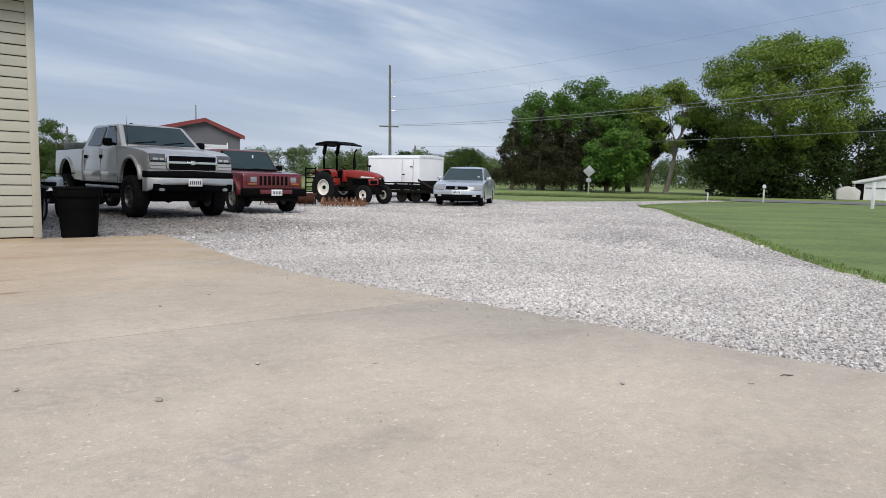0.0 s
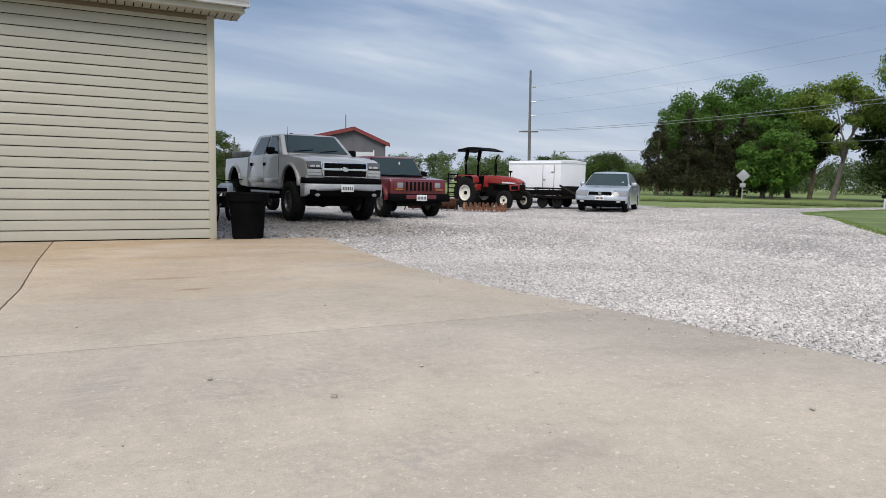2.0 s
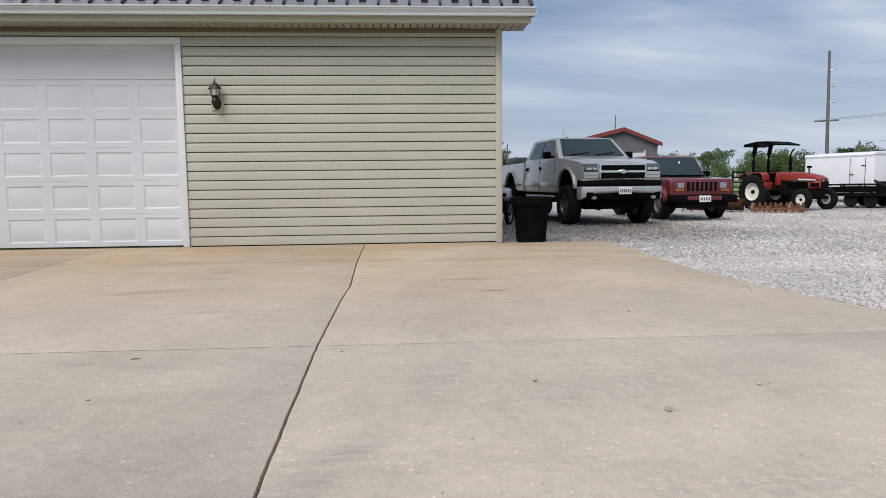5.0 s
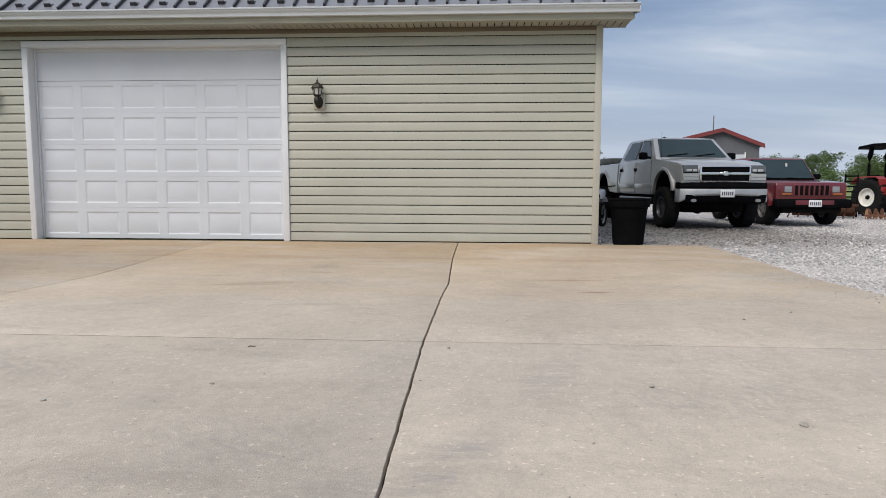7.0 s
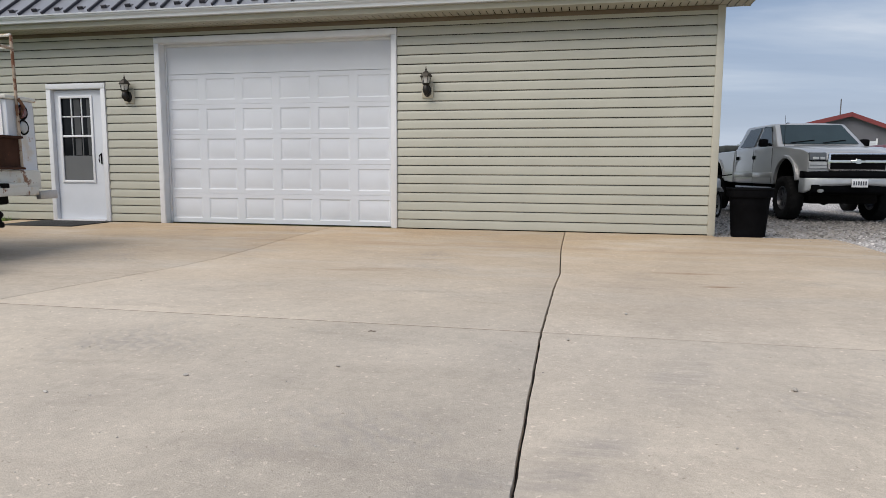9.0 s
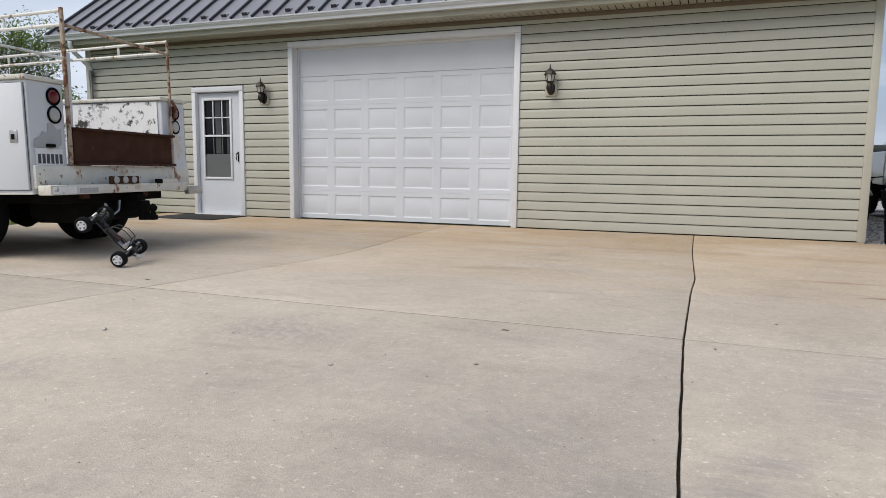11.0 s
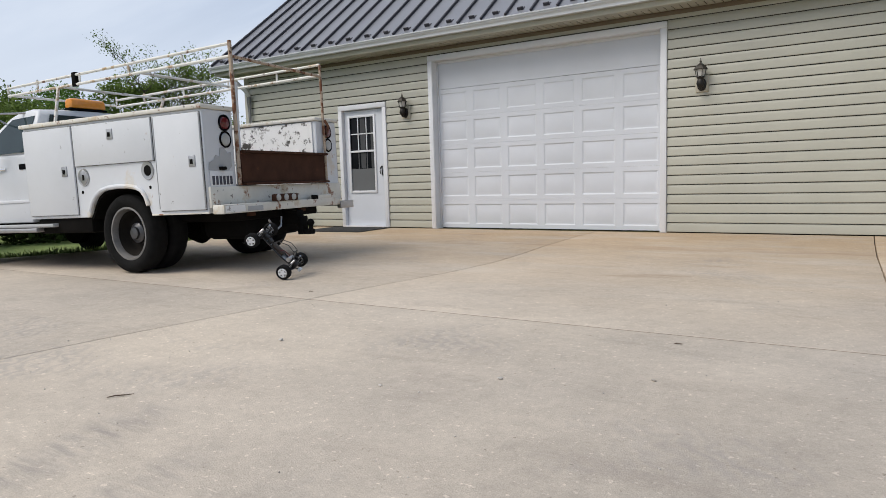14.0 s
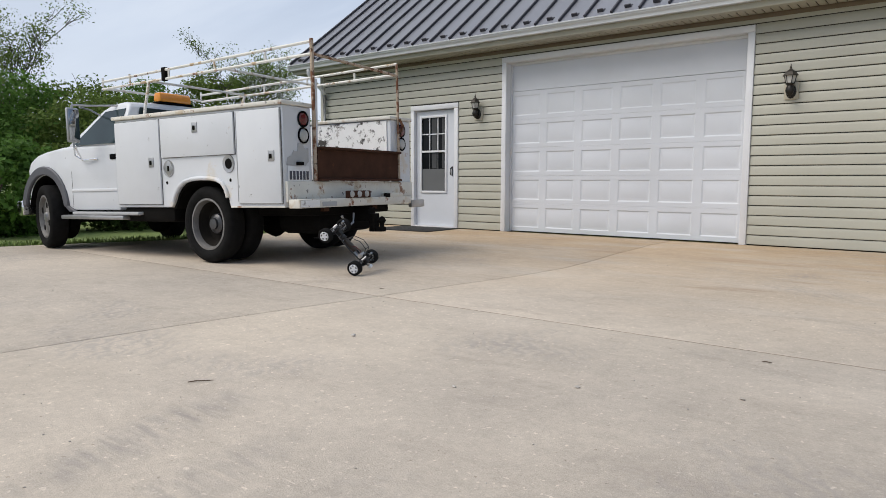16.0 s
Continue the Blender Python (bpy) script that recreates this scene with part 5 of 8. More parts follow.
    # oversized black blocks for running gear; they fill in the shade underneath
    part("crossmember", box(-1.2, 0.45, -0.68, 0.68, 0.34, 0.72, 0.05), DARK, truck)
    part("transfer_case", box(-4.9, -1.3, -0.60, 0.60, 0.46, 0.72, 0.05), DARK, truck)
    part("hitch_receiver", box(-5.2, -4.9, -0.75, 0.75, 0.42, 0.70, 0.03), DARK, truck)
    part("inner_arch", box(-0.55, 0.55, -0.60, 0.60, 0.72, 1.2), DARK, truck)
    part("inner_arch", box(-4.6, -3.5, -0.60, 0.60, 0.72, 1.2), DARK, truck)
    part("roof_marker", lathe([(0.001, 0.03), (0.04, 0.02), (0.05, 0)], 12, Matrix.Translation((-1.45, -0.35, 1.98))), BLACK_PLASTIC, truck)
    part("aerial", rod((-0.35, -0.86, 1.45), (-0.40, -0.86, 2.08), 0.006, 0.003, 5), DARK, truck)
    four_wheels(truck, (0.0, -4.12), 0.88, 0.435, 0.30, 0.225, BLACK_RIM, 30, "spoke", 8, 0.05, lug_depth=-0.004)
    return truck


pickup_truck()


def utility_truck():
    t = empty("utility_truck", Matrix.Translation((-8.224, -4.709, 0.006)) @ Matrix.Rotation(radians(187.9), 4, "Z") @ Matrix.Rotation(radians(1.18), 4, "Y") @ Matrix.Diagonal((0.9164, 0.9738, 1.0076, 1)), "old white service truck with rust, utility body and pipe rack", "utility truck")
    x0, x1, z0, z1 = -1.18, 1.507, 0.555, 1.49
    near, far, inner_near, inner_far = 1.0, 1.185, 0.60, 0.78
    # side boxes with the wheel arch cut out
    ARCH = [(0.545, z0), (0.505, 0.60), (0.455, 0.69), (0.395, 0.755), (0.31, 0.803), (0.19, 0.826), (0.05, 0.834), (-0.10, 0.83), (-0.21, 0.815), (-0.295, 0.78), (-0.345, 0.72), (-0.375, 0.64), (-0.40, z0)]
    side = [(x0, z0), (x0, z1), (x1, z1), (x1, z0)] + ARCH
    for s, hw, inner in ((1, near, inner_near), (-1, far, inner_far)):
        b = part("side_box", outline(side, s * inner, s * hw, 0.008, 1), OLD_WHITE, t)
        part("inner_panel", box(x0 + 0.05, x1 - 0.05, s * inner - s * 0.012, s * inner - s * 0.004, 0.80, z1 - 0.01) if s < 0 else box(x0 + 0.05, x1 - 0.05, inner - 0.012, inner - 0.004, 0.80, z1 - 0.01), PEELING, b, "white inner wall with peeling paint")
        # compartment doors
        for dx0, dx1, dz0, dz1, latch in ((-1.158, -0.552, 0.592, 1.462, (-1.038, 1.031)), (-0.505, 0.665, 1.065, 1.462, (0.082, 1.347)), (0.69, 1.492, 0.588, 1.462, (0.836, 1.024))):
            gap = part("door_gap", box(dx0 - 0.0045, dx1 + 0.0045, s * (hw + 0.001) - 0.002, s * (hw + 0.001) + 0.002, dz0 - 0.0045, dz1 + 0.0045), SEAM_BLACK, b)
            d = part("compartment_door", box(dx0, dx1, s * (hw + 0.011) - 0.011, s * (hw + 0.011) + 0.011, dz0, dz1, 0.007), OLD_WHITE, b)
            lx, lz = latch
            h = part("latch", box(lx - 0.042, lx + 0.042, s * (hw + 0.024) - 0.006, s * (hw + 0.024) + 0.006, lz - 0.05, lz + 0.05, 0.004), STEEL, d, "worn metal paddle latch")
            part("paddle", box(lx - 0.014, lx + 0.022, s * (hw + 0.031) - 0.004, s * (hw + 0.031) + 0.004, lz - 0.026, lz + 0.018, 0.003), DARK, h)
        # fuel and light cups
        diamond = part("diamond_plate", box(-0.062, 0.062, -0.004, 0.004, -0.062, 0.062, 0.003), STEEL, b, "dull diamond-shaped cover plate")
        diamond.matrix_basis = Matrix.Translation((0.565, s * (hw + 0.005), 0.953)) @ Matrix.Rotation(radians(45), 4, "Y") @ Matrix.Diagonal((1, 1, 1, 1))
        part("plate_slot", box(0.550, 0.580, s * (hw + 0.010) - 0.0015, s * (hw + 0.010) + 0.0015, 0.925, 0.98), DARK, diamond).matrix_parent_inverse = diamond.matrix_basis.inverted()
        for cx, cz in ((-0.40, 0.977), (0.565, 0.953)):
            part("filler_cup", lathe([(0.065, 0.004), (0.085, 0.008), (0.088, 0.0), (0.06, -0.002), (0.055, 0.003), (0.001, 0.0035)], 24, Matrix.Translation((cx, s * (hw + 0.001), cz)) @ Matrix.Rotation(radians(-90 * s), 4, "X")), STEEL, b, "dull round filler cup")
            part("cup_hole", lathe([(0.001, 0.0075), (0.05, 0.007), (0.052, 0.0)], 20, Matrix.Translation((cx, s * (hw + 0.001), cz)) @ Matrix.Rotation(radians(-90 * s), 4, "X")), DARK, b)
        # rolled fender lip
        lip = [(x, s * (hw + 0.008), z + 0.012) for x, z in ARCH[1:-1]]
        for hx, hz in ((0.607, 0.808), (-0.416, 0.819)):
            part("drain_hole", lathe([(0.001, 0.003), (0.016, 0.002), (0.018, 0.0)], 12, Matrix.Translation((hx, s * hw, hz)) @ Matrix.Rotation(radians(-90 * s), 4, "X")), DARK, b)
        for hx in (-0.55, -1.16):
            part("hinge", rod((hx, s * (hw + 0.016), 0.61), (hx, s * (hw + 0.016), 1.45), 0.008, seg=6), STEEL, b, "long steel piano hinge")
        part("fender_lip", tube(lip, 0.022, 8), OLD_WHITE, b)
        part("fender_liner", outline(ARCH + [(x * 0.95 + 0.004, z - 0.02) for x, z in ARCH[::-1]], s * 0.35, s * (hw - 0.03)), DARK, b)
        # top lid rail
        part("top_lid", box(x0 - 0.02, x1 + 0.03, min(s * (inner - 0.03), s * (hw + 0.03)), max(s * (inner - 0.03), s * (hw + 0.03)), z1 + 0.002, z1 + 0.04, 0.008), RUSTY_WHITE, b, "rust-edged top lid")
        part("lower_flange", box(x0, -0.41, s * hw - 0.012, s * hw + 0.004, z0 - 0.002, z0 + 0.012, 0.003), RUSTY_WHITE, b)
        # rear lamps
        for z, m_, n in ((1.377, LENS_RED, "tail_lamp"), (1.225, LENS_CLEAR, "reversing_lamp")):
            mm = Matrix.Translation((x0 - 0.001, 0.718 if s > 0 else -1.005, z)) @ Matrix.Rotation(radians(-90), 4, "Y")
            r = part(n, lathe([(0.076, 0.0), (0.076, 0.012), (0.064, 0.014), (0.062, 0.004)], 26, mm), BLACK_PLASTIC, b)
            part("lens", lathe([(0.062, 0.006), (0.05, 0.02), (0.001, 0.026)], 26, mm), m_, r)
    # primer patch and chipped spots by the lamps
    part("primer_patch", outline([(0.655, 0.98), (0.70, 0.942), (0.90, 0.942), (0.965, 0.945), (0.955, 1.01), (0.89, 1.035), (0.865, 1.08), (0.81, 1.07), (0.80, 1.15), (0.755, 1.155), (0.70, 1.10), (0.655, 1.11)], 0, 0.003), GREY_PRIMER, t, "bare grey primer patch").matrix_basis = Matrix.Translation((x0 - 0.0035, 0, 0)) @ Matrix.Rotation(radians(90), 4, "Z")
    part("plate_lamp", box(x0 - 0.05, x0, 0.765, 0.835, 0.945, 0.975, 0.008), DARK, t)
    p = part("number_plate", box(x0 - 0.012, x0 - 0.002, 0.655, 0.955, 0.79, 0.938, 0.003), PLATE, t, "pale number plate with dark characters")
    bm = bmesh.new()
    for i in range(6):
        y = 0.92 - i * 0.047
        box(x0 - 0.0145, x0 - 0.012, y - 0.016, y + 0.016, 0.81, 0.89, bm=bm)
    part("characters", bm, INK, p, smooth=0)
    # bed floor, front wall, tailgate beam
    part("bed_floor", box(x0, x1, -inner_far, inner_near, 0.70, 0.76), BROWN_RUST, t)
    part("bulkhead", box(x1 - 0.04, x1, -inner_far, inner_near, 0.76, z1), OLD_WHITE, t)
    beam = outline([(0.0, 0.80), (0.0, 1.13), (0.07, 1.13), (0.07, 1.11), (0.02, 1.10), (0.02, 0.83), (0.07, 0.82), (0.07, 0.80)], -0.90, 0.535)
    bmesh.ops.transform(beam, matrix=Matrix.Translation((x0 - 0.004, 0, 0)) @ Matrix.Scale(-1, 4, (1, 0, 0)), verts=beam.verts)
    bmesh.ops.recalc_face_normals(beam, faces=beam.faces)
    part("tailgate", beam, BROWN_RUST, t, "brown rusted steel channel tailgate")
    part("rear_sill", box(x0 - 0.03, x0 + 0.05, -far, near - 0.012, 0.60, 0.795, 0.01), RUSTY_WHITE, t)
    part("bed_gear", tube([(0.2, -0.45, 1.0), (0.0, -0.1, 1.12), (-0.3, 0.2, 1.13), (-0.6, 0.35, 1.06)], 0.03, 6), DARK, t)
    # step bumper
    bump = part("step_bumper", box(-1.36, -1.215, -0.94, 0.985, 0.545, 0.628, 0.008), RUSTY_WHITE, t, "rusty white step bumper")
    part("light_bar", box(-1.375, -1.345, -0.124, 0.285, 0.628, 0.70, 0.01), BROWN_RUST, bump)
    for y in (-0.045, 0.08, 0.205):
        part("lamp", lathe([(0.001, 0.014), (0.03, 0.01), (0.036, 0)], 12, Matrix.Translation((-1.376, y, 0.665)) @ Matrix.Rotation(radians(-90), 4, "Y")), LENS_CLEAR, bump)
    part("light_bracket", box(-1.36, -1.24, -0.773, -0.505, 0.622, 0.667, 0.01), RUSTY_WHITE, bump)
    part("connector", box(-1.37, -1.33, -0.497, -0.41, 0.623, 0.668, 0.006), DARK, bump)
    part("reflector", box(-1.37, -1.31, -1.22, -0.945, 0.50, 0.585, 0.01), STEEL, bump, "grey-blue reflector bracket")
    part("chipped_paint", box(-1.3635, -1.36, 0.70, 0.965, 0.555, 0.615), PEELING, bump)
    part("bumper_decal", box(-1.3635, -1.36, 0.44, 0.66, 0.555, 0.60), GREY_PRIMER, bump)
    # hitch
    hitch = part("tow_hitch", box(-1.36, -0.9, -0.22, -0.10, 0.38, 0.52, 0.01), DARK, t, "black tow hitch")
    part("drop_bar", box(-1.42, -1.34, -0.21, -0.11, 0.27, 0.46, 0.01), DARK, hitch)
    part("shank", box(-1.52, -1.38, -0.20, -0.12, 0.27, 0.32, 0.008), DARK, hitch)
    part("ball", lathe([(0.03, 0), (0.022, 0.03), (0.045, 0.06), (0.045, 0.075), (0.02, 0.105), (0.001, 0.11)], 14, Matrix.Translation((-1.49, -0.16, 0.32))), DARK, hitch)
    part("chain", tube([(-1.30, 0.1, 0.47), (-1.33, 0.15, 0.38), (-1.32, 0.22, 0.34), (-1.28, 0.28, 0.45)], 0.012, 5), STEEL, hitch)
    # frame, tank, axle
    for s in (1, -1):
        part("frame_rail", box(-1.2, 3.62, s * 0.42 - 0.04, s * 0.42 + 0.04, 0.50, 0.66), BROWN_RUST, t)
        part("mud_bracket", box(0.55, 1.45, s * 0.85 - 0.12, s * 0.85 + 0.12, 0.40, 0.56, 0.03), DARK, t)
    part("underbody", box(-1.15, 1.4, -0.75, 0.6, 0.46, 0.70, 0.02), DARK, t)
    ax = rod((0, -0.95, 0.385), (0, 0.8, 0.385), 0.06, seg=10)
    merge(ax, lathe([(0.001, -0.16), (0.14, -0.12), (0.19, 0), (0.14, 0.12), (0.001, 0.16)], 16, Matrix.Translation((0, 0, 0.385)) @ Matrix.Rotation(radians(90), 4, "X")))
    part("rear_axle", ax, DARK, t)
    part("front_axle", rod((3.17, -0.8, 0.40), (3.17, 0.8, 0.40), 0.05, seg=10), DARK, t)
    part("fuel_tank", box(-1.12, -0.48, -0.55, 0.45, 0.27, 0.55, 0.09), DARK, t)
    part("muffler", rod((0.7, -0.3, 0.42), (1.6, -0.3, 0.42), 0.1, seg=12), BROWN_RUST, t)
    # wheels: single front, double rear
    tm, rm = tyre_mesh(0.385, 0.22, 0.255), rim_mesh(0.255, 0.22, style="dual")
    first = add_wheel(t, Matrix.Translation((0, 0.885, 0.385)), tm, rm, GREY_RIM, label="worn black tyre on a grey deep-dish rim")
    part("wheel_disc", disc_mesh(0.255, 0.22), DISC_DARK, first)
    part("hub", lathe([(0.105, -0.066), (0.10, -0.02), (0.075, -0.005), (0.06, 0.0), (0.055, 0.022), (0.001, 0.026)], 20, Matrix.Rotation(radians(-90), 4, "X")), BLACK_RIM, first, "dusty dark wheel hub")
    for y, turn in ((-1.06, 180), (0.62, 0), (-0.80, 180)):
        add_wheel(t, Matrix.Translation((0, y, 0.385)) @ Matrix.Rotation(radians(turn), 4, "Z"), None, None, GREY_RIM, first)
    for x, y, z in ((0, 0.56, 0.385), (0, -0.70, 0.385), (3.17, 0.70, 0.40), (3.17, -0.70, 0.40)):
        part("brake_drum", lathe([(0.001, -0.075), (0.245, -0.07), (0.25, 0.0), (0.245, 0.05), (0.001, 0.055)], 22, Matrix.Translation((x, y, z)) @ Matrix.Rotation(radians(90), 4, "X")), DARK, t)
    fm = rim_mesh(0.255, 0.22, style="disc")
    fr = part("wheel", tyre_mesh(0.385, 0.22, 0.255), RUBBER, t)
    part("rim", fm, GREY_RIM, fr)
    fr.matrix_basis = Matrix.Translation((3.17, 0.88, 0.44)) @ Matrix.Rotation(radians(-14), 4, "Z")
    f2 = share("wheel", fr, t, Matrix.Translation((3.17, -0.88, 0.44)) @ Matrix.Rotation(radians(166), 4, "Z"))
    part("hub", lathe([(0.001, 0.09), (0.05, 0.085), (0.06, 0.05), (0.09, 0.03), (0.10, 0)], 18, Matrix.Rotation(radians(-90), 4, "X")), STEEL, fr)
    for k in range(4):
        a = k * math.pi / 2 + 0.5
        part("hand_hole", lathe([(0.001, 0.004), (0.036, 0.003), (0.038, 0.0)], 12, Matrix.Translation((0.155 * math.cos(a), 0.072, 0.155 * math.sin(a))) @ Matrix.Rotation(radians(-90), 4, "X")), DARK, fr)
    for c in fr.children:
        share(c.name.split(".")[0], c, f2, Matrix.Identity(4))
    # cab
    def nose(x, y, z):
        k = 1.0
        if z > 1.0:
            k -= 0.14 * (z - 1.0)
        if x > 3.3:
            k -= 0.09 * (x - 3.3) / 0.36
        return Vector((x, y * k, z))
    low = [(1.54, 0.52), (1.54, 1.25), (2.42, 1.265), (2.75, 1.255), (3.12, 1.215), (3.45, 1.15), (3.60, 1.10), (3.66, 1.02), (3.67, 0.66), (3.60, 0.58)] + arc(3.12, 0.50, 0.44, 12, 172, 14) + [(2.55, 0.52)]
    body = part("cab_body", outline(low, -0.97, 0.97, 0.035, 2, (("z", (0.7, 0.9, 1.0, 1.1, 1.2)), ("x", (2.0, 2.6, 3.0, 3.3, 3.5))), nose), OLD_WHITE, t)
    def top(x, y, z):
        return Vector((x, y * (1 - 0.42 * max(0, z - 1.28)), z + (0.03 * (1 - (y / 0.9) ** 2) if z > 1.65 else 0)))
    cab = [(1.52, 1.24), (1.535, 1.66), (1.57, 1.715), (1.70, 1.735), (1.92, 1.715), (2.06, 1.665), (2.64, 1.25)]
    part("cab_roof", outline(cab, -0.93, 0.93, 0.03, 2, (("z", (1.4, 1.55, 1.68)), ("y", (-0.45, 0, 0.45))), top), OLD_WHITE, t)
    part("rear_window", plate([(1.500, 0.74, 1.40), (1.500, -0.74, 1.40), (1.512, -0.66, 1.672), (1.512, 0.66, 1.672)], -0.012), CAR_GLASS, t)
    part("windscreen", plate([(2.56, 0.80, 1.325), (2.56, -0.80, 1.325), (2.11, -0.70, 1.645), (2.11, 0.70, 1.645)], 0.022), CAR_GLASS, t)
    for s in (1, -1):
        part("side_window", side_glass([(1.60, 1.265), (1.60, 1.655), (1.99, 1.64), (2.49, 1.265)], s * 0.944, 0.39), CAR_GLASS, t)
        part("door_gap", box(2.498, 2.502, s * 0.969 - 0.003, s * 0.969 + 0.003, 0.56, 0.97), FLARE_GREY, t)
        part("door_handle", box(1.57, 1.70, s * 0.955 - 0.015, s * 0.955 + 0.015, 1.085, 1.145, 0.01), BLACK_PLASTIC, t, "black door handle")
        part("side_moulding", box(1.56, 2.50, s * 0.975 - 0.006, s * 0.975 + 0.006, 0.735, 0.765, 0.004), WHITE_TRIM, t)
        ring = [(x, z) for x, z in arc(3.12, 0.50, 0.44, 172, 8, 18)]
        out = [(x, z) for x, z in arc(3.12, 0.50, 0.545, 8, 172, 18)]
        part("fender_flare", outline(ring + out, s * 0.95, s * 0.995, 0.012, 1), FLARE_GREY, t, "faded grey wheel-arch flare")
        part("arch_liner", outline(ring + arc(3.12, 0.50, 0.432, 8, 172, 18), s * 0.55, s * 0.945), DARK, t)
        part("flare_skirt", outline([(2.60, 0.58), (2.67, 0.70), (2.70, 0.58), (2.58, 0.50), (2.42, 0.50)], s * 0.95, s * 0.99, 0.01, 1), FLARE_GREY, t)
        part("running_board", box(1.36, 2.64, s * 0.98 - 0.10, s * 0.98 + 0.08, 0.42, 0.465, 0.012), STEEL, t, "pale metal running board")
        part("step_trim", box(1.10, 2.42, s * 0.99 - 0.03, s * 0.99 + 0.05, 0.47, 0.505, 0.012), GREY_PRIMER, t)
        # tall mirror on tubes
        mir = part("door_mirror", box(2.04, 2.08, s * 1.17 - 0.075, s * 1.17 + 0.075, 1.275, 1.655, 0.018), STEEL, t, "tall mirror on steel tubes")
        part("mirror_glass", box(2.032, 2.039, s * 1.17 - 0.062, s * 1.17 + 0.062, 1.295, 1.635, 0.003), MIRROR, mir)
        part("mirror_tube", tube([(1.80, s * 0.76, 1.70), (2.0, s * 0.98, 1.69), (2.06, s * 1.17, 1.685)], 0.012, 6), STEEL, mir)
        part("mirror_tube", tube([(2.10, s * 0.80, 1.60), (2.09, s * 0.93, 1.655), (2.06, s * 1.08, 1.67)], 0.010, 6), STEEL, mir)
        part("mirror_tube", tube([(2.06, s * 1.17, 1.22), (2.06, s * 1.17, 1.685)], 0.012, 6), STEEL, mir)
        part("mirror_brace", tube([(1.95, s * 0.965, 1.10), (2.20, s * 1.0, 1.09), (2.08, s * 1.15, 1.24)], 0.012, 6), CHROME, mir)
        part("mirror_brace", tube([(2.22, s * 0.965, 1.09), (2.30, s * 1.03, 1.15), (2.06, s * 1.17, 1.26)], 0.011, 6), CHROME, mir)
    part("front_bumper", outline([(3.63, 0.45), (3.76, 0.45), (3.80, 0.56), (3.78, 0.63), (3.63, 0.64)], -1.0, 1.0, 0.02, 2), CHROME, t, "chrome front bumper")
    part("grille", box(3.655, 3.70, -0.70, 0.70, 0.72, 1.0, 0.015), BLACK_PLASTIC, t)
    part("wheel_well", box(2.7, 3.55, -0.7, 0.7, 0.55, 0.97), DARK, t)
    part("cab_floor", box(1.55, 2.6, -0.85, 0.85, 0.47, 0.60), DARK, t)
    bea = part("light_bar_base", box(1.56, 1.70, -0.12, 0.36, 1.752, 1.772, 0.004), BLACK_PLASTIC, t)
    part("beacon", outline([(1.55, 1.772), (1.71, 1.772), (1.69, 1.885), (1.57, 1.885)], -0.11, 0.35, 0.03, 2), LENS_AMBER, bea, "amber warning light bar")
    # pipe rack
    rack = part("rack_post", rod((x0 - 0.03, 0.585, 0.80), (x0 - 0.03, 0.585, 2.14), 0.020, seg=8), RACK_RUST, t, "rusty pipe rack post")
    part("post_cover", rod((x0 + 0.05, 0.50, 0.80), (x0 + 0.05, 0.475, 1.78), 0.030, seg=8), OLD_WHITE, t)
    part("rack_post", rod((x0 - 0.03, -0.90, 0.80), (x0 - 0.03, -0.90, 2.11), 0.016, seg=8), RACK_RUST, t)
    part("strap", tube([(x0 - 0.05, -0.90, 1.50), (x0 - 0.08, -0.93, 1.43), (x0 - 0.03, -0.96, 1.37), (x0 - 0.04, -0.93, 1.31)], 0.018, 6), RUST, t)
    for s in (1, -1):
        y = 0.585 if s > 0 else -0.90
        for z in (2.115, 1.998):
            part("rack_rail", rod((x0 - 0.03, y, z), (2.36, y, z - 0.085 + (0.03 if z < 2.05 else 0.0)), 0.015, seg=8), RACK_WHITE, t)
        for x in (-0.55, 0.25, 1.05, 1.8, 2.36):
            part("rack_stay", rod((x, y, 1.972), (x, y, 2.075), 0.013, seg=6), RACK_WHITE, t)
        part("rack_leg", rod((1.43, s * 0.68, 1.52), (1.43, y, 1.965), 0.018, seg=8), RACK_WHITE, t)
    for x, z in ((2.36, 1.955), (1.43, 1.965), (0.1, 1.98)):
        part("rack_crossbar", rod((x, -0.90, z), (x, 0.585, z), 0.014, seg=8), RACK_WHITE, t)
    part("rack_crossbar", rod((x0 - 0.03, 0.585, 2.0), (x0 - 0.03, -0.90, 1.985), 0.015, seg=8), RACK_RUST, t)
    part("rack_clamp", box(1.10, 1.17, 0.555, 0.605, 1.94, 2.09, 0.012), DARK, t)
    return t


utility_truck()


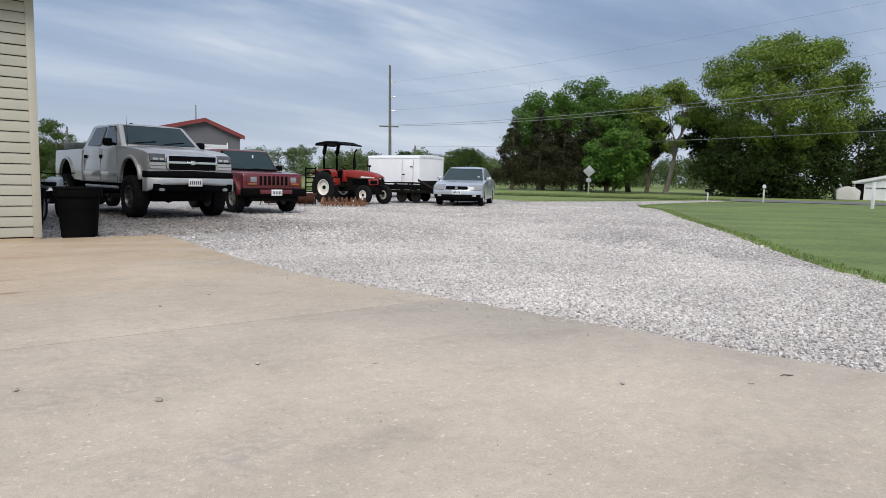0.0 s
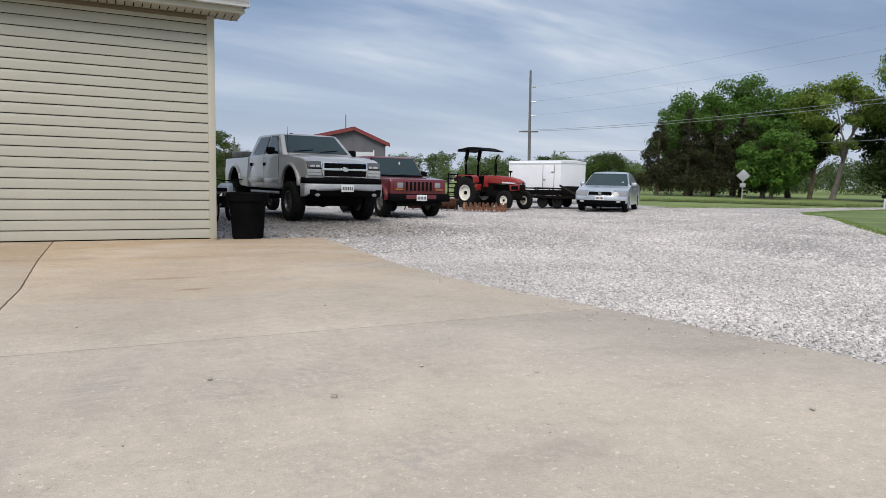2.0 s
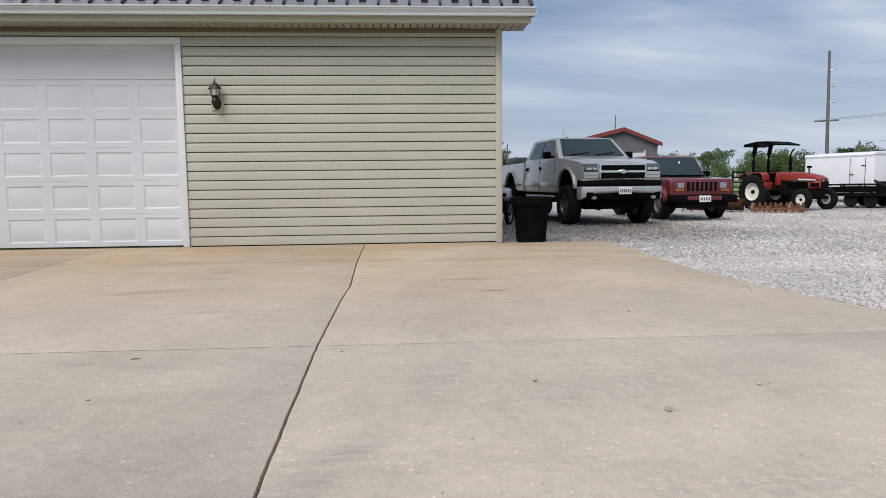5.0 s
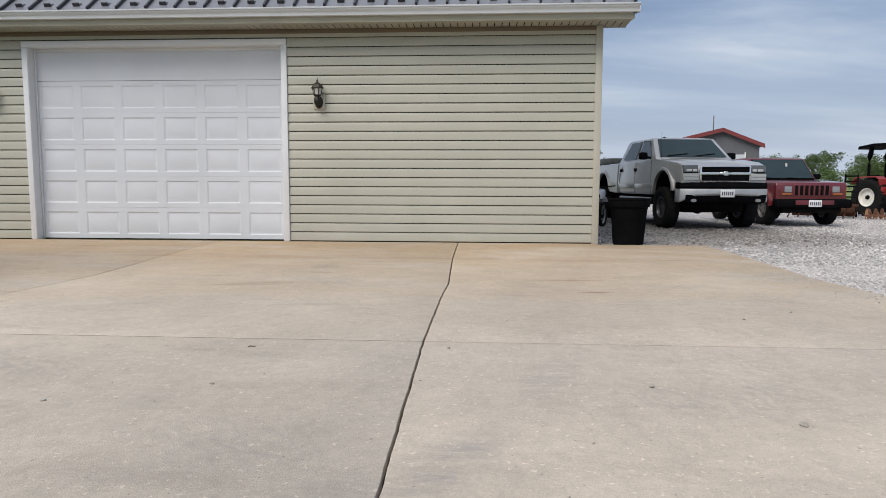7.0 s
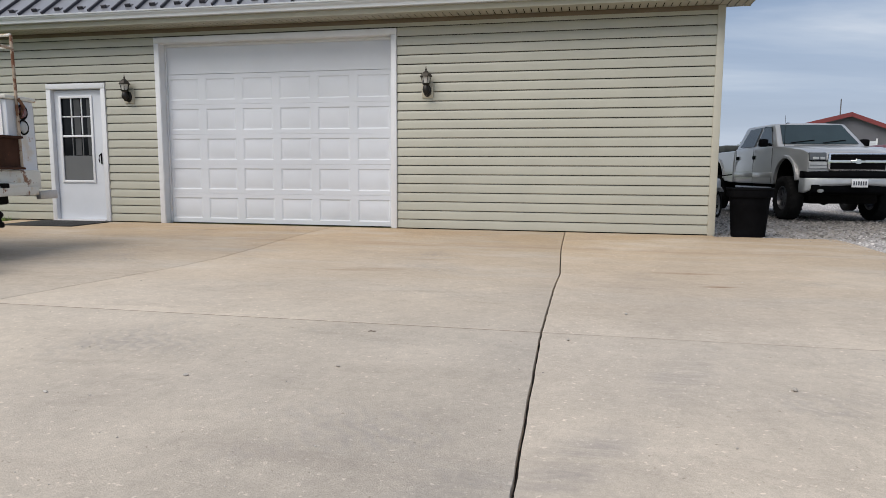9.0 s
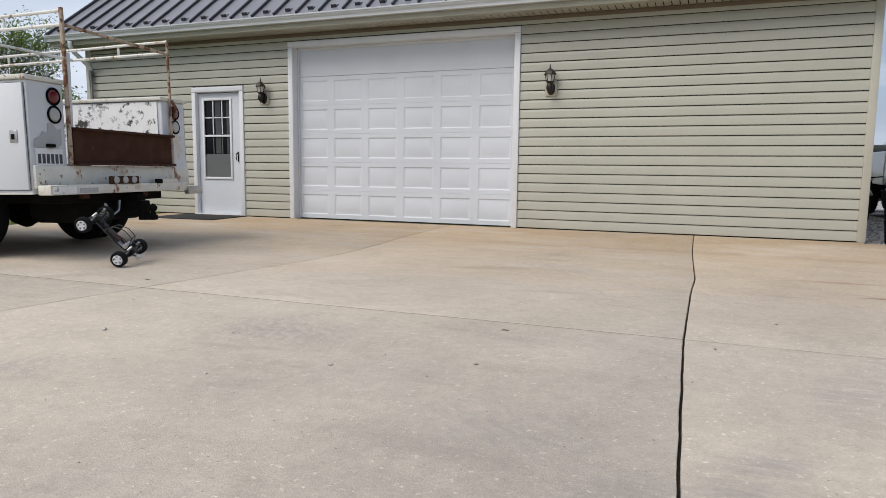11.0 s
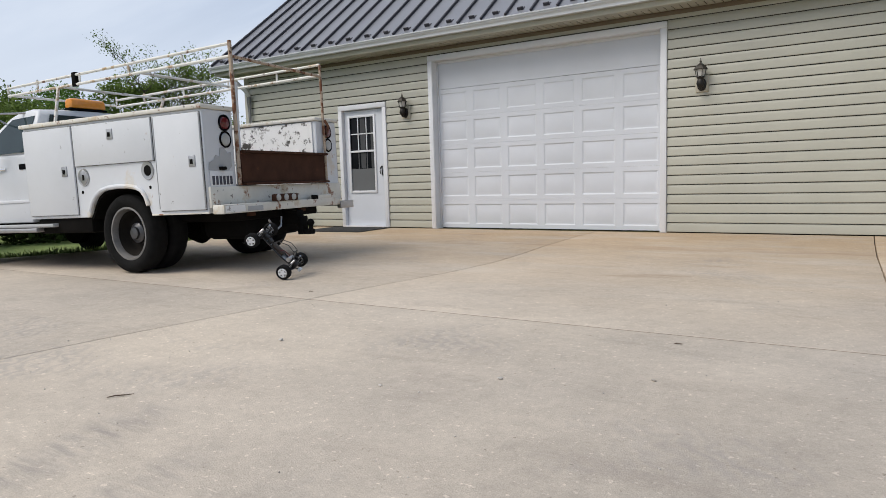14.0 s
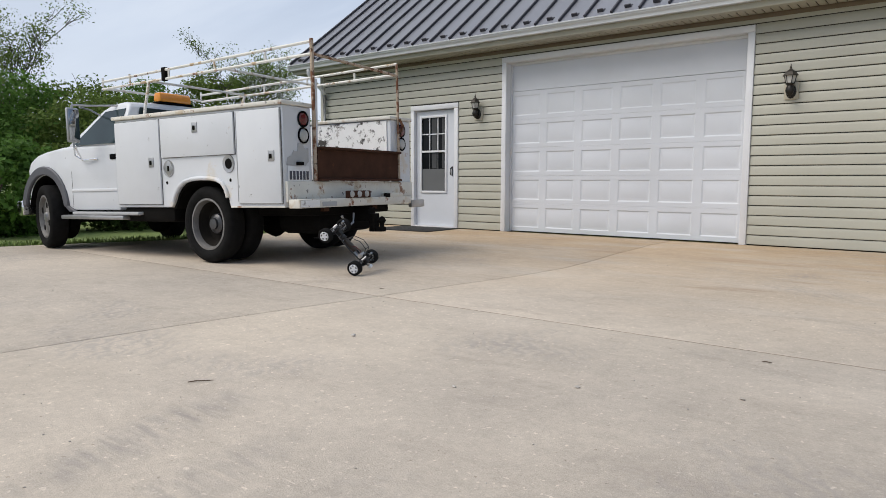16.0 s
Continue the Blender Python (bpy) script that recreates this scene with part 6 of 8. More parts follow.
def red_suv():
    t = empty("suv", pose(5.55, 6.35, -0.085, 0, 0, -85.5) @ Matrix.Diagonal((0.94, 0.94, 0.975, 1)), "boxy dark red off-road SUV parked on gravel", "suv")
    hw = 0.85

    def warp(x, y, z):
        k = 1 - (0.06 * max(0, z - 0.95)) - (0.04 * max(0, x - 0.2))
        return Vector((x, y * k, z))

    low = [(0.66, 0.60), (0.66, 0.92), (0.62, 0.99), (0.0, 1.03), (-0.62, 1.05), (-3.30, 1.02), (-3.34, 0.46)] + [(x, z) for x, z in arc(-2.58, 0.42, 0.42, 176, 4, 12)] + [(x, z) for x, z in arc(0.0, 0.42, 0.42, 176, 4, 12)] + [(0.55, 0.50)]
    body = part("body", outline(low, -hw, hw, 0.025, 2, (("z", (0.6, 0.8, 0.95)), ("x", (-2, -1, 0.3))), warp), RED_PAINT, t)

    def top(x, y, z):
        return Vector((x, y * (1 - 0.22 * max(0, z - 1.03)), z))

    part("cab", outline([(-0.55, 1.03), (-1.02, 1.56), (-1.12, 1.60), (-3.05, 1.60), (-3.28, 1.02)], -0.81, 0.81, 0.03, 2, (("z", (1.2, 1.4)),), top), RED_PAINT, t)
    tilt = Vector((0.012, 0, 0.010))
    part("windscreen_seal", plate([Vector(p) + tilt * 0.6 for p in ((-0.568, 0.765, 1.05), (-0.568, -0.765, 1.05), (-1.01, -0.675, 1.55), (-1.01, 0.675, 1.55))], 0.008), BLACK_PLASTIC, t)
    part("windscreen", plate([Vector(p) + tilt * 2.2 for p in ((-0.59, 0.725, 1.075), (-0.59, -0.725, 1.075), (-0.99, -0.64, 1.53), (-0.99, 0.64, 1.53))], 0.008), CAR_GLASS, t)
    part("wiper", tube([(-0.57, -0.5, 1.10), (-0.62, 0.1, 1.14)], 0.009, 5), BLACK_PLASTIC, t)
    part("wiper", tube([(-0.57, 0.05, 1.10), (-0.62, 0.6, 1.14)], 0.009, 5), BLACK_PLASTIC, t)
    for s in (1, -1):
        part("front_window", side_glass([(-0.80, 1.07), (-1.12, 1.54), (-1.72, 1.54), (-1.72, 1.07)], s * 0.812, 0.20), CAR_GLASS, t)
        part("rear_window", side_glass([(-1.80, 1.07), (-1.80, 1.54), (-2.95, 1.54), (-3.15, 1.07)], s * 0.812, 0.20), CAR_GLASS, t)
        part("headlight_bezel", box(0.655, 0.675, s * 0.60 - 0.15, s * 0.60 + 0.13, 0.70, 0.93, 0.008), RED_PAINT, t)
        part("headlight", box(0.672, 0.69, s * 0.565 - 0.085, s * 0.565 + 0.085, 0.765, 0.90, 0.012), LENS_HAZY, t, "square clear headlight")
        part("turn_signal", box(0.66, 0.69, s * 0.60 - 0.10, s * 0.60 + 0.12, 0.70, 0.75, 0.008), LENS_ORANGE, t, "amber turn signal")
        part("marker", box(0.52, 0.66, s * 0.795 - 0.02, s * 0.795 + 0.03, 0.74, 0.86, 0.01), LENS_ORANGE, t)
        part("door_mirror", box(-0.92, -0.80, s * 0.97 - 0.09, s * 0.97 + 0.09, 1.07, 1.20, 0.03), BLACK_PLASTIC, t)
        for x in (-0.72, -1.76):
            part("door_gap", box(x - 0.006, x + 0.006, s * (hw + 0.002) - 0.004, s * (hw + 0.002) + 0.004, 0.48, 1.0), SEAM_BLACK, t)
        part("side_cladding", box(-2.1, -0.5, s * 0.855 - 0.02, s * 0.855 + 0.02, 0.42, 0.56, 0.012), FLARE_GREY, t)
        for cx in (0.0, -2.58):
            part("fender_flare", outline([(x, z) for x, z in arc(cx, 0.42, 0.42, 176, 4, 14)] + [(x, z) for x, z in arc(cx, 0.42, 0.50, 4, 176, 14)], s * 0.83, s * 0.90, 0.01, 1), RED_PAINT if cx == 0 else FLARE_GREY, t)
    # seven slots in a body-coloured grille
    g = part("grille", box(0.655, 0.672, -0.44, 0.44, 0.68, 0.94, 0.008), RED_PAINT, t)
    for k in range(7):
        y = -0.36 + k * 0.12
        part("grille_slot", box(0.672, 0.678, y - 0.038, y + 0.038, 0.70, 0.92, 0.004), DARK, g)
    part("bumper", outline([(0.60, 0.42), (0.80, 0.42), (0.83, 0.48), (0.81, 0.60), (0.60, 0.63)], -0.88, 0.88, 0.02, 2), BLACK_PLASTIC, t, "black front bumper")
    part("bumper_insert", box(0.815, 0.832, -0.45, 0.45, 0.49, 0.59, 0.005), RED_PAINT, t)
    plate_bars(t, Matrix.Translation((0.845, 0.0, 0.52)))
    part("valance", box(0.45, 0.72, -0.7, 0.7, 0.30, 0.43, 0.03), DARK, t)
    part("underbody", box(-3.2, 0.5, -0.6, 0.6, 0.30, 0.62), DARK, t)
    part("screen_sticker", box(-0.80, -0.785, 0.12, 0.16, 1.38, 1.46), PLATE, t)
    four_wheels(t, (0.0, -2.58), 0.735, 0.375, 0.24, 0.20, GREY_RIM, 28, "spoke", 5, 0.03, lug_depth=-0.003)
    for x in (0, -2.58):
        part("axle", rod((x, -0.7, 0.36), (x, 0.7, 0.36), 0.045, seg=8), DARK, t)
    return t


red_suv()


def sedan():
    t = empty("sedan", pose(13.55, 8.30, -0.05, 0, 0, -138.2) @ Matrix.Diagonal((0.94, 0.95, 0.93, 1)), "pale silver saloon car parked on gravel", "car")
    hw = 0.87

    def warp(x, y, z):
        k = 1 - 0.10 * max(0, z - 0.7) - 0.05 * max(0, -3.0 - x)
        back = 0.26 * (abs(y) / 0.87) ** 3 * max(0, min(1, (x - 0.2) / 0.5))
        return Vector((x - back, y * k + math.copysign(0.02 * math.cos((z - 0.6) * 4), y), z))

    low = [(0.84, 0.30), (0.90, 0.42), (0.90, 0.56), (0.84, 0.66), (0.70, 0.74), (0.2, 0.84), (-0.45, 0.93), (-0.7, 0.96), (-2.9, 1.0), (-3.55, 0.98), (-3.72, 0.90), (-3.76, 0.45), (-3.6, 0.30)] + arc(-2.70, 0.30, 0.355, 176, 4, 12) + [(-2.2, 0.22), (-0.5, 0.22)] + arc(0.0, 0.30, 0.355, 176, 4, 12)
    part("body", outline(low, -hw, hw, 0.04, 3, (("z", (0.45, 0.6, 0.75, 0.88)), ("x", (-3, -2, -1, 0.2, 0.5, 0.7)), ("y", (-0.7, -0.5, -0.25, 0, 0.25, 0.5, 0.7))), warp), BLUE_SILVER, t)

    def top(x, y, z):
        return Vector((x, y * (1 - 0.42 * max(0, z - 0.93)), z + (0.03 * (1 - (y / 0.75) ** 2) if z > 1.35 else 0)))

    part("cab", outline([(-0.45, 0.92), (-1.05, 1.28), (-1.35, 1.405), (-1.9, 1.43), (-2.5, 1.39), (-3.3, 0.97)], -0.80, 0.80, 0.04, 3, (("z", (1.05, 1.2, 1.35)), ("y", (-0.4, 0, 0.4))), top), BLUE_SILVER, t)
    part("windscreen", plate([(-0.46, 0.76, 0.945), (-0.46, -0.76, 0.945), (-1.20, -0.62, 1.375), (-1.20, 0.62, 1.375)], 0.03), CAR_GLASS, t)
    for s in (1, -1):
        part("front_window", side_glass([(-0.72, 0.97), (-1.42, 1.35), (-1.85, 1.37), (-1.85, 0.97)], s * 0.79, 0.40), CAR_GLASS, t)
        part("rear_window", side_glass([(-1.92, 0.97), (-1.92, 1.37), (-2.40, 1.35), (-2.95, 0.99)], s * 0.79, 0.40), CAR_GLASS, t)
        part("headlight", outline([(0.60, 0.57), (0.912, 0.57), (0.86, 0.70), (0.66, 0.765)], s * 0.42, s * 0.86, 0.01, 1, (("y", (s * 0.55, s * 0.65, s * 0.75)),), lambda x, y, z: warp(x, y, z) + Vector((0.008, 0, 0.004))), LENS_HAZY, t, "clear headlight")
        part("door_mirror", box(-0.86, -0.72, s * 0.93 - 0.09, s * 0.93 + 0.09, 0.93, 1.05, 0.035), BLUE_SILVER, t)
        for x in (-0.80, -1.88):
            part("door_gap", box(x - 0.005, x + 0.005, s * 0.882 - 0.004, s * 0.882 + 0.004, 0.35, 0.90), SEAM_BLACK, t)
        for x in (-1.72, -2.75):
            part("door_handle", box(x - 0.08, x + 0.08, s * 0.878 - 0.012, s * 0.878 + 0.014, 0.79, 0.83, 0.008), BLUE_SILVER, t)
        part("fog_light", box(0.74, 0.85, s * 0.62 - 0.07, s * 0.62 + 0.07, 0.34, 0.40, 0.015), LENS_CLEAR, t)
    part("grille", outline([(-0.40, 0.60), (0.40, 0.60), (0.37, 0.71), (-0.37, 0.71)], 0, 0.10, 0.01, 1), BLACK_PLASTIC, t).matrix_basis = Matrix.Translation((0.915, 0, 0)) @ Matrix.Rotation(radians(90), 4, "Z")
    part("badge", lathe([(0.001, 0.012), (0.06, 0.012), (0.065, 0)], 20, Matrix.Translation((0.916, 0, 0.655)) @ Matrix.Rotation(radians(90), 4, "Y")), CHROME, t, "plain bright round badge")
    plate_bars(t, Matrix.Translation((0.93, 0.0, 0.49)))
    part("lower_grille", outline([(0.5, 0.26), (0.89, 0.26), (0.915, 0.41), (0.5, 0.41)], -0.82, 0.82, 0.01, 1, (("y", (-0.7, -0.5, -0.25, 0, 0.25, 0.5, 0.7)),), warp), BLACK_PLASTIC, t)
    part("underbody", box(-3.5, 0.6, -0.65, 0.65, 0.17, 0.4), DARK, t)
    part("screen_sticker", box(-0.66, -0.64, 0.52, 0.60, 1.035, 1.075), PLATE, t)
    four_wheels(t, (0.0, -2.70), 0.76, 0.315, 0.20, 0.20, STEEL, 0, "spoke", 7, 0.02)
    return t


sedan()

TRACTOR_RED = mat("tractor_red", (0.25, 0.020, 0.016), 0.45, 0, 0.12, 3, coat=0.2, space="object")
RIM_WHITE = mat("white_wheel", (0.70, 0.68, 0.62), 0.5, 0, 0.1, 6, space="object", spots=((0.30, 0.24, 0.18), 8, 0.1))


def tractor():
    t = empty("tractor", pose(10.85, 12.3, -0.125, 0, 0, -68) @ Matrix.Diagonal((0.86, 0.86, 0.91, 1)), "red farm tractor with a black roll-bar canopy on gravel", "tractor")
    # rear axle at the origin, front axle at 2.05
    def taper(x, y, z):
        return Vector((x, y * (1 - 0.16 * max(0, x - 1.2)), z + 0.02 * (1 - (y / 0.27) ** 2)))

    part("hood", outline([(0.75, 1.02), (0.78, 1.30), (1.1, 1.31), (1.75, 1.27), (2.2, 1.18), (2.40, 1.08), (2.43, 0.98), (1.9, 0.98)], -0.27, 0.27, 0.05, 3, (("x", (1.1, 1.5, 1.9)), ("y", (-0.15, 0, 0.15))), taper), TRACTOR_RED, t)
    nose = part("nose_panel", outline([(1.95, 0.74), (1.90, 0.978), (2.42, 0.978), (2.40, 0.76)], -0.225, 0.225, 0.02, 2), TRACTOR_RED, t)
    part("side_grille", box(2.02, 2.36, -0.231, 0.231, 0.79, 0.93, 0.004), BLACK_PLASTIC, nose)
    part("side_panel", box(1.05, 1.90, -0.20, 0.20, 0.72, 0.985, 0.02), BLACK_PLASTIC, t)
    part("side_stripe", outline([(1.55, 1.03), (1.56, 1.085), (2.22, 1.055), (2.22, 1.015)], -0.262, 0.262), WHITE_TRIM, t)
    part("grille", box(2.40, 2.44, -0.19, 0.19, 0.76, 1.05, 0.01), DARK, t)
    part("cowl", outline([(0.55, 0.85), (0.60, 1.32), (0.80, 1.30), (0.80, 0.85)], -0.26, 0.26, 0.03, 2), TRACTOR_RED, t)
    part("engine", box(0.5, 2.2, -0.2, 0.2, 0.50, 0.98, 0.03), DARK, t)
    part("transmission", box(-0.35, 0.6, -0.26, 0.26, 0.48, 0.85, 0.04), DARK, t)
    part("platform", box(-0.1, 0.75, -0.55, 0.55, 0.66, 0.70, 0.01), DARK, t)
    for s in (1, -1):
        part("fender", outline([(-0.66, 1.08), (-0.56, 1.27), (-0.42, 1.315), (0.30, 1.335), (0.44, 1.24), (0.47, 1.02), (0.44, 1.02), (0.405, 1.22), (0.28, 1.295), (-0.40, 1.275), (-0.53, 1.235), (-0.63, 1.07)], s * 0.40, s * 0.78, 0.008, 1), TRACTOR_RED, t)
        part("fender_front", box(0.42, 0.62, min(s * 0.42, s * 0.80), max(s * 0.42, s * 0.80), 0.72, 0.98, 0.03), TRACTOR_RED, t)
        part("fender_side", outline(arc(0.0, 0.62, 0.69, 150, 30, 12) + [(0.55, 0.72), (-0.55, 0.72)], s * 0.40, s * 0.425), BLACK_PLASTIC, t)
        part("roll_post", tube([(-0.25, s * 0.42, 0.80), (-0.28, s * 0.42, 1.75), (-0.27, s * 0.42, 2.0), (-0.18, s * 0.42, 2.34)], [0.05, 0.05, 0.085, 0.075], 8), BLACK_PLASTIC, t)
        part("headlamp", box(2.42, 2.455, s * 0.12 - 0.05, s * 0.12 + 0.05, 0.98, 1.04, 0.01), LENS_CLEAR, t)
    part("canopy", outline([(-0.62, 2.26), (-0.58, 2.36), (0.0, 2.44), (0.45, 2.43), (0.95, 2.30), (0.93, 2.26), (0.45, 2.34), (0.0, 2.35), (-0.5, 2.28)], -0.62, 0.62, 0.01, 1), BLACK_PLASTIC, t, "black sheet canopy")
    seat = part("seat", box(-0.32, 0.12, -0.24, 0.24, 0.92, 1.02, 0.04), BLACK_PLASTIC, t)
    part("seat_back", box(-0.40, -0.30, -0.24, 0.24, 1.0, 1.38, 0.04), BLACK_PLASTIC, seat)
    part("steering_wheel", lathe([(0.19, -0.014), (0.205, 0.0), (0.19, 0.014), (0.178, 0.0)], 24, Matrix.Translation((0.42, 0, 1.42)) @ Matrix.Rotation(radians(-25), 4, "Y"), close=True), BLACK_PLASTIC, t)
    part("steering_column", rod((0.62, 0, 1.28), (0.42, 0, 1.42), 0.02, seg=6), BLACK_PLASTIC, t)
    part("exhaust", tube([(1.15, -0.18, 1.28), (1.15, -0.18, 1.95), (1.20, -0.18, 2.05), (1.28, -0.18, 2.12)], 0.03, 8), BLACK_PLASTIC, t)
    part("muffler", rod((1.15, -0.18, 1.40), (1.15, -0.18, 1.80), 0.06, seg=10), BLACK_PLASTIC, t)
    pc = part("air_cleaner", rod((1.75, 0.05, 1.24), (1.75, 0.05, 1.45), 0.025, seg=8), BLACK_PLASTIC, t)
    part("cap", rod((1.75, 0.05, 1.45), (1.75, 0.05, 1.52), 0.085, seg=12), BLACK_PLASTIC, pc)
    part("front_axle", box(1.98, 2.12, -0.66, 0.66, 0.38, 0.48, 0.015), DARK, t)
    part("front_support", box(1.9, 2.35, -0.15, 0.15, 0.44, 0.72, 0.02), DARK, t)
    # wheels
    first = None
    for s in (1, -1):
        m = Matrix.Translation((0, s * 0.66, 0.62)) @ (Matrix.Identity(4) if s > 0 else Matrix.Rotation(radians(180), 4, "Z"))
        if first is None:
            first = add_wheel(t, m, tyre_mesh(0.62, 0.36, 0.31, 22, 0.024, 0.28), rim_mesh(0.31, 0.34, style="disc", hub=0.09, dish=0.08), RIM_WHITE)
            part("hub", lathe([(0.001, 0.12), (0.06, 0.12), (0.08, 0.06), (0.10, 0)], 14, Matrix.Rotation(radians(-90), 4, "X")), DARK, first)
        else:
            add_wheel(t, m, None, None, RIM_WHITE, first)
    first = None
    for s in (1, -1):
        m = Matrix.Translation((2.05, s * 0.70, 0.375)) @ (Matrix.Identity(4) if s > 0 else Matrix.Rotation(radians(180), 4, "Z"))
        if first is None:
            first = add_wheel(t, m, tyre_mesh(0.375, 0.20, 0.175), rim_mesh(0.175, 0.20, style="disc", dish=0.04), RIM_WHITE)
            part("hub", lathe([(0.001, 0.08), (0.04, 0.08), (0.055, 0.03), (0.07, 0)], 12, Matrix.Rotation(radians(-90), 4, "X")), DARK, first)
        else:
            add_wheel(t, m, None, None, RIM_WHITE, first)
    return t


tractor()
TRAILER_WHITE = mat("trailer_white", (0.74, 0.75, 0.78), 0.35, 0, 0.04, 1.5, coat=0.2, space="object")


def cargo_trailer():
    t = empty("cargo_trailer", pose(16.62, 14.14, -0.03, 0, 0, -72) @ Matrix.Diagonal((0.72, 1.0, 0.89, 1)), "white enclosed cargo trailer parked behind the tractor", "trailer")
    # nose at x=0, box runs back to -4
    part("box_body", outline([(0.0, 0.45), (0.0, 1.98), (-4.0, 1.98), (-4.0, 0.45)], -0.95, 0.95, 0.06, 3), TRAILER_WHITE, t)
    roof = [(-0.97, 1.95), (-0.90, 2.05), (0.0, 2.12), (0.90, 2.05), (0.97, 1.95)]
    r = outline([(x, z) for x, z in roof], -4.02, 0.03, 0.01, 1)
    bmesh.ops.transform(r, matrix=Matrix.Rotation(radians(-90), 4, "Z"), verts=r.verts)
    bmesh.ops.transform(r, matrix=Matrix.Scale(-1, 4, (1, 0, 0)) if max(v.co.x for v in r.verts) > 1 else Matrix.Identity(4), verts=r.verts)
    bmesh.ops.recalc_face_normals(r, faces=r.faces)
    part("roof", r, TRAILER_WHITE, t)
    for y in (-0.15, 0.0, 0.15, 0.6, -0.6):
        part("marker_light", box(0.03, 0.045, y - 0.025, y + 0.025, 1.99, 2.015, 0.005), LENS_CLEAR, t)
    for s in (1, -1):
        part("side_trim", box(-3.98, -0.04, s * 0.955 - 0.006, s * 0.955 + 0.008, 1.90, 1.95), GUTTER, t)
        part("lower_trim", box(-3.98, -0.04, s * 0.955 - 0.006, s * 0.955 + 0.008, 0.46, 0.52), GUTTER, t)
        part("fender", outline(arc(-2.6, 0.33, 0.45, 170, 10, 12) + arc(-2.6, 0.33, 0.42, 10, 170, 12), s * 0.96, s * 1.14, 0.005, 1), GUTTER, t)
    part("side_door", box(-1.25, -0.45, -0.964, -0.952, 0.55, 1.82, 0.004), TRAILER_WHITE, t)
    for x in (-1.27, -0.43):
        part("door_gap", box(x - 0.012, x + 0.012, -0.962, -0.95, 0.52, 1.86), SEAM_BLACK, t)
    part("door_bar", box(-0.62, -0.44, -0.985, -0.962, 1.50, 1.54, 0.004), DARK, t)
    part("door_bar", box(-1.24, -1.05, -0.985, -0.962, 1.12, 1.16, 0.004), DARK, t)
    part("tongue", box(0.0, 1.2, -0.05, 0.05, 0.40, 0.50, 0.01), DARK, t)
    part("jack", rod((1.0, 0.08, 0.0), (1.0, 0.08, 0.85), 0.03, seg=8), STEEL, t)
    first = None
    for s in (1, -1):
        m = Matrix.Translation((-2.6, s * 1.05, 0.33)) @ (Matrix.Identity(4) if s > 0 else Matrix.Rotation(radians(180), 4, "Z"))
        if first is None:
            first = add_wheel(t, m, tyre_mesh(0.33, 0.18, 0.20), rim_mesh(0.20, 0.18, style="disc"), STEEL)
        else:
            add_wheel(t, m, None, None, STEEL, first)
    part("axle", rod((-2.6, -1.0, 0.33), (-2.6, 1.0, 0.33), 0.04, seg=8), DARK, t)
    return t


cargo_trailer()
WOOD_GREY = mat("weathered_planks", (0.30, 0.27, 0.24), 0.85, 0, 0.2, 4, 0.3, 40)


def flat_trailer():
    t = empty("flatbed_trailer", pose(13.7, 11.1, -0.06, 0, 0, -52) @ Matrix.Diagonal((0.74, 0.92, 0.88, 1)), "low black flatbed trailer with side rails on gravel", "trailer")
    for s in (1, -1):
        part("side_beam", box(-1.6, 1.4, s * 0.80 - 0.03, s * 0.80 + 0.03, 0.40, 0.52, 0.008), DARK, t)
        part("top_rail", box(-1.6, 1.4, s * 0.80 - 0.025, s * 0.80 + 0.025, 0.78, 0.84, 0.008), DARK, t)
        part("side_board", box(-1.55, 0.3, s * 0.80 - 0.015, s * 0.80 + 0.015, 0.53, 0.74, 0.005), BLACK_PLASTIC, t)
        for x in (-1.55, -0.8, 0.0, 0.7, 1.37):
            part("stake", box(x - 0.025, x + 0.025, s * 0.80 - 0.025, s * 0.80 + 0.025, 0.52, 0.78), DARK, t)
    for k in range(9):
        y = -0.72 + k * 0.18
        part("deck_plank", box(-1.58, 1.38, y - 0.085, y + 0.085, 0.46, 0.50, 0.004), WOOD_GREY, t)
    part("headboard_rail", tube([(1.4, -0.78, 0.55), (1.42, -0.74, 0.98), (1.42, 0.74, 0.98), (1.4, 0.78, 0.55)], 0.03, 8), DARK, t)
    part("ramp", plate([(0.35, -0.86, 1.0), (1.25, -0.86, 0.62), (1.25, -0.90, 0.54), (0.35, -0.90, 0.92)], 0.04), DISC_DARK, t, "dark steel ramp leaning on the rail")
    part("tool_box", box(0.3, 0.9, -0.5, 0.5, 0.50, 0.92, 0.03), DARK, t)
    part("tongue", tube([(1.35, 0.6, 0.44), (2.3, 0.0, 0.42), (1.35, -0.6, 0.44)], 0.04, 6), DARK, t)
    part("jack_stand", rod((2.15, 0, 0.0), (2.15, 0, 0.75), 0.03, seg=8), DARK, t)
    first = None
    for x in (-0.55, 0.2):
        for s in (1, -1):
            m = Matrix.Translation((x, s * 0.68, 0.27)) @ (Matrix.Identity(4) if s > 0 else Matrix.Rotation(radians(180), 4, "Z"))
            if first is None:
                first = add_wheel(t, m, tyre_mesh(0.27, 0.17, 0.16), rim_mesh(0.16, 0.17, style="disc"), DISC_DARK)
            else:
                add_wheel(t, m, None, None, DISC_DARK, first)
        part("axle", rod((x, -0.68, 0.27), (x, 0.68, 0.27), 0.035, seg=8), DARK, t)
    return t


flat_trailer()


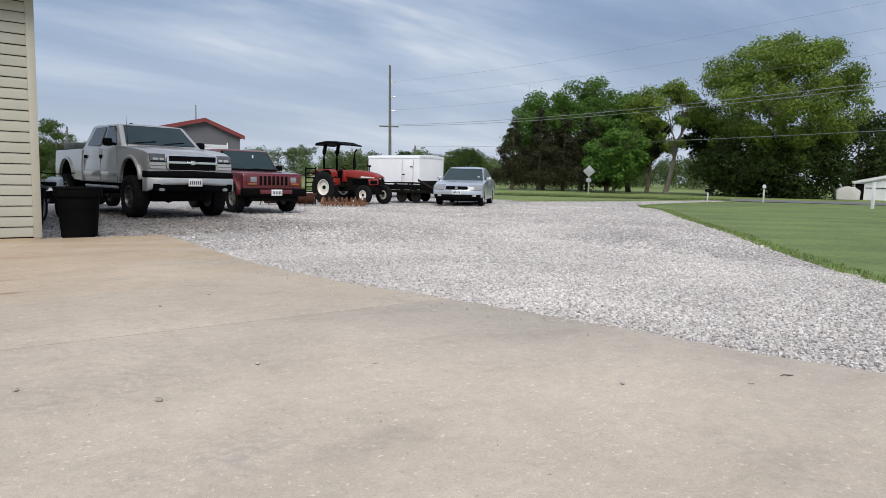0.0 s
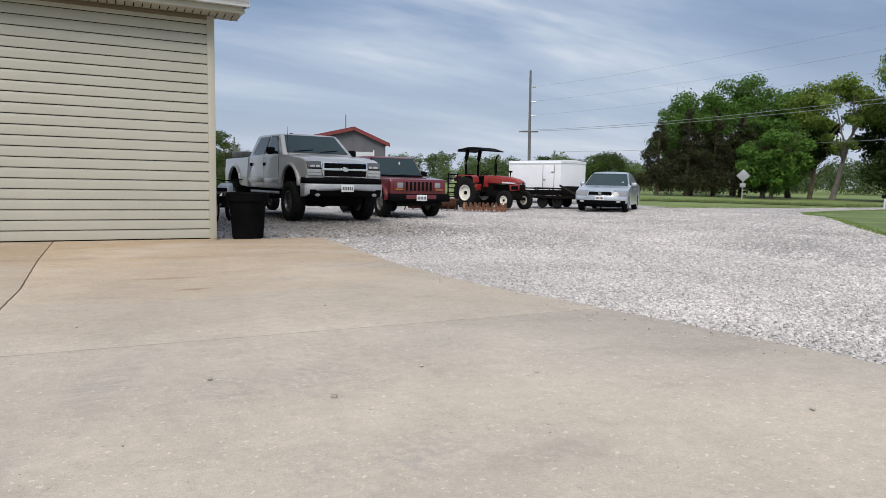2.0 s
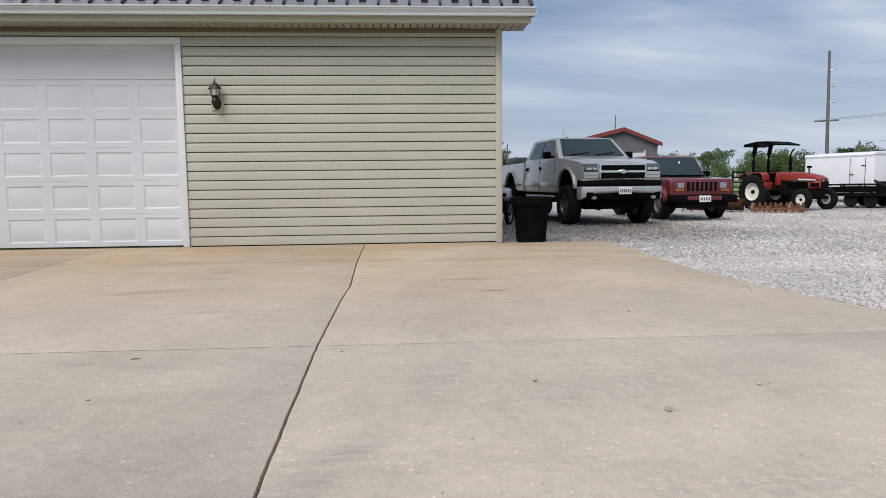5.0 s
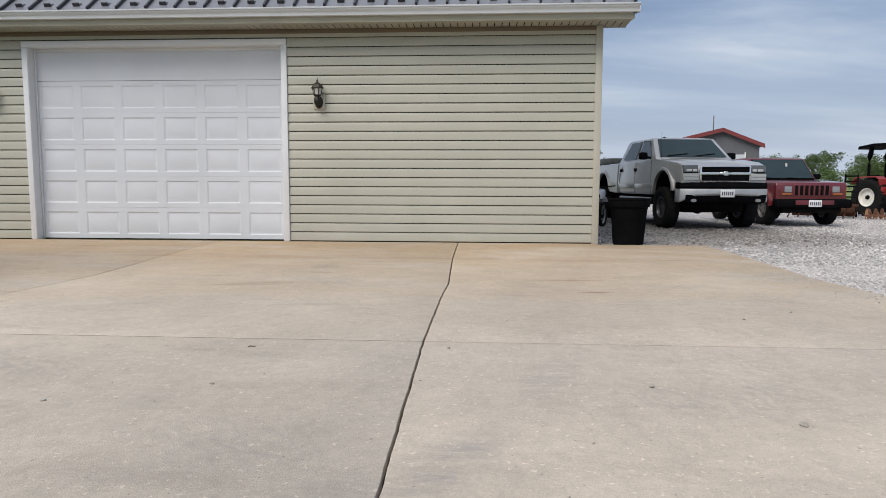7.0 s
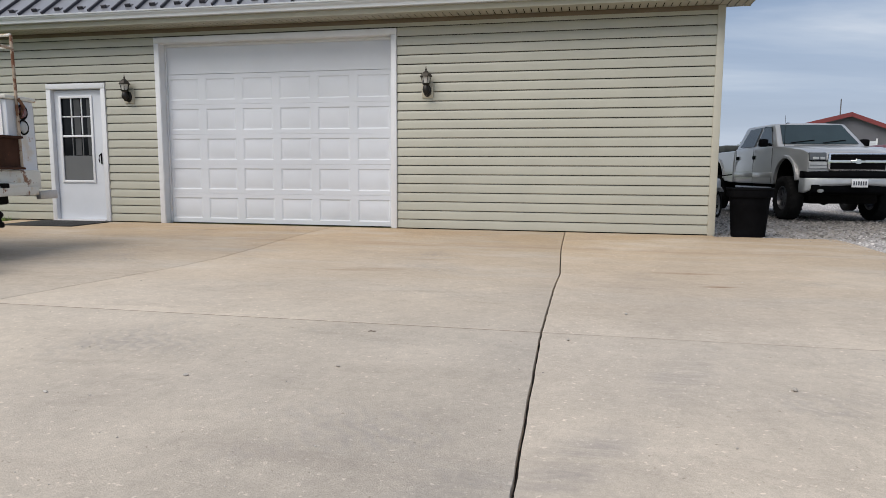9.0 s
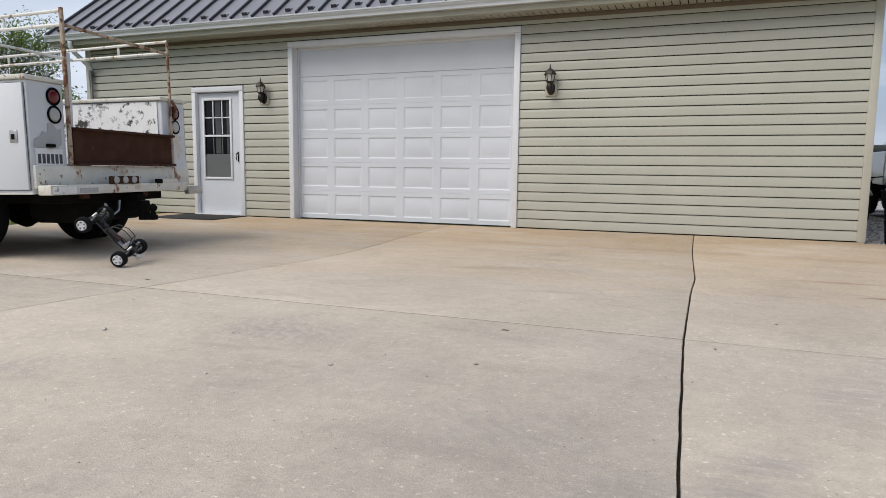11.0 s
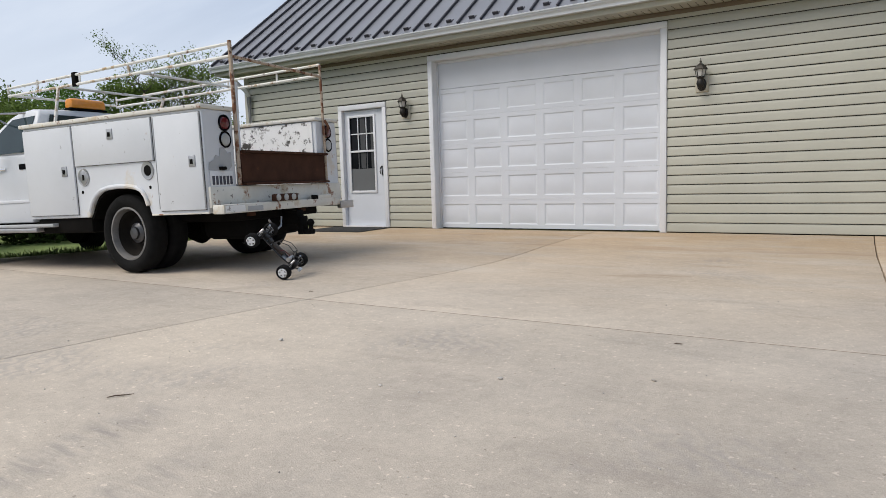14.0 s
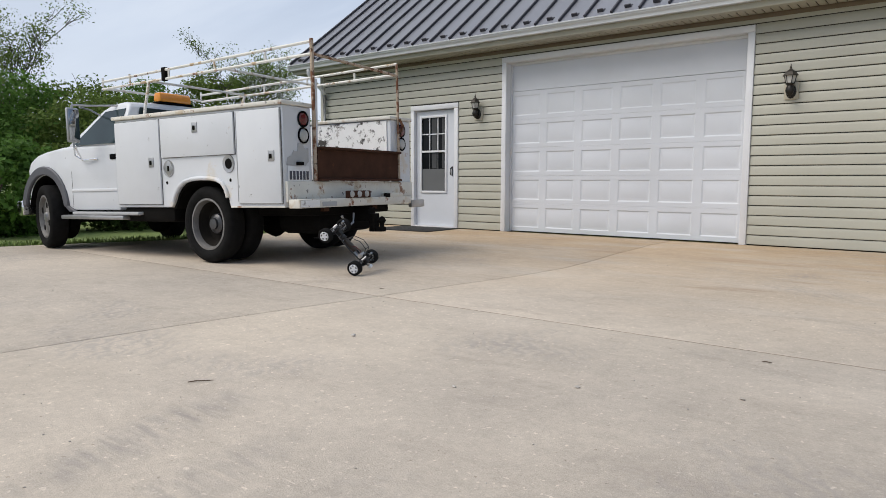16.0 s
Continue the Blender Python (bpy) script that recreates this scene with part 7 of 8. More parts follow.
def rusty_harrow():
    t = empty("field_harrow", pose(9.75, 9.6, -0.11, 0, 0, -34) @ Matrix.Diagonal((0.60, 0.72, 0.72, 1)), "rusty spiked field harrow lying on the gravel", "farm implement")
    rnd = random.Random(5)
    for k in range(5):
        y = -0.6 + k * 0.3
        part("frame_bar", box(-1.25, 1.25, y - 0.03, y + 0.03, 0.10, 0.15, 0.006), RUST, t)
    for k in range(30):
        row = k % 2
        x = -1.22 + k * 0.082 + rnd.uniform(-0.03, 0.03)
        h, lean, w = rnd.uniform(0.13, 0.32) + 0.07 * row, rnd.uniform(-0.30, 0.06), rnd.uniform(0.03, 0.055)
        y = -0.66 + 0.22 * row + rnd.uniform(-0.05, 0.05)
        part("tine_plate", plate([(x, y, 0.0), (x + w, y, 0.0), (x + w + lean, y + 0.10, h), (x + lean, y + 0.10, h + rnd.uniform(-0.03, 0.03))], 0.02), RUST_TAN if rnd.random() < 0.3 else RUST, t)
    for k in range(10):
        x = -1.1 + k * 0.24
        part("disc", lathe([(0.001, 0.03), (0.12, 0.01), (0.2, -0.03), (0.2, -0.04), (0.12, 0.0), (0.001, 0.02)], 16, Matrix.Translation((x, 0.25 + rnd.uniform(-.1, .2), 0.19)) @ Matrix.Rotation(radians(90 + rnd.uniform(-15, 15)), 4, "Y") @ Matrix.Rotation(radians(20), 4, "X")), RUST, t)
    part("hitch_arm", tube([(-0.2, 0.6, 0.15), (0.0, 0.9, 0.35), (0.05, 1.1, 0.12)], 0.03, 6), RUST, t)
    d = empty("cultivator", pose(8.2, 10.6, -0.115, 0, 0, -30) @ Matrix.Diagonal((0.9, 0.9, 0.9, 1)), "dark rusted cultivator frame standing behind the harrow", "farm implement")
    for k in range(3):
        part("frame_bar", box(-1.0, 1.0, -0.4 + k * 0.4 - 0.035, -0.4 + k * 0.4 + 0.035, 0.35, 0.42, 0.008), BROWN_RUST, d)
    for k in range(8):
        x = -0.9 + k * 0.26
        y = -0.4 + (k % 3) * 0.4
        part("shank", tube([(x, y, 0.38), (x + 0.05, y + 0.12, 0.3), (x, y + 0.14, 0.12), (x - 0.04, y + 0.02, 0.0)], 0.022, 6), BROWN_RUST, d)
    part("gang", rod((-0.9, 0.55, 0.22), (0.9, 0.55, 0.22), 0.2, seg=14), BROWN_RUST, d)
    # upright ladder-like rack behind it
    l = empty("loading_ramp", pose(9.15, 10.9, -0.12, -7, 0, -28) @ Matrix.Diagonal((1, 1, 0.72, 1)), "tall dark steel loading ramp standing upright", "ramp")
    for x in (-0.16, 0.16):
        part("ramp_rail", box(x - 0.025, x + 0.025, -0.03, 0.03, 0.0, 1.75, 0.005), DARK, l)
    for k in range(8):
        part("rung", box(-0.14, 0.14, -0.025, 0.025, 0.15 + k * 0.215, 0.20 + k * 0.215, 0.005), DARK, l)


rusty_harrow()


def bin_tub(name, m, label, h=0.64, r0=0.215, r1=0.29):
    t = empty(name, m, label, "bin")
    part("tub", lathe([(0.001, 0.0), (r0 - 0.01, 0.0), (r0, 0.012), (r1 - 0.035, h - 0.13), (r1 - 0.032, h - 0.125), (r1 - 0.005, h - 0.12), (r1, h - 0.11), (r1 + 0.004, h - 0.03), (r1 + 0.012, h - 0.022), (r1 + 0.014, h - 0.004), (r1 + 0.006, h), (r1 - 0.008, h), (r1 - 0.02, h - 0.05), (r0 - 0.02, 0.03), (0.001, 0.025)], 40), BLACK_PLASTIC, t, "", 35)
    return t


bin_tub("trash_bin", pose(0.46, 0.06, -0.015), "large black plastic tub standing by the garage corner", 0.655, 0.21, 0.285)
b2 = bin_tub("plant_tub", pose(-0.02, 2.9, -0.055), "black plastic tub on gravel behind the garage corner", 0.60, 0.40, 0.46)

# ---- trees ----


def leaf_mat(name, color, vary=0.35, broad=0.22, scale=0.35):
    m = mat(name, color, 0.6, 0, broad, scale, island=vary, spec=0.12)
    t = m.node_tree
    b = t.nodes["Principled BSDF"]
    tr = t.nodes.new("ShaderNodeBsdfTranslucent")
    mx = t.nodes.new("ShaderNodeMixShader")
    mx.inputs[0].default_value = 0.38
    src = b.inputs["Base Color"].links[0].from_socket
    t.links.new(src, tr.inputs[0])
    out = t.nodes["Material Output"]
    t.links.new(b.outputs[0], mx.inputs[1])
    t.links.new(tr.outputs[0], mx.inputs[2])
    t.links.new(mx.outputs[0], out.inputs[0])
    return m


LEAF_OAK = leaf_mat("oak_leaves", (0.155, 0.225, 0.046), 0.35, 0.32, 0.25)
LEAF_MAPLE = leaf_mat("maple_leaves", (0.088, 0.172, 0.034))
# darkened leaf green; carries the shade under taller crowns in its colour
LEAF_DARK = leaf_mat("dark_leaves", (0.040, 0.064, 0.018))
LEAF_UNDER = leaf_mat("shrub_leaves", (0.060, 0.098, 0.025))
LEAF_CEDAR = leaf_mat("cedar_needles", (0.050, 0.052, 0.027))
LEAF_SPRING = leaf_mat("spring_leaves", (0.128, 0.185, 0.044))
LEAF_FAR = leaf_mat("far_leaves", (0.105, 0.150, 0.060), 0.30, 0.42, 0.07)


def leaves(name, clumps, count, size, material, parent=None, seed=1, up=0.35, kind="", stray=0.14):
    """A crown: small bent leaves spread through round clumps (x, y, z, radius, squash)."""
    rng = np.random.default_rng(seed)
    c = np.array(clumps, float)
    weight = c[:, 3] ** 2
    pick = rng.choice(len(c), count, p=weight / weight.sum())
    d = rng.normal(size=(count, 3))
    d /= np.linalg.norm(d, axis=1)[:, None]
    d[:, 2] = np.where(rng.random(count) < 0.35, np.abs(d[:, 2]), d[:, 2])
    rad = c[pick, 3] * rng.random(count) ** 0.45 * np.where(rng.random(count) < stray, rng.uniform(1.0, 1.4, count), 1.0)
    pos = c[pick, :3] + d * rad[:, None] * np.column_stack([np.ones(count), np.ones(count), c[pick, 4]])
    nrm = rng.normal(size=(count, 3)) * 0.8 + d * 1.3 + np.array([0, 0, up])
    nrm /= np.linalg.norm(nrm, axis=1)[:, None]
    ref = rng.normal(size=(count, 3))
    u = np.cross(nrm, ref)
    u /= np.linalg.norm(u, axis=1)[:, None]
    w = np.cross(nrm, u)
    s = size * rng.uniform(0.6, 1.35, count)[:, None]
    v = np.stack([pos - u * s, pos + w * s * 0.55 + nrm * s * 0.12, pos + u * s, pos - w * s * 0.55 + nrm * s * 0.12], 1).reshape(-1, 3)
    f = np.arange(count * 4).reshape(-1, 4)
    me = bpy.data.meshes.new(name)
    me.from_pydata(v.tolist(), [], f.tolist())
    me.materials.append(material)
    ob = new(name, me)
    if parent is not None:
        ob.parent = parent
    if kind:
        ob["kind"] = kind
    return ob


def limbs(h, spread, seed, trunk_r, levels=3, first=0.3, kids=5, bend=0.18):
    """A tapered trunk with forking limbs, as one mesh; also gives the limb ends."""
    rnd = random.Random(seed)
    bm = bmesh.new()
    ends = []

    def grow(p, d, length, r, level):
        pts, rs = [p], [r]
        n = 5
        for i in range(n):
            d = (d + Vector((rnd.uniform(-bend, bend), rnd.uniform(-bend, bend), rnd.uniform(-0.04, 0.12)))).normalized()
            pts.append(pts[-1] + d * length / n)
            rs.append(r * (1 - 0.62 * (i + 1) / n))
        tube(pts, rs, 9 if level == 0 else 6 if level == 1 else 4, bm=bm)
        if level >= levels:
            ends.append(pts[-1])
            return
        for k in range(kids - level if level else kids + 1):
            j = rnd.uniform(first if level == 0 else 0.3, 1.0) * n
            i = min(int(j), n - 1)
            q = pts[i].lerp(pts[i + 1], j - i)
            a = rnd.uniform(0, 2 * math.pi)
            side = Vector((math.cos(a), math.sin(a), rnd.uniform(0.15, 0.8))).normalized()
            dd = (d * 0.45 + side * spread).normalized()
            grow(q, dd, length * rnd.uniform(0.42, 0.62), max(rs[i] * 0.55, 0.012), level + 1)
        ends.append(pts[-1])

    grow(Vector((0, 0, -0.1)), Vector((rnd.uniform(-.06, .06), rnd.uniform(-.06, .06), 1)), h * 0.78, trunk_r, 0)
    return bm, ends


def broad_clumps(h, w, seed, low=0.25, n=60, crown=0.16):
    """Clump centres filling a rounded crown of height h and width w."""
    rnd = random.Random(seed)
    out = []
    cz, rz = h * (0.5 + low / 2), h * (0.5 - low / 2)
    while len(out) < n:
        x, y, z = (rnd.uniform(-1, 1) for _ in range(3))
        q = x * x + y * y + z * z
        if not 0.30 < q < 1.0:
            continue
        k = 1.0 if z > -0.3 else 0.88
        out.append((x * w / 2 * k * 0.86, y * w / 2 * k * 0.86, cz + z * rz * 0.88, w * crown * rnd.uniform(0.55, 1.15), 0.75))
    return out


def broad_tree(x, y, h, w, material, label, seed, count=6000, leaf=0.26, low=0.2, n=60, trunk_r=0.3, crown=0.16, cat="tree", name="tree", bark=None):
    t = empty(name, pose(x, y, -0.05, 0, 0, seed * 37 % 360), label, cat)
    bm, ends = limbs(h * 0.80, 0.8, seed, trunk_r, 2, 0.25, 5)
    part("trunk", bm, bark or BARK, t)
    leaves("crown", broad_clumps(h, w, seed, low, n, crown), count, leaf, material, t, seed)
    return t


def cedar(x, y, h, w, seed, label):
    t = empty("cedar_tree", pose(x, y, -0.05), label, "tree")
    part("trunk", tube([(0, 0, -0.1), (0.05, 0, h * 0.5), (0, 0, h * 0.95)], [0.2, 0.13, 0.03], 8), BARK, t)
    rnd = random.Random(seed)
    cl = []
    for k in range(70):
        f = rnd.random() ** 0.8
        a = rnd.uniform(0, 2 * math.pi)
        r = w / 2 * (1 - f) ** 0.75 * rnd.uniform(0.35, 0.95)
        cl.append((r * math.cos(a), r * math.sin(a), h * (0.07 + 0.92 * f), 0.24 * w * (1.05 - f) * rnd.uniform(0.5, 1.0) + 0.12, 0.8))
    leaves("crown", cl, 13000, 0.085, LEAF_CEDAR, t, seed)
    return t


broad_tree(52.6, 16.4, 12.9, 14.3, LEAF_OAK, "huge spreading oak tree in full leaf beyond the road", 11, 84000, 0.10, 0.07, 110, 0.5, 0.092, name="oak_tree")
broad_tree(46.2, 36.0, 9.6, 7.2, LEAF_MAPLE, "broad green tree with a dense leafy crown", 12, 25600, 0.115, 0.12, 60, 0.3)
broad_tree(51.8, 36.0, 11.4, 8.6, LEAF_MAPLE, "tall green tree with a rounded crown", 13, 30400, 0.115, 0.15, 70, 0.32)
broad_tree(44.4, 26.1, 6.5, 5.2, LEAF_MAPLE, "bright green young maple with low branches", 14, 14000, 0.13, -0.02, 60, 0.16)
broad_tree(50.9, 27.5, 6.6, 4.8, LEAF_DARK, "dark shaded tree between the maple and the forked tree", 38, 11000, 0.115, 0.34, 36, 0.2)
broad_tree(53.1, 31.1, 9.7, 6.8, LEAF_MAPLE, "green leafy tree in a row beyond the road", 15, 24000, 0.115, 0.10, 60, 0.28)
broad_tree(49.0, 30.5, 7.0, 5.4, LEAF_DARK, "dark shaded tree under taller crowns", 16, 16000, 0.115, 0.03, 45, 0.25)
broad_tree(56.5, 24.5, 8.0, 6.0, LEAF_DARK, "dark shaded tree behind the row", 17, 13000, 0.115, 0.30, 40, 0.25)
cedar(41.4, 35.2, 6.6, 4.2, 21, "dark reddish cedar with a ragged pointed crown")
cedar(43.6, 34.0, 7.6, 5.0, 22, "dark brownish cedar standing among leafy trees")
cedar(46.0, 33.2, 7.6, 5.2, 23, "dark brownish cedar with a full crown")
cedar(48.0, 32.0, 7.2, 4.6, 24, "dark cedar under taller green trees")
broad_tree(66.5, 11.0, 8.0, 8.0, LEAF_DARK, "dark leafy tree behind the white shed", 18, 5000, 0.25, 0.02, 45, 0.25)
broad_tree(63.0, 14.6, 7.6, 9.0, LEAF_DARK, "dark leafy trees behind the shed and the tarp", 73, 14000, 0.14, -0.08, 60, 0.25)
broad_tree(4.2, 30.2, 3.5, 3.2, LEAF_UNDER, "small grey-green flowering tree beyond the garage corner", 19, 12000, 0.05, -0.05, 60, 0.08, 0.14)


def open_tree(x, y, h, seed, label, count, leaf, material, spread=0.8, r=0.16, levels=3, clump=0.55, bark=None):
    """A tree with airy foliage, its branches seen through it."""
    t = empty("tree", pose(x, y, -0.05, 0, 0, seed * 53 % 360), label, "tree")
    bm, ends = limbs(h, spread, seed, r, levels, 0.22, 6, 0.24)
    part("trunk", bm, bark or BARK, t)
    cl = [(e.x, e.y, e.z, clump, 0.8) for e in ends]
    leaves("crown", cl, count, leaf, material, t, seed)
    return t


DARK_BARK = mat("dark_bark", (0.055, 0.048, 0.040), 0.95, 0, 0.25, 3, 0.6, 16)
PALE_BARK = mat("pale_bark", (0.19, 0.175, 0.15), 0.95, 0, 0.2, 3, 0.6, 16)
broad_tree(50.4, 25.2, 9.9, 8.0, LEAF_OAK, "tall forked tree with pale trunk and airy crown", 36, 15000, 0.12, 0.36, 42, 0.24, 0.12, bark=PALE_BARK)
# low bushes added to give the oak's shaded foot its darkness
broad_tree(51.6, 18.6, 5.2, 9.4, LEAF_DARK, "dark bush added for the shaded foot of the oak", 71, 14000, 0.12, -0.12, 60, 0.12, cat="bush", name="bush")
broad_tree(53.0, 15.2, 5.2, 8.4, LEAF_DARK, "dark bush added for the shaded foot of the oak", 72, 14000, 0.12, -0.12, 60, 0.12, cat="bush", name="bush")

# single trees before the far woods
broad_tree(46.7, 48.0, 4.9, 5.8, LEAF_UNDER, "round green tree behind the parked saloon car", 91, 9000, 0.11, -0.1, 50, 0.15, 0.15)
broad_tree(46.6, 60.6, 4.6, 2.6, LEAF_DARK, "small dark tree rising over the white trailer", 92, 3500, 0.10, -0.1, 34, 0.1, 0.16)
broad_tree(49.3, 58.7, 4.5, 2.8, LEAF_DARK, "small dark tree rising over the white trailer", 93, 3500, 0.10, -0.1, 34, 0.1, 0.16)

# low bushes along the end of the slab
for i, (x, y, h, w) in enumerate(((-14.6, -7.8, 1.5, 3.0), (-14.4, -5.4, 1.6, 2.8), (-14.2, -3.2, 1.4, 2.8), (-14.4, -1.0, 1.5, 2.8), (-14.8, 1.3, 1.7, 3.0), (-16.4, -9.8, 2.2, 3.6), (-15.8, 3.8, 2.0, 3.4))):
    broad_tree(x, y, h, w, LEAF_MAPLE if i % 2 else LEAF_UNDER, "low dark green bush at the edge of the thicket", 80 + i, 7500, 0.058, -0.15, 55, 0.05, 0.14, cat="bush", name="bush")

# thicket and bare-branched trees past the end of the slab
for i, (x, y, h, w, n) in enumerate(((-21.5, -3.6, 4.1, 5.0, 16000), (-22.5, -0.8, 4.0, 4.6, 15000), (-25.5, -6.5, 4.2, 6.0, 10000), (-24.0, 2.5, 4.6, 3.4, 10000), (-23.4, 4.2, 5.1, 3.6, 11000), (-23.5, 7.4, 4.1, 4.4, 8000), (-20.2, -6.4, 4.0, 4.6, 13000), (-19.2, -1.6, 2.9, 3.8, 12000), (-20.5, 2.0, 2.5, 4.0, 9000))):
    broad_tree(x, y, h, w, LEAF_SPRING if i % 3 else LEAF_MAPLE, "dense green thicket tree behind the service truck", 40 + i, n, 0.058, -0.04, 70, 0.08, 0.15)
open_tree(-24.4, -1.6, 4.6, 61, "young tree with thin dark branches and sparse spring leaves", 6500, 0.036, LEAF_SPRING, 0.85, 0.075, 3, 0.36, DARK_BARK)
open_tree(-24.9, -3.4, 4.5, 62, "thin-branched tree with sparse spring leaves", 5200, 0.036, LEAF_SPRING, 0.85, 0.0675, 3, 0.36, DARK_BARK)
open_tree(-22.0, 3.75, 4.7, 63, "open tree with fine branches and new leaves", 5600, 0.036, LEAF_SPRING, 0.85, 0.0675, 3, 0.36, DARK_BARK)
open_tree(-21.2, 5.6, 4.6, 64, "open tree with fine branches and new leaves", 4600, 0.036, LEAF_SPRING, 0.85, 0.06375, 3, 0.36, DARK_BARK)


def far_woods():
    rnd = random.Random(9)
    cl = []
    for k in range(330):
        a = radians(rnd.uniform(1, 64))
        d = rnd.uniform(115, 175)
        top = (6.5 + 0.8 * math.sin(a * 31) + 0.6 * math.sin(a * 83 + 1)) * rnd.uniform(0.82, 1.08) * d / 150
        x, y = -1.1 + d * math.sin(a), -9.8 + d * math.cos(a)
        wide = rnd.uniform(2.0, 3.4)
        for j in range(12):
            u = rnd.uniform(0, 2 * math.pi)
            z = rnd.uniform(0.08, 0.92)
            r = wide * math.sqrt(max(0.05, 1 - (z * 1.02) ** 3)) * rnd.uniform(0.3, 0.9)
            cl.append((x + r * math.cos(u), y + r * math.sin(u), top * z, rnd.uniform(0.7, 1.3), 0.85))
    ob = leaves("far_woods", cl, 250000, 0.17, LEAF_FAR, None, 3, kind="stuff", stray=0.05)
    tagged(ob, "distant line of spring-green woods", "woods")


far_woods()


def grass_tufts():
    """Longer blades along the ragged edge of the lawn and by the slab's far end."""
    rng = np.random.default_rng(12)
    lines = [(LAWN_EDGE, 9000, 0.35, 0.035), ([(-10.95, -0.2), (-10.9, -4.3), (-11.55, -5.9), (-12.25, -8.0), (-12.7, -13.0)], 6000, 0.5, 0.07), ([(18.0, 10.7), (25.0, 10.7), (33.0, 11.4)], 2500, 0.8, 0.05), ([(34.6, 10.2), (14.0, 33.0)], 14000, 1.4, 0.13)]
    verts, faces = [], []
    for pts, n, spread, h in lines:
        p = np.array(pts)
        seg = np.linalg.norm(np.diff(p, axis=0), axis=1)
        u = rng.random(n) * seg.sum()
        idx = np.clip(np.searchsorted(np.cumsum(seg), u), 0, len(seg) - 1)
        f = (u - np.concatenate([[0], np.cumsum(seg)])[idx]) / seg[idx]
        q = p[idx] + (p[idx + 1] - p[idx]) * f[:, None]
        nrm = np.column_stack([(p[idx + 1] - p[idx])[:, 1], -(p[idx + 1] - p[idx])[:, 0]]) / seg[idx][:, None]
        q = q + nrm * (rng.random(n) ** 2 * spread - 0.06)[:, None]
        a = rng.uniform(0, np.pi, n)
        hh = h * rng.uniform(0.5, 1.5, n)
        wd = 0.008 + h * 0.08
        lean = rng.normal(size=(n, 2)) * h * 0.4
        b = len(verts)
        dx, dy = np.cos(a) * wd, np.sin(a) * wd
        tri = np.stack([np.column_stack([q[:, 0] - dx, q[:, 1] - dy, np.full(n, -0.03)]), np.column_stack([q[:, 0] + dx, q[:, 1] + dy, np.full(n, -0.03)]), np.column_stack([q[:, 0] + lean[:, 0], q[:, 1] + lean[:, 1], hh - 0.03])], 1)
        verts += tri.reshape(-1, 3).tolist()
        faces += (np.arange(n * 3).reshape(-1, 3) + b).tolist()
    me = bpy.data.meshes.new("grass_blades")
    me.from_pydata(verts, [], faces)
    me.materials.append(BLADES)
    tagged(new("grass_blades", me), "tufts of longer grass along the lawn edge", "grass", kind="stuff")


grass_tufts()
SHED_GREY = mat("grey_steel_cladding", (0.115, 0.115, 0.13), 0.6, 0.2, 0.1, 1)
SHED_RED = mat("red_steel_trim", (0.17, 0.028, 0.028), 0.5, 0, 0.12, 1)
SHED_WHITE = mat("white_cladding", (0.72, 0.74, 0.78), 0.5, 0, 0.05, 1)


def gable_building(name, m, sides, apex, depth, wall_mat, roof_mat, label, door=None, over=0.25):
    """sides: half width and eave height to the left and to the right of the ridge."""
    t = empty(name, m, label, "building")
    (wl, el), (wr, er) = sides
    pts = [(-wl, 0), (wr, 0), (wr, er), (0, apex), (-wl, el)]
    part("wall", outline(pts, 0, depth), wall_mat, t, smooth=0)
    for s, w, eave in ((-1, wl, el), (1, wr, er)):
        a, b = Vector((0, 0, apex + 0.06)), Vector((s * (w + over), 0, eave - over * (apex - eave) / w + 0.06))
        q = [(a.x, -over, a.z), (b.x, -over, b.z), (b.x, depth, b.z), (a.x, depth, a.z)]
        r = part("roof", plate(q if s < 0 else q[::-1], 0.05), roof_mat, t, smooth=0)
        part("fascia", plate([(a.x, -over - 0.02, a.z + 0.06), (b.x, -over - 0.02, b.z + 0.06), (b.x, -over - 0.02, b.z - 0.16), (a.x, -over - 0.02, a.z - 0.16)], 0.05), roof_mat, r, smooth=0)
    n = int((wl + wr) / 0.6)
    for k in range(n + 1):
        x = -wl + 0.02 + k * (wl + wr - 0.04) / n
        top = apex - (apex - el) * -x / wl if x < 0 else apex - (apex - er) * x / wr
        part("cladding_rib", box(x - 0.025, x + 0.025, -0.03, -0.002, 0, max(top - 0.05, 0.5)), wall_mat, t, smooth=0)
    if door:
        x0, x1, z0, z1 = door
        d = part("door", box(x0, x1, -0.06, -0.032, z0, z1), GUTTER, t, "pale ribbed roll-up door", smooth=0)
        for k in range(9):
            z = z1 - 0.12 - k * 0.16
            part("door_rib", box(x0, x1, -0.075, -0.061, z, z + 0.05), WHITE_DOOR, d, smooth=0)
        part("door_frame", box(x0 - 0.06, x0, -0.08, -0.032, z0, z1), WHITE_TRIM, d, smooth=0)
        part("door_frame", box(x1, x1 + 0.07, -0.08, -0.032, z0, z1 + 0.12), WHITE_TRIM, d, smooth=0)
    return t


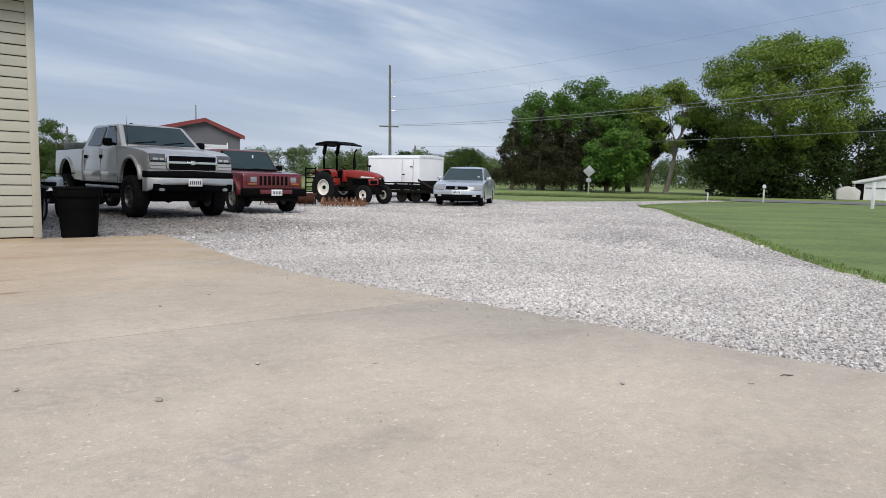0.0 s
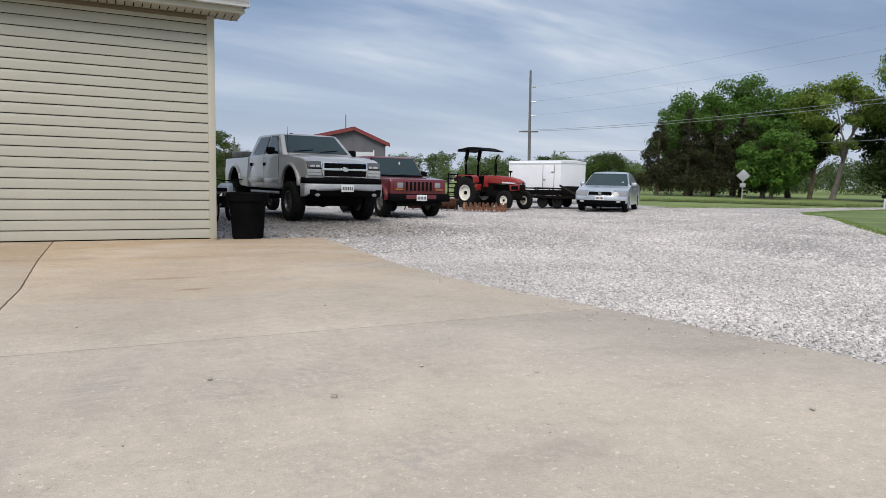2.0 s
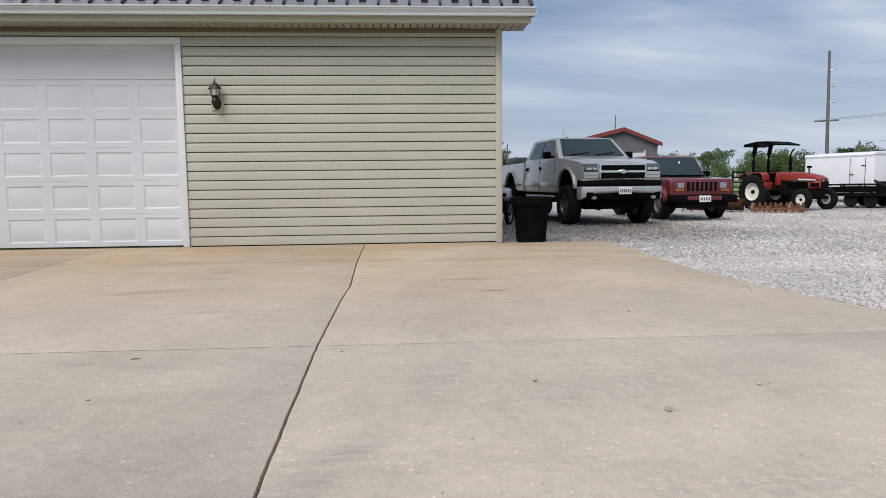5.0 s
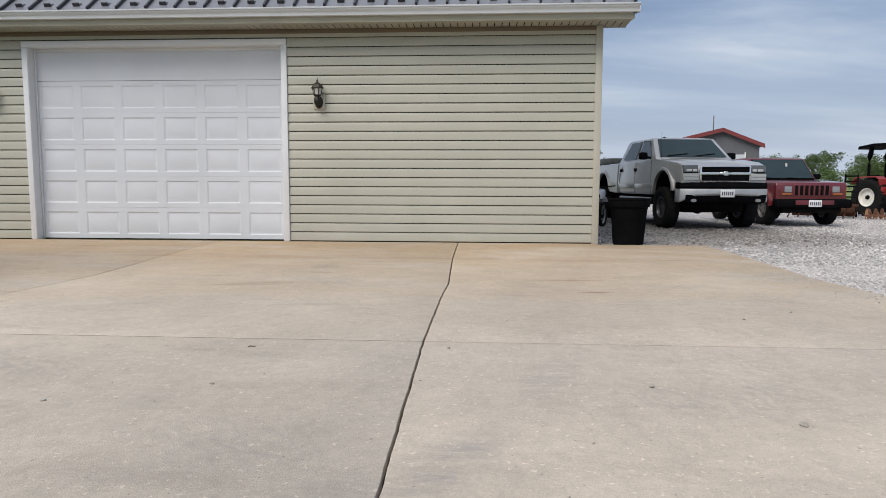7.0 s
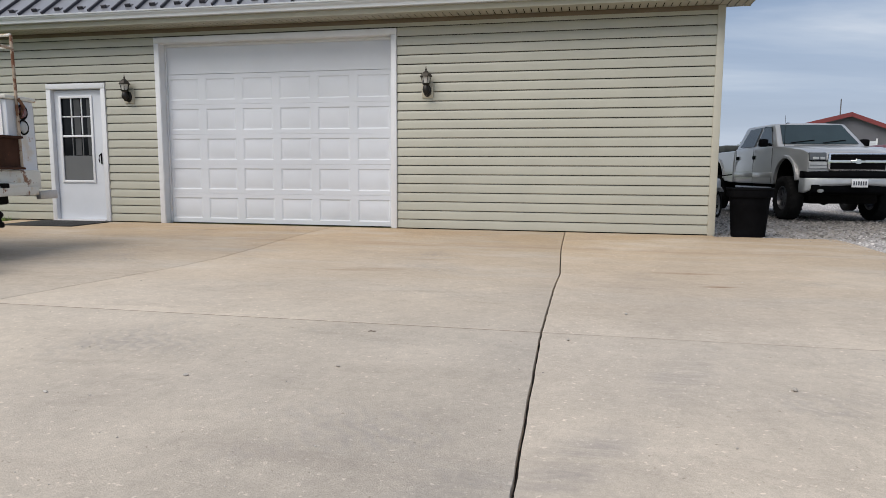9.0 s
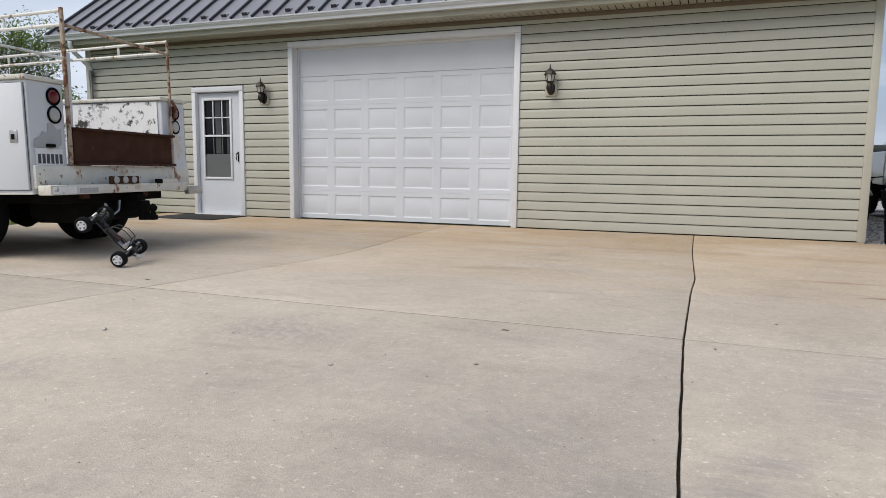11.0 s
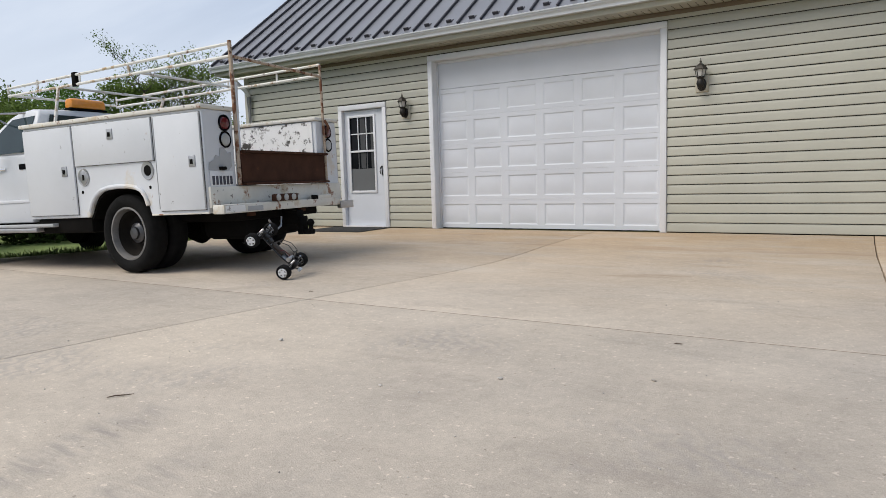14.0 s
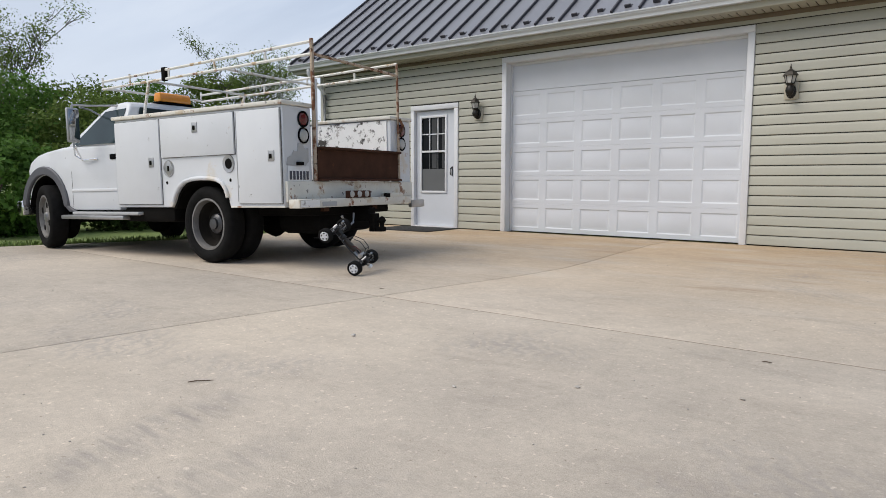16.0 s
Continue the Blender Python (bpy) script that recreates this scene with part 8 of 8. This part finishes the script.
barn = gable_building("barn", pose(11.52, 28.83, -0.05, 0, 0, -14), ((2.6, 3.22), (1.88, 3.04)), 3.84, 9.5, SHED_GREY, SHED_RED, "grey steel barn with a red gable roof", (-0.5, 1.15, 0.0, 2.5))
part("antenna", rod((-0.42, 1, 3.6), (-0.42, 1, 4.75), 0.035, 0.03, 6), WEATHERED, barn)
shed = gable_building("white_shed", pose(58.1, 10.2, -0.05, 0, 0, -70), ((2.6, 1.35), (2.6, 1.35)), 1.95, 7, SHED_WHITE, SHED_WHITE, "low white gabled shed beyond the road", None, 0.15)
part("shed_opening", box(-2.5, -1.9, -0.04, -0.031, 0.0, 1.25), DARK, shed, smooth=0)
part("shed_window", box(-0.4, 0.1, -0.04, -0.031, 0.55, 1.0), DARK, shed, smooth=0)
part("shed_line", box(-1.8, 2.6, -0.045, -0.032, 0.92, 0.97), DARK, shed, smooth=0)
TARP = mat("pale_tarp", (0.50, 0.50, 0.48), 0.8, 0, 0.12, 1.5, 0.4, 6)
tarp = outline([(-1.05, 0), (1.05, 0), (1.12, 0.85), (0.6, 1.2), (-0.1, 1.28), (-0.8, 1.1), (-1.1, 0.8)], -0.9, 0.9, 0.1, 3)
tagged(part("covered_trailer", tarp, TARP), "low trailer under a pale grey tarp beyond the road", "covered trailer").matrix_basis = pose(53.6, 11.7, -0.05, 0, 0, -60) @ Matrix.Diagonal((0.72, 0.72, 0.80, 1))

# ---- poles, wires, sign, mailboxes ----


def power_pole():
    t = empty("power_pole", pose(39.55, 53.15, -0.05), "tall weathered wooden power pole with a crossarm", "power pole")
    part("pole", rod((0.25, 0, 0), (0, 0, 13.0), 0.19, 0.11, 10), WEATHERED, t)
    c = part("crossarm", box(-1.05, 1.05, -0.06, 0.06, 6.35, 6.5), WEATHERED, t)
    c.matrix_basis = Matrix.Rotation(radians(-36), 4, "Z")
    for z in (11.2, 9.65, 8.15):
        part("insulator", rod((0.05, 0, z), (0.55, -0.35, z), 0.045, 0.06, 8), STEEL, t)
    return t


power_pole()
small = empty("utility_pole", pose(62.0, 80.0, -0.05), "short thin wooden utility pole far behind the trailer", "power pole")
part("pole", rod((0, 0, 0), (0, 0, 5.9), 0.18, 0.14, 8), WEATHERED, small)
part("cap", rod((0, 0, 5.9), (0, 0, 6.1), 0.2, 0.16, 8), STEEL, small)
post = empty("flag_post", pose(3.3, 19.9, -0.05), "thin bare steel post beyond the pickup", "post")
part("pole", rod((0, 0, 0), (0, 0, 2.55), 0.035, 0.03, 8), WEATHERED, post)


def cable(a, b, sag, r):
    """A hanging wire from a through b and as far again."""
    a, b = Vector(a), Vector(b)
    end = a + (b - a) * 1.35
    pts = []
    for i in range(29):
        f = i / 28
        p = a.lerp(end, f)
        p.z -= sag * 4 * f * (1 - f) - sag * 4 * 0.74 * 0.26 * f
        pts.append(p)
    ob = part("power_cable", tube(pts, r, 5), WIRE)
    return tagged(ob, "thin grey overhead power cable hung from the pole", "cable", "overhead cables")


for a, b, sag, r in (((39.8, 53.0, 11.2), (41.1, 5.65, 11.3), 0.9, 0.007), ((39.8, 53.0, 9.65), (41.15, 5.54, 9.85), 0.9, 0.007), ((39.8, 53.0, 8.15), (41.2, 5.4, 8.5), 0.8, 0.007), ((39.0, 53.4, 6.5), (41.2, 5.3, 6.95), 0.9, 0.017), ((40.1, 52.7, 6.45), (41.24, 5.29, 6.68), 0.9, 0.017), ((62.0, 80.0, 5.85), (41.3, 5.1, 4.2), 0.6, 0.017)):
    cable(a, b, sag, r)


def road_sign():
    t = empty("road_sign", pose(39.6, 24.7, -0.05, 0, 0, -38) @ Matrix.Scale(0.88, 4), "grey back of a diamond road sign on a post", "road sign")
    part("post", box(-0.04, 0.04, -0.03, 0.03, 0, 2.35), SIGN_GREY, t)
    d = part("sign_plate", box(-0.38, 0.38, -0.05, -0.034, -0.38, 0.38, 0.005), SIGN_GREY, t)
    d.matrix_basis = Matrix.Translation((0, 0, 1.95)) @ Matrix.Rotation(radians(45), 4, "Y")
    part("advisory_plate", box(-0.22, 0.22, -0.05, -0.034, 1.0, 1.32, 0.005), SIGN_GREY, t)


road_sign()


def mailbox(x, y, h, turn, dark):
    t = empty("mailbox", pose(x, y, -0.05, 0, 0, turn), "dark mailbox on a pale wooden post" if dark else "white mailbox on a white post", "mailbox")
    part("post", box(-0.04, 0.04, -0.04, 0.04, 0, h, 0.008), GUTTER, t)
    b = part("box", outline([(-0.08, 0), (0.08, 0), (0.08, 0.10), (0.055, 0.16), (0, 0.18), (-0.055, 0.16), (-0.08, 0.10)], -0.15, 0.15, 0.01, 1), DARK if dark else WHITE_TRIM, t)
    b.matrix_basis = Matrix.Translation((0, 0, h - 0.18 if not dark else h))
    return t


mailbox(32.9, 10.6, 0.5, 30, True)
mailbox(35.1, 8.6, 0.98, 110, False)
wp = empty("white_post", pose(31.9, 2.1, -0.05), "square white painted marker post on the lawn", "post")
part("post", box(-0.06, 0.06, -0.06, 0.06, 0, 1.15, 0.012), WHITE_TRIM, wp)
part("cap", box(-0.075, 0.075, -0.075, 0.075, 1.151, 1.20, 0.015), WHITE_TRIM, wp)

# ---- small things ----
LAMP_METAL = mat("lamp_bronze", (0.018, 0.016, 0.014), 0.45, 0.4, 0.2, 20, space="object")
LAMP_GLASS = mat("frosted_lamp_glass", (0.50, 0.49, 0.46), 0.25, 0, 0.08, 20, space="object")
LAMP_ROOF = mat("lamp_roof_bronze", (0.045, 0.040, 0.034), 0.5, 0.4, 0.2, 20, space="object")
LAMP_PLATE = mat("lamp_mount_tan", (0.45, 0.42, 0.34), 0.5, 0, 0.05, 10)


def wall_lantern(x, z):
    """A coach lantern on a square siding block. z is the top of its finial."""
    t = empty("wall_lantern", pose(x, -0.002, z - 0.40), "dark bronze coach lantern on the siding", "wall lamp", "coach lanterns on the garage wall")
    part("mount_block", box(-0.085, 0.085, -0.045, -0.002, -0.03, 0.19, 0.02), LAMP_PLATE, t, "tan square mounting block")
    part("back_plate", lathe([(0.001, 0.0), (0.06, 0.0), (0.056, 0.02), (0.03, 0.035), (0.001, 0.035)], 20, Matrix.Translation((0, -0.046, 0.07)) @ Matrix.Rotation(radians(90), 4, "X") @ Matrix.Diagonal((1, 1.45, 1, 1))), LAMP_METAL, t)
    part("arm", tube([(0, -0.07, 0.05), (0, -0.11, 0.03), (0, -0.13, 0.05), (0, -0.13, 0.10)], 0.014, 8), LAMP_METAL, t)
    m = Matrix.Translation((0, -0.13, 0))
    body = part("cage", lathe([(0.001, -0.005), (0.012, 0.0), (0.02, 0.02), (0.042, 0.04), (0.052, 0.075), (0.046, 0.11), (0.034, 0.135), (0.05, 0.15), (0.052, 0.165), (0.001, 0.168)], 12, m), LAMP_METAL, t)
    part("glass", lathe([(0.046, 0.165), (0.066, 0.255), (0.062, 0.255), (0.042, 0.165)], 6, m, close=True), LAMP_GLASS, body, "pale lantern glass")
    for k in range(6):
        a = k * math.pi / 3
        part("cage_bar", rod((0.050 * math.cos(a), -0.13 + 0.050 * math.sin(a), 0.163), (0.070 * math.cos(a), -0.13 + 0.070 * math.sin(a), 0.257), 0.005, seg=5), LAMP_METAL, body)
    part("roof", lathe([(0.001, 0.252), (0.088, 0.252), (0.09, 0.26), (0.062, 0.298), (0.034, 0.325), (0.018, 0.332), (0.011, 0.345), (0.016, 0.357), (0.007, 0.372), (0.004, 0.40), (0.001, 0.405)], 6, m), LAMP_ROOF, body)
    return t


wall_lantern(-3.91, 2.30)
wall_lantern(-8.72, 2.30)

mat_ob = part("doormat", box(-0.62, 0.62, -0.95, 0.0, 0.001, 0.014, 0.004), mat("mat_rubber", (0.02, 0.02, 0.02), 0.95, 0, 0.3, 30, 0.4, 200))
mat_ob.matrix_basis = pose(-9.72, -0.10, 0, 0, 0, 3)
tagged(mat_ob, "black rubber doormat lying before the entry door", "doormat")


RC_BLACK = mat("toy_black_plastic", (0.012, 0.012, 0.013), 0.5, 0, 0.3, 60, space="object")
RC_BROWN = mat("toy_wrap_brown", (0.030, 0.021, 0.016), 0.5, 0, 0.3, 60, space="object")
RC_ALU = mat("toy_aluminium", (0.50, 0.50, 0.51), 0.35, 0.8, 0.1, 40, space="object")


def toy_truck():
    """A stripped remote-control truck, nose up, down on one rear wheel."""
    ahead = Vector((-0.573, -0.354, 0.739)).normalized()
    axle = Vector((0.327, -0.926, -0.195))
    axle = (axle - ahead * axle.dot(ahead)).normalized()
    top = ahead.cross(axle)
    rot = Matrix((ahead, axle, top)).transposed().to_4x4()
    k = 1.13
    rear, front, half = -0.13, 0.21, 0.155
    foot = Vector((-6.28, -5.377, 0.0700)) - rot @ (Vector((rear, half, 0.0)) * k)
    t = empty("toy_truck", Matrix.Translation(foot) @ rot @ Matrix.Scale(k, 4), "black remote-control truck chassis without body, reared up on one wheel", "toy car")
    # local x forward (now upward), z the chassis's upper side
    for y in (-0.028, 0.028):
        part("frame_rail", tube([(rear + 0.02, y, 0.008), (0.0, y * 1.5, 0.006), (front - 0.02, y, 0.010)], 0.0065, 6), RC_BLACK, t)
    part("skid_plate", outline([(rear - 0.01, -0.022), (-0.03, -0.034), (0.10, -0.03), (front, -0.018), (front, 0.018), (0.10, 0.03), (-0.03, 0.034), (rear - 0.01, 0.022)], -0.004, 0.0, 0.001, 1, plane="xy"), RC_ALU, t)
    part("battery", box(-0.02, 0.10, -0.024, 0.022, 0.003, 0.030, 0.005), RC_BROWN, t, "brown wrapped battery pack")
    part("receiver_box", box(0.108, 0.145, -0.02, 0.02, 0.003, 0.034, 0.004), RC_BLACK, t)
    part("gearbox", box(rear - 0.03, rear + 0.045, -0.026, 0.026, -0.004, 0.05, 0.008), RC_BLACK, t)
    part("motor", rod((rear + 0.05, -0.035, 0.035), (rear + 0.05, 0.04, 0.035), 0.019, seg=14), RC_ALU, t)
    part("spur_cover", rod((rear + 0.03, -0.052, 0.032), (rear + 0.03, -0.036, 0.032), 0.026, seg=16), RC_BLACK, t)
    part("front_gearbox", box(front - 0.04, front + 0.025, -0.022, 0.022, -0.002, 0.038, 0.006), RC_BLACK, t)
    part("servo", box(0.15, 0.185, -0.022, 0.022, 0.004, 0.036, 0.004), RC_BLACK, t)
    for x, h in ((front - 0.012, 0.082), (rear + 0.005, 0.092)):
        part("shock_tower", outline([(-0.05, 0.0), (-0.02, -0.006), (0.02, -0.006), (0.05, 0.0), (0.062, h), (0.045, h), (0.02, 0.045), (-0.02, 0.045), (-0.045, h), (-0.062, h)], 0, 0.005), RC_BLACK, t).matrix_basis = Matrix.Translation((x, 0, 0)) @ Matrix.Rotation(radians(90), 4, "Z")
    part("wheelie_block", box(rear - 0.075, rear - 0.05, -0.018, 0.018, 0.012, 0.038, 0.005), WHITE_TRIM, t, "small white plastic block")
    part("wheelie_arm", tube([(rear - 0.02, 0.0, 0.0), (rear - 0.06, 0.0, 0.02)], 0.005, 5), RC_BLACK, t)
    for y in (-0.03, 0.03):
        part("roll_hoop", tube([(rear + 0.03, y, 0.05), (rear + 0.06, y, 0.115), (rear + 0.13, y, 0.122), (0.07, y, 0.085), (0.10, y * 0.8, 0.02)], 0.0032, 5), RC_BLACK, t)
    part("hoop_brace", rod((rear + 0.06, -0.03, 0.115), (rear + 0.06, 0.03, 0.115), 0.003, seg=5), RC_BLACK, t)
    part("wire", tube([(0.02, 0.01, 0.03), (0.0, 0.02, 0.055), (-0.05, 0.0, 0.05), (-0.075, 0.01, 0.04)], 0.0028, 5), LENS_RED, t, "thin red battery lead")
    first = None
    for x in (rear, front):
        for s in (1, -1):
            part("suspension_arm", plate([(x - 0.028, s * 0.022, 0.0), (x - 0.008, s * 0.125, 0.0), (x + 0.008, s * 0.125, 0.0), (x + 0.028, s * 0.022, 0.0)], 0.006), RC_BLACK, t)
            part("upper_link", rod((x + 0.006, s * 0.028, 0.042), (x + 0.004, s * 0.122, 0.022), 0.0032, seg=6), RC_ALU, t)
            sh = part("shock", rod((x + 0.012, s * 0.054, 0.082), (x + 0.012, s * 0.075, 0.048), 0.0085, seg=10), RC_ALU, t)
            part("spring", rod((x + 0.012, s * 0.075, 0.048), (x + 0.012, s * 0.102, 0.006), 0.0070, seg=10), RC_BLACK, sh)
            part("drive_shaft", rod((x, s * 0.022, 0.012), (x, s * 0.135, 0.004), 0.004, seg=6), RC_ALU, t)
            part("hub_carrier", box(x - 0.012, x + 0.012, min(s * 0.118, s * 0.134), max(s * 0.118, s * 0.134), -0.012, 0.026, 0.003), RC_BLACK, t)
            m = Matrix.Translation((x, s * half, 0.0)) @ (Matrix.Identity(4) if s > 0 else Matrix.Rotation(radians(180), 4, "Z"))
            if first is None:
                first = add_wheel(t, m, tyre_mesh(0.057, 0.055, 0.036, 18, -0.002, 0.3), rim_toy(), WHITE_TRIM)
            else:
                add_wheel(t, m, None, None, WHITE_TRIM, first)
    part("bumper", outline([(-0.05, 0), (0.05, 0), (0.035, 0.02), (-0.035, 0.02)], -0.004, 0.004, 0.002, 1, plane="xy"), RC_BLACK, t).matrix_basis = Matrix.Translation((front + 0.03, 0, 0.0)) @ Matrix.Rotation(radians(-90), 4, "Z")
    return t


def rim_toy():
    bm = lathe([(0.036, -0.018), (0.036, 0.027), (0.031, 0.029), (0.030, 0.018), (0.030, -0.018)], 24, close=True)
    lathe([(0.001, 0.027), (0.013, 0.026), (0.013, 0.016), (0.001, 0.016)], 12, bm=bm)
    for k in range(5):
        b = box(0.008, 0.032, -0.0075, 0.0075, 0.018, 0.026, 0.001, 1)
        bmesh.ops.transform(b, matrix=Matrix.Rotation(2 * math.pi * k / 5, 4, "Z"), verts=b.verts)
        merge(bm, b)
    bmesh.ops.transform(bm, matrix=Matrix.Rotation(radians(-90), 4, "X"), verts=bm.verts)
    return bm


toy_truck()

# loose stones and twigs on the slab
STONE = mat("pebble", (0.36, 0.33, 0.29), 0.85, 0, 0.2, 40, 0.3, 200)
PALE_STONE = mat("pale_pebble", (0.44, 0.415, 0.38), 0.85, 0, 0.2, 40, 0.3, 200)
PEBBLES = [(-0.44, -7.16, 0.014), (0.066, -6.886, 0.010), (0.52, -7.165, 0.009), (1.247, -8.016, 0.011), (-1.74, -6.145, 0.009), (0.06, -5.28, 0.010), (0.46, -5.01, 0.010), (1.50, -6.32, 0.010), (-0.86, -6.74, 0.012), (1.74, -8.33, 0.011), (-3.263, -7.087, 0.010), (-4.63, -7.01, 0.012), (-2.70, -6.83, 0.008), (-1.42, -5.44, 0.009), (1.66, -6.87, 0.010), (-3.66, -7.39, 0.008)]


def pebble(x, y, r, i):
    rnd = random.Random(i)
    bm = bmesh.new()
    bmesh.ops.create_icosphere(bm, subdivisions=2, radius=r * 0.85)
    for v in bm.verts:
        k = 1 + 0.55 * noise.noise(v.co * (1.1 / r) + Vector((i * 7.1, 0, 0)))
        v.co = Vector((v.co.x * 1.35 * k, v.co.y * k, v.co.z * 0.62 * k))
    low = min(v.co.z for v in bm.verts)
    for v in bm.verts:
        v.co.z -= low
    ob = part("pebble", bm, STONE if i % 4 == 0 else PALE_STONE, smooth=18)
    ob.matrix_basis = pose(x, y, 0.0, 0, 0, rnd.uniform(0, 360))
    tagged(ob, "small grey-brown pebble lying on the concrete" if i % 4 == 0 else "small pale limestone chip lying on the concrete", "pebble", "pebbles on the slab")


for i, (x, y, r) in enumerate(PEBBLES):
    pebble(x, y, r, i)
TWIG = mat("dry_twig", (0.10, 0.07, 0.05), 0.9, 0, 0.2, 30)
for i, (x, y, a, l) in enumerate(((-4.52, -7.99, 55, 0.10), (2.0, -8.36, 150, 0.07), (-5.6, -5.75, 70, 0.04), (-2.75, -6.2, 15, 0.04))):
    ob = part("twig", tube([(-l / 2, 0, 0.005), (-l / 6, 0.006, 0.006), (l / 5, -0.004, 0.006), (l / 2, 0.004, 0.004)], [0.002, 0.003, 0.0026, 0.0012], 5), TWIG)
    ob.matrix_basis = pose(x, y, 0.0, 0, 0, a)
    tagged(ob, "thin dry brown twig lying on the concrete", "twig", "twigs on the slab")


GRIT = mat("dusty_grit", (0.44, 0.41, 0.37), 0.9, 0, 0.12, 0.7, island=0.3)


def strays():
    """Grit and chips strewn over the slab, thicker by the gravel edge."""
    rng = np.random.default_rng(21)
    n = 900
    x, y = rng.uniform(-8, 2.6, n), rng.uniform(-9.2, -0.3, n)
    poly = [(-8, -0.3), (1.28, -0.3)] + SLAB_EDGE[1:6] + [(2.7, -9.3), (-8, -9.3)]
    k = inside(x, y, poly)
    x, y = x[k], y[k]
    s = rng.uniform(0.0015, 0.0045, len(x))
    e = np.array(SLAB_EDGE[:7])
    u = rng.random(420) * (len(e) - 1.001)
    i = u.astype(int)
    p = e[i] + (e[i + 1] - e[i]) * (u - i)[:, None]
    p[:, 0] -= rng.random(420) ** 3 * 0.45
    s2 = rng.uniform(0.003, 0.008, 420)
    pts = np.concatenate([np.column_stack([x, y]), p])
    s = np.concatenate([s, s2])
    scatter_stones("grit", np.column_stack([pts, s * 0.35]), s, GRIT, "pale grit and chips strewn on the slab", "grit")


strays()
MACHINE = mat("faded_machine_grey", (0.06, 0.065, 0.06), 0.7, 0, 0.2, 4)


def skid_loader():
    t = empty("loader", pose(2.46, 11.34, -0.14, 0, 0, -80) @ Matrix.Diagonal((0.9, 0.9, 0.86, 1)), "dark compact loader with orange beacon behind the pickup", "loader")
    part("body", box(-0.7, 0.7, -0.42, 0.42, 0.35, 1.1, 0.05), MACHINE, t)
    part("roof", box(-0.5, 0.5, -0.46, 0.46, 1.80, 2.02, 0.05), MACHINE, t)
    for x in (-0.44, 0.44):
        for y in (-0.40, 0.40):
            part("cab_post", box(x - 0.04, x + 0.04, y - 0.04, y + 0.04, 1.1, 1.82), MACHINE, t)
    b = part("beacon", lathe([(0.07, 0), (0.075, 0.02), (0.06, 0.12), (0.03, 0.15), (0.001, 0.155)], 14, Matrix.Translation((0.1, 0.33, 2.02))), LENS_AMBER, t, "orange beacon")
    part("white_tank", box(0.05, 0.40, -0.14, 0.16, 1.45, 1.75, 0.08), WHITE_TRIM, t)
    first = None
    for x in (-0.55, 0.55):
        for s in (1, -1):
            m = Matrix.Translation((x, s * 0.56, 0.38)) @ (Matrix.Identity(4) if s > 0 else Matrix.Rotation(radians(180), 4, "Z"))
            if first is None:
                first = add_wheel(t, m, tyre_mesh(0.38, 0.26, 0.2), rim_mesh(0.2, 0.26, style="disc"), GREY_RIM)
            else:
                add_wheel(t, m, None, None, GREY_RIM, first)


skid_loader()


def dirt_bike():
    t = empty("dirt_bike", pose(0.72, 4.6, -0.085, 0, 0, 65) @ Matrix.Diagonal((0.9, 0.9, 0.9, 1)), "white and black dirt bike leaning behind the tub", "motorcycle")
    for x in (-0.6, 0.65):
        w = part("wheel", tyre_mesh(0.30, 0.10, 0.235), RUBBER, t)
        w.matrix_basis = Matrix.Translation((x, 0, 0.30))
        part("rim", lathe([(0.235, -0.02), (0.235, 0.02), (0.215, 0.02), (0.215, -0.02)], 24, Matrix.Rotation(radians(90), 4, "X"), close=True), STEEL, w)
    part("frame", tube([(-0.6, 0, 0.32), (-0.1, 0, 0.42), (0.2, 0, 0.40), (0.42, 0, 0.85)], 0.03, 6), STEEL, t)
    part("fork", tube([(0.65, 0, 0.30), (0.45, 0, 0.90)], 0.03, 6), STEEL, t)
    part("engine", box(-0.12, 0.22, -0.11, 0.11, 0.34, 0.60, 0.04), DARK, t)
    part("seat", outline([(-0.65, 0.80), (0.10, 0.78), (0.08, 0.70), (-0.6, 0.73)], -0.10, 0.10, 0.02, 2), BLACK_PLASTIC, t)
    part("tank", outline([(0.05, 0.66), (0.42, 0.70), (0.40, 0.90), (0.10, 0.84)], -0.14, 0.14, 0.04, 2), GUTTER, t)
    part("front_fender", outline([(0.40, 0.70), (0.75, 0.66), (0.98, 0.58), (0.75, 0.70), (0.42, 0.74)], -0.07, 0.07, 0.005, 1), GUTTER, t)
    part("rear_fender", outline([(-0.30, 0.70), (-0.95, 0.78), (-1.0, 0.74), (-0.35, 0.62)], -0.08, 0.08, 0.01, 1), MACHINE, t)
    part("handlebar", tube([(0.40, -0.36, 0.98), (0.44, -0.1, 0.95), (0.44, 0.1, 0.95), (0.40, 0.36, 0.98)], 0.014, 6), DARK, t)
    part("stand", rod((-0.05, 0.12, 0.35), (-0.1, 0.28, 0.0), 0.012, seg=6), STEEL, t)


dirt_bike()
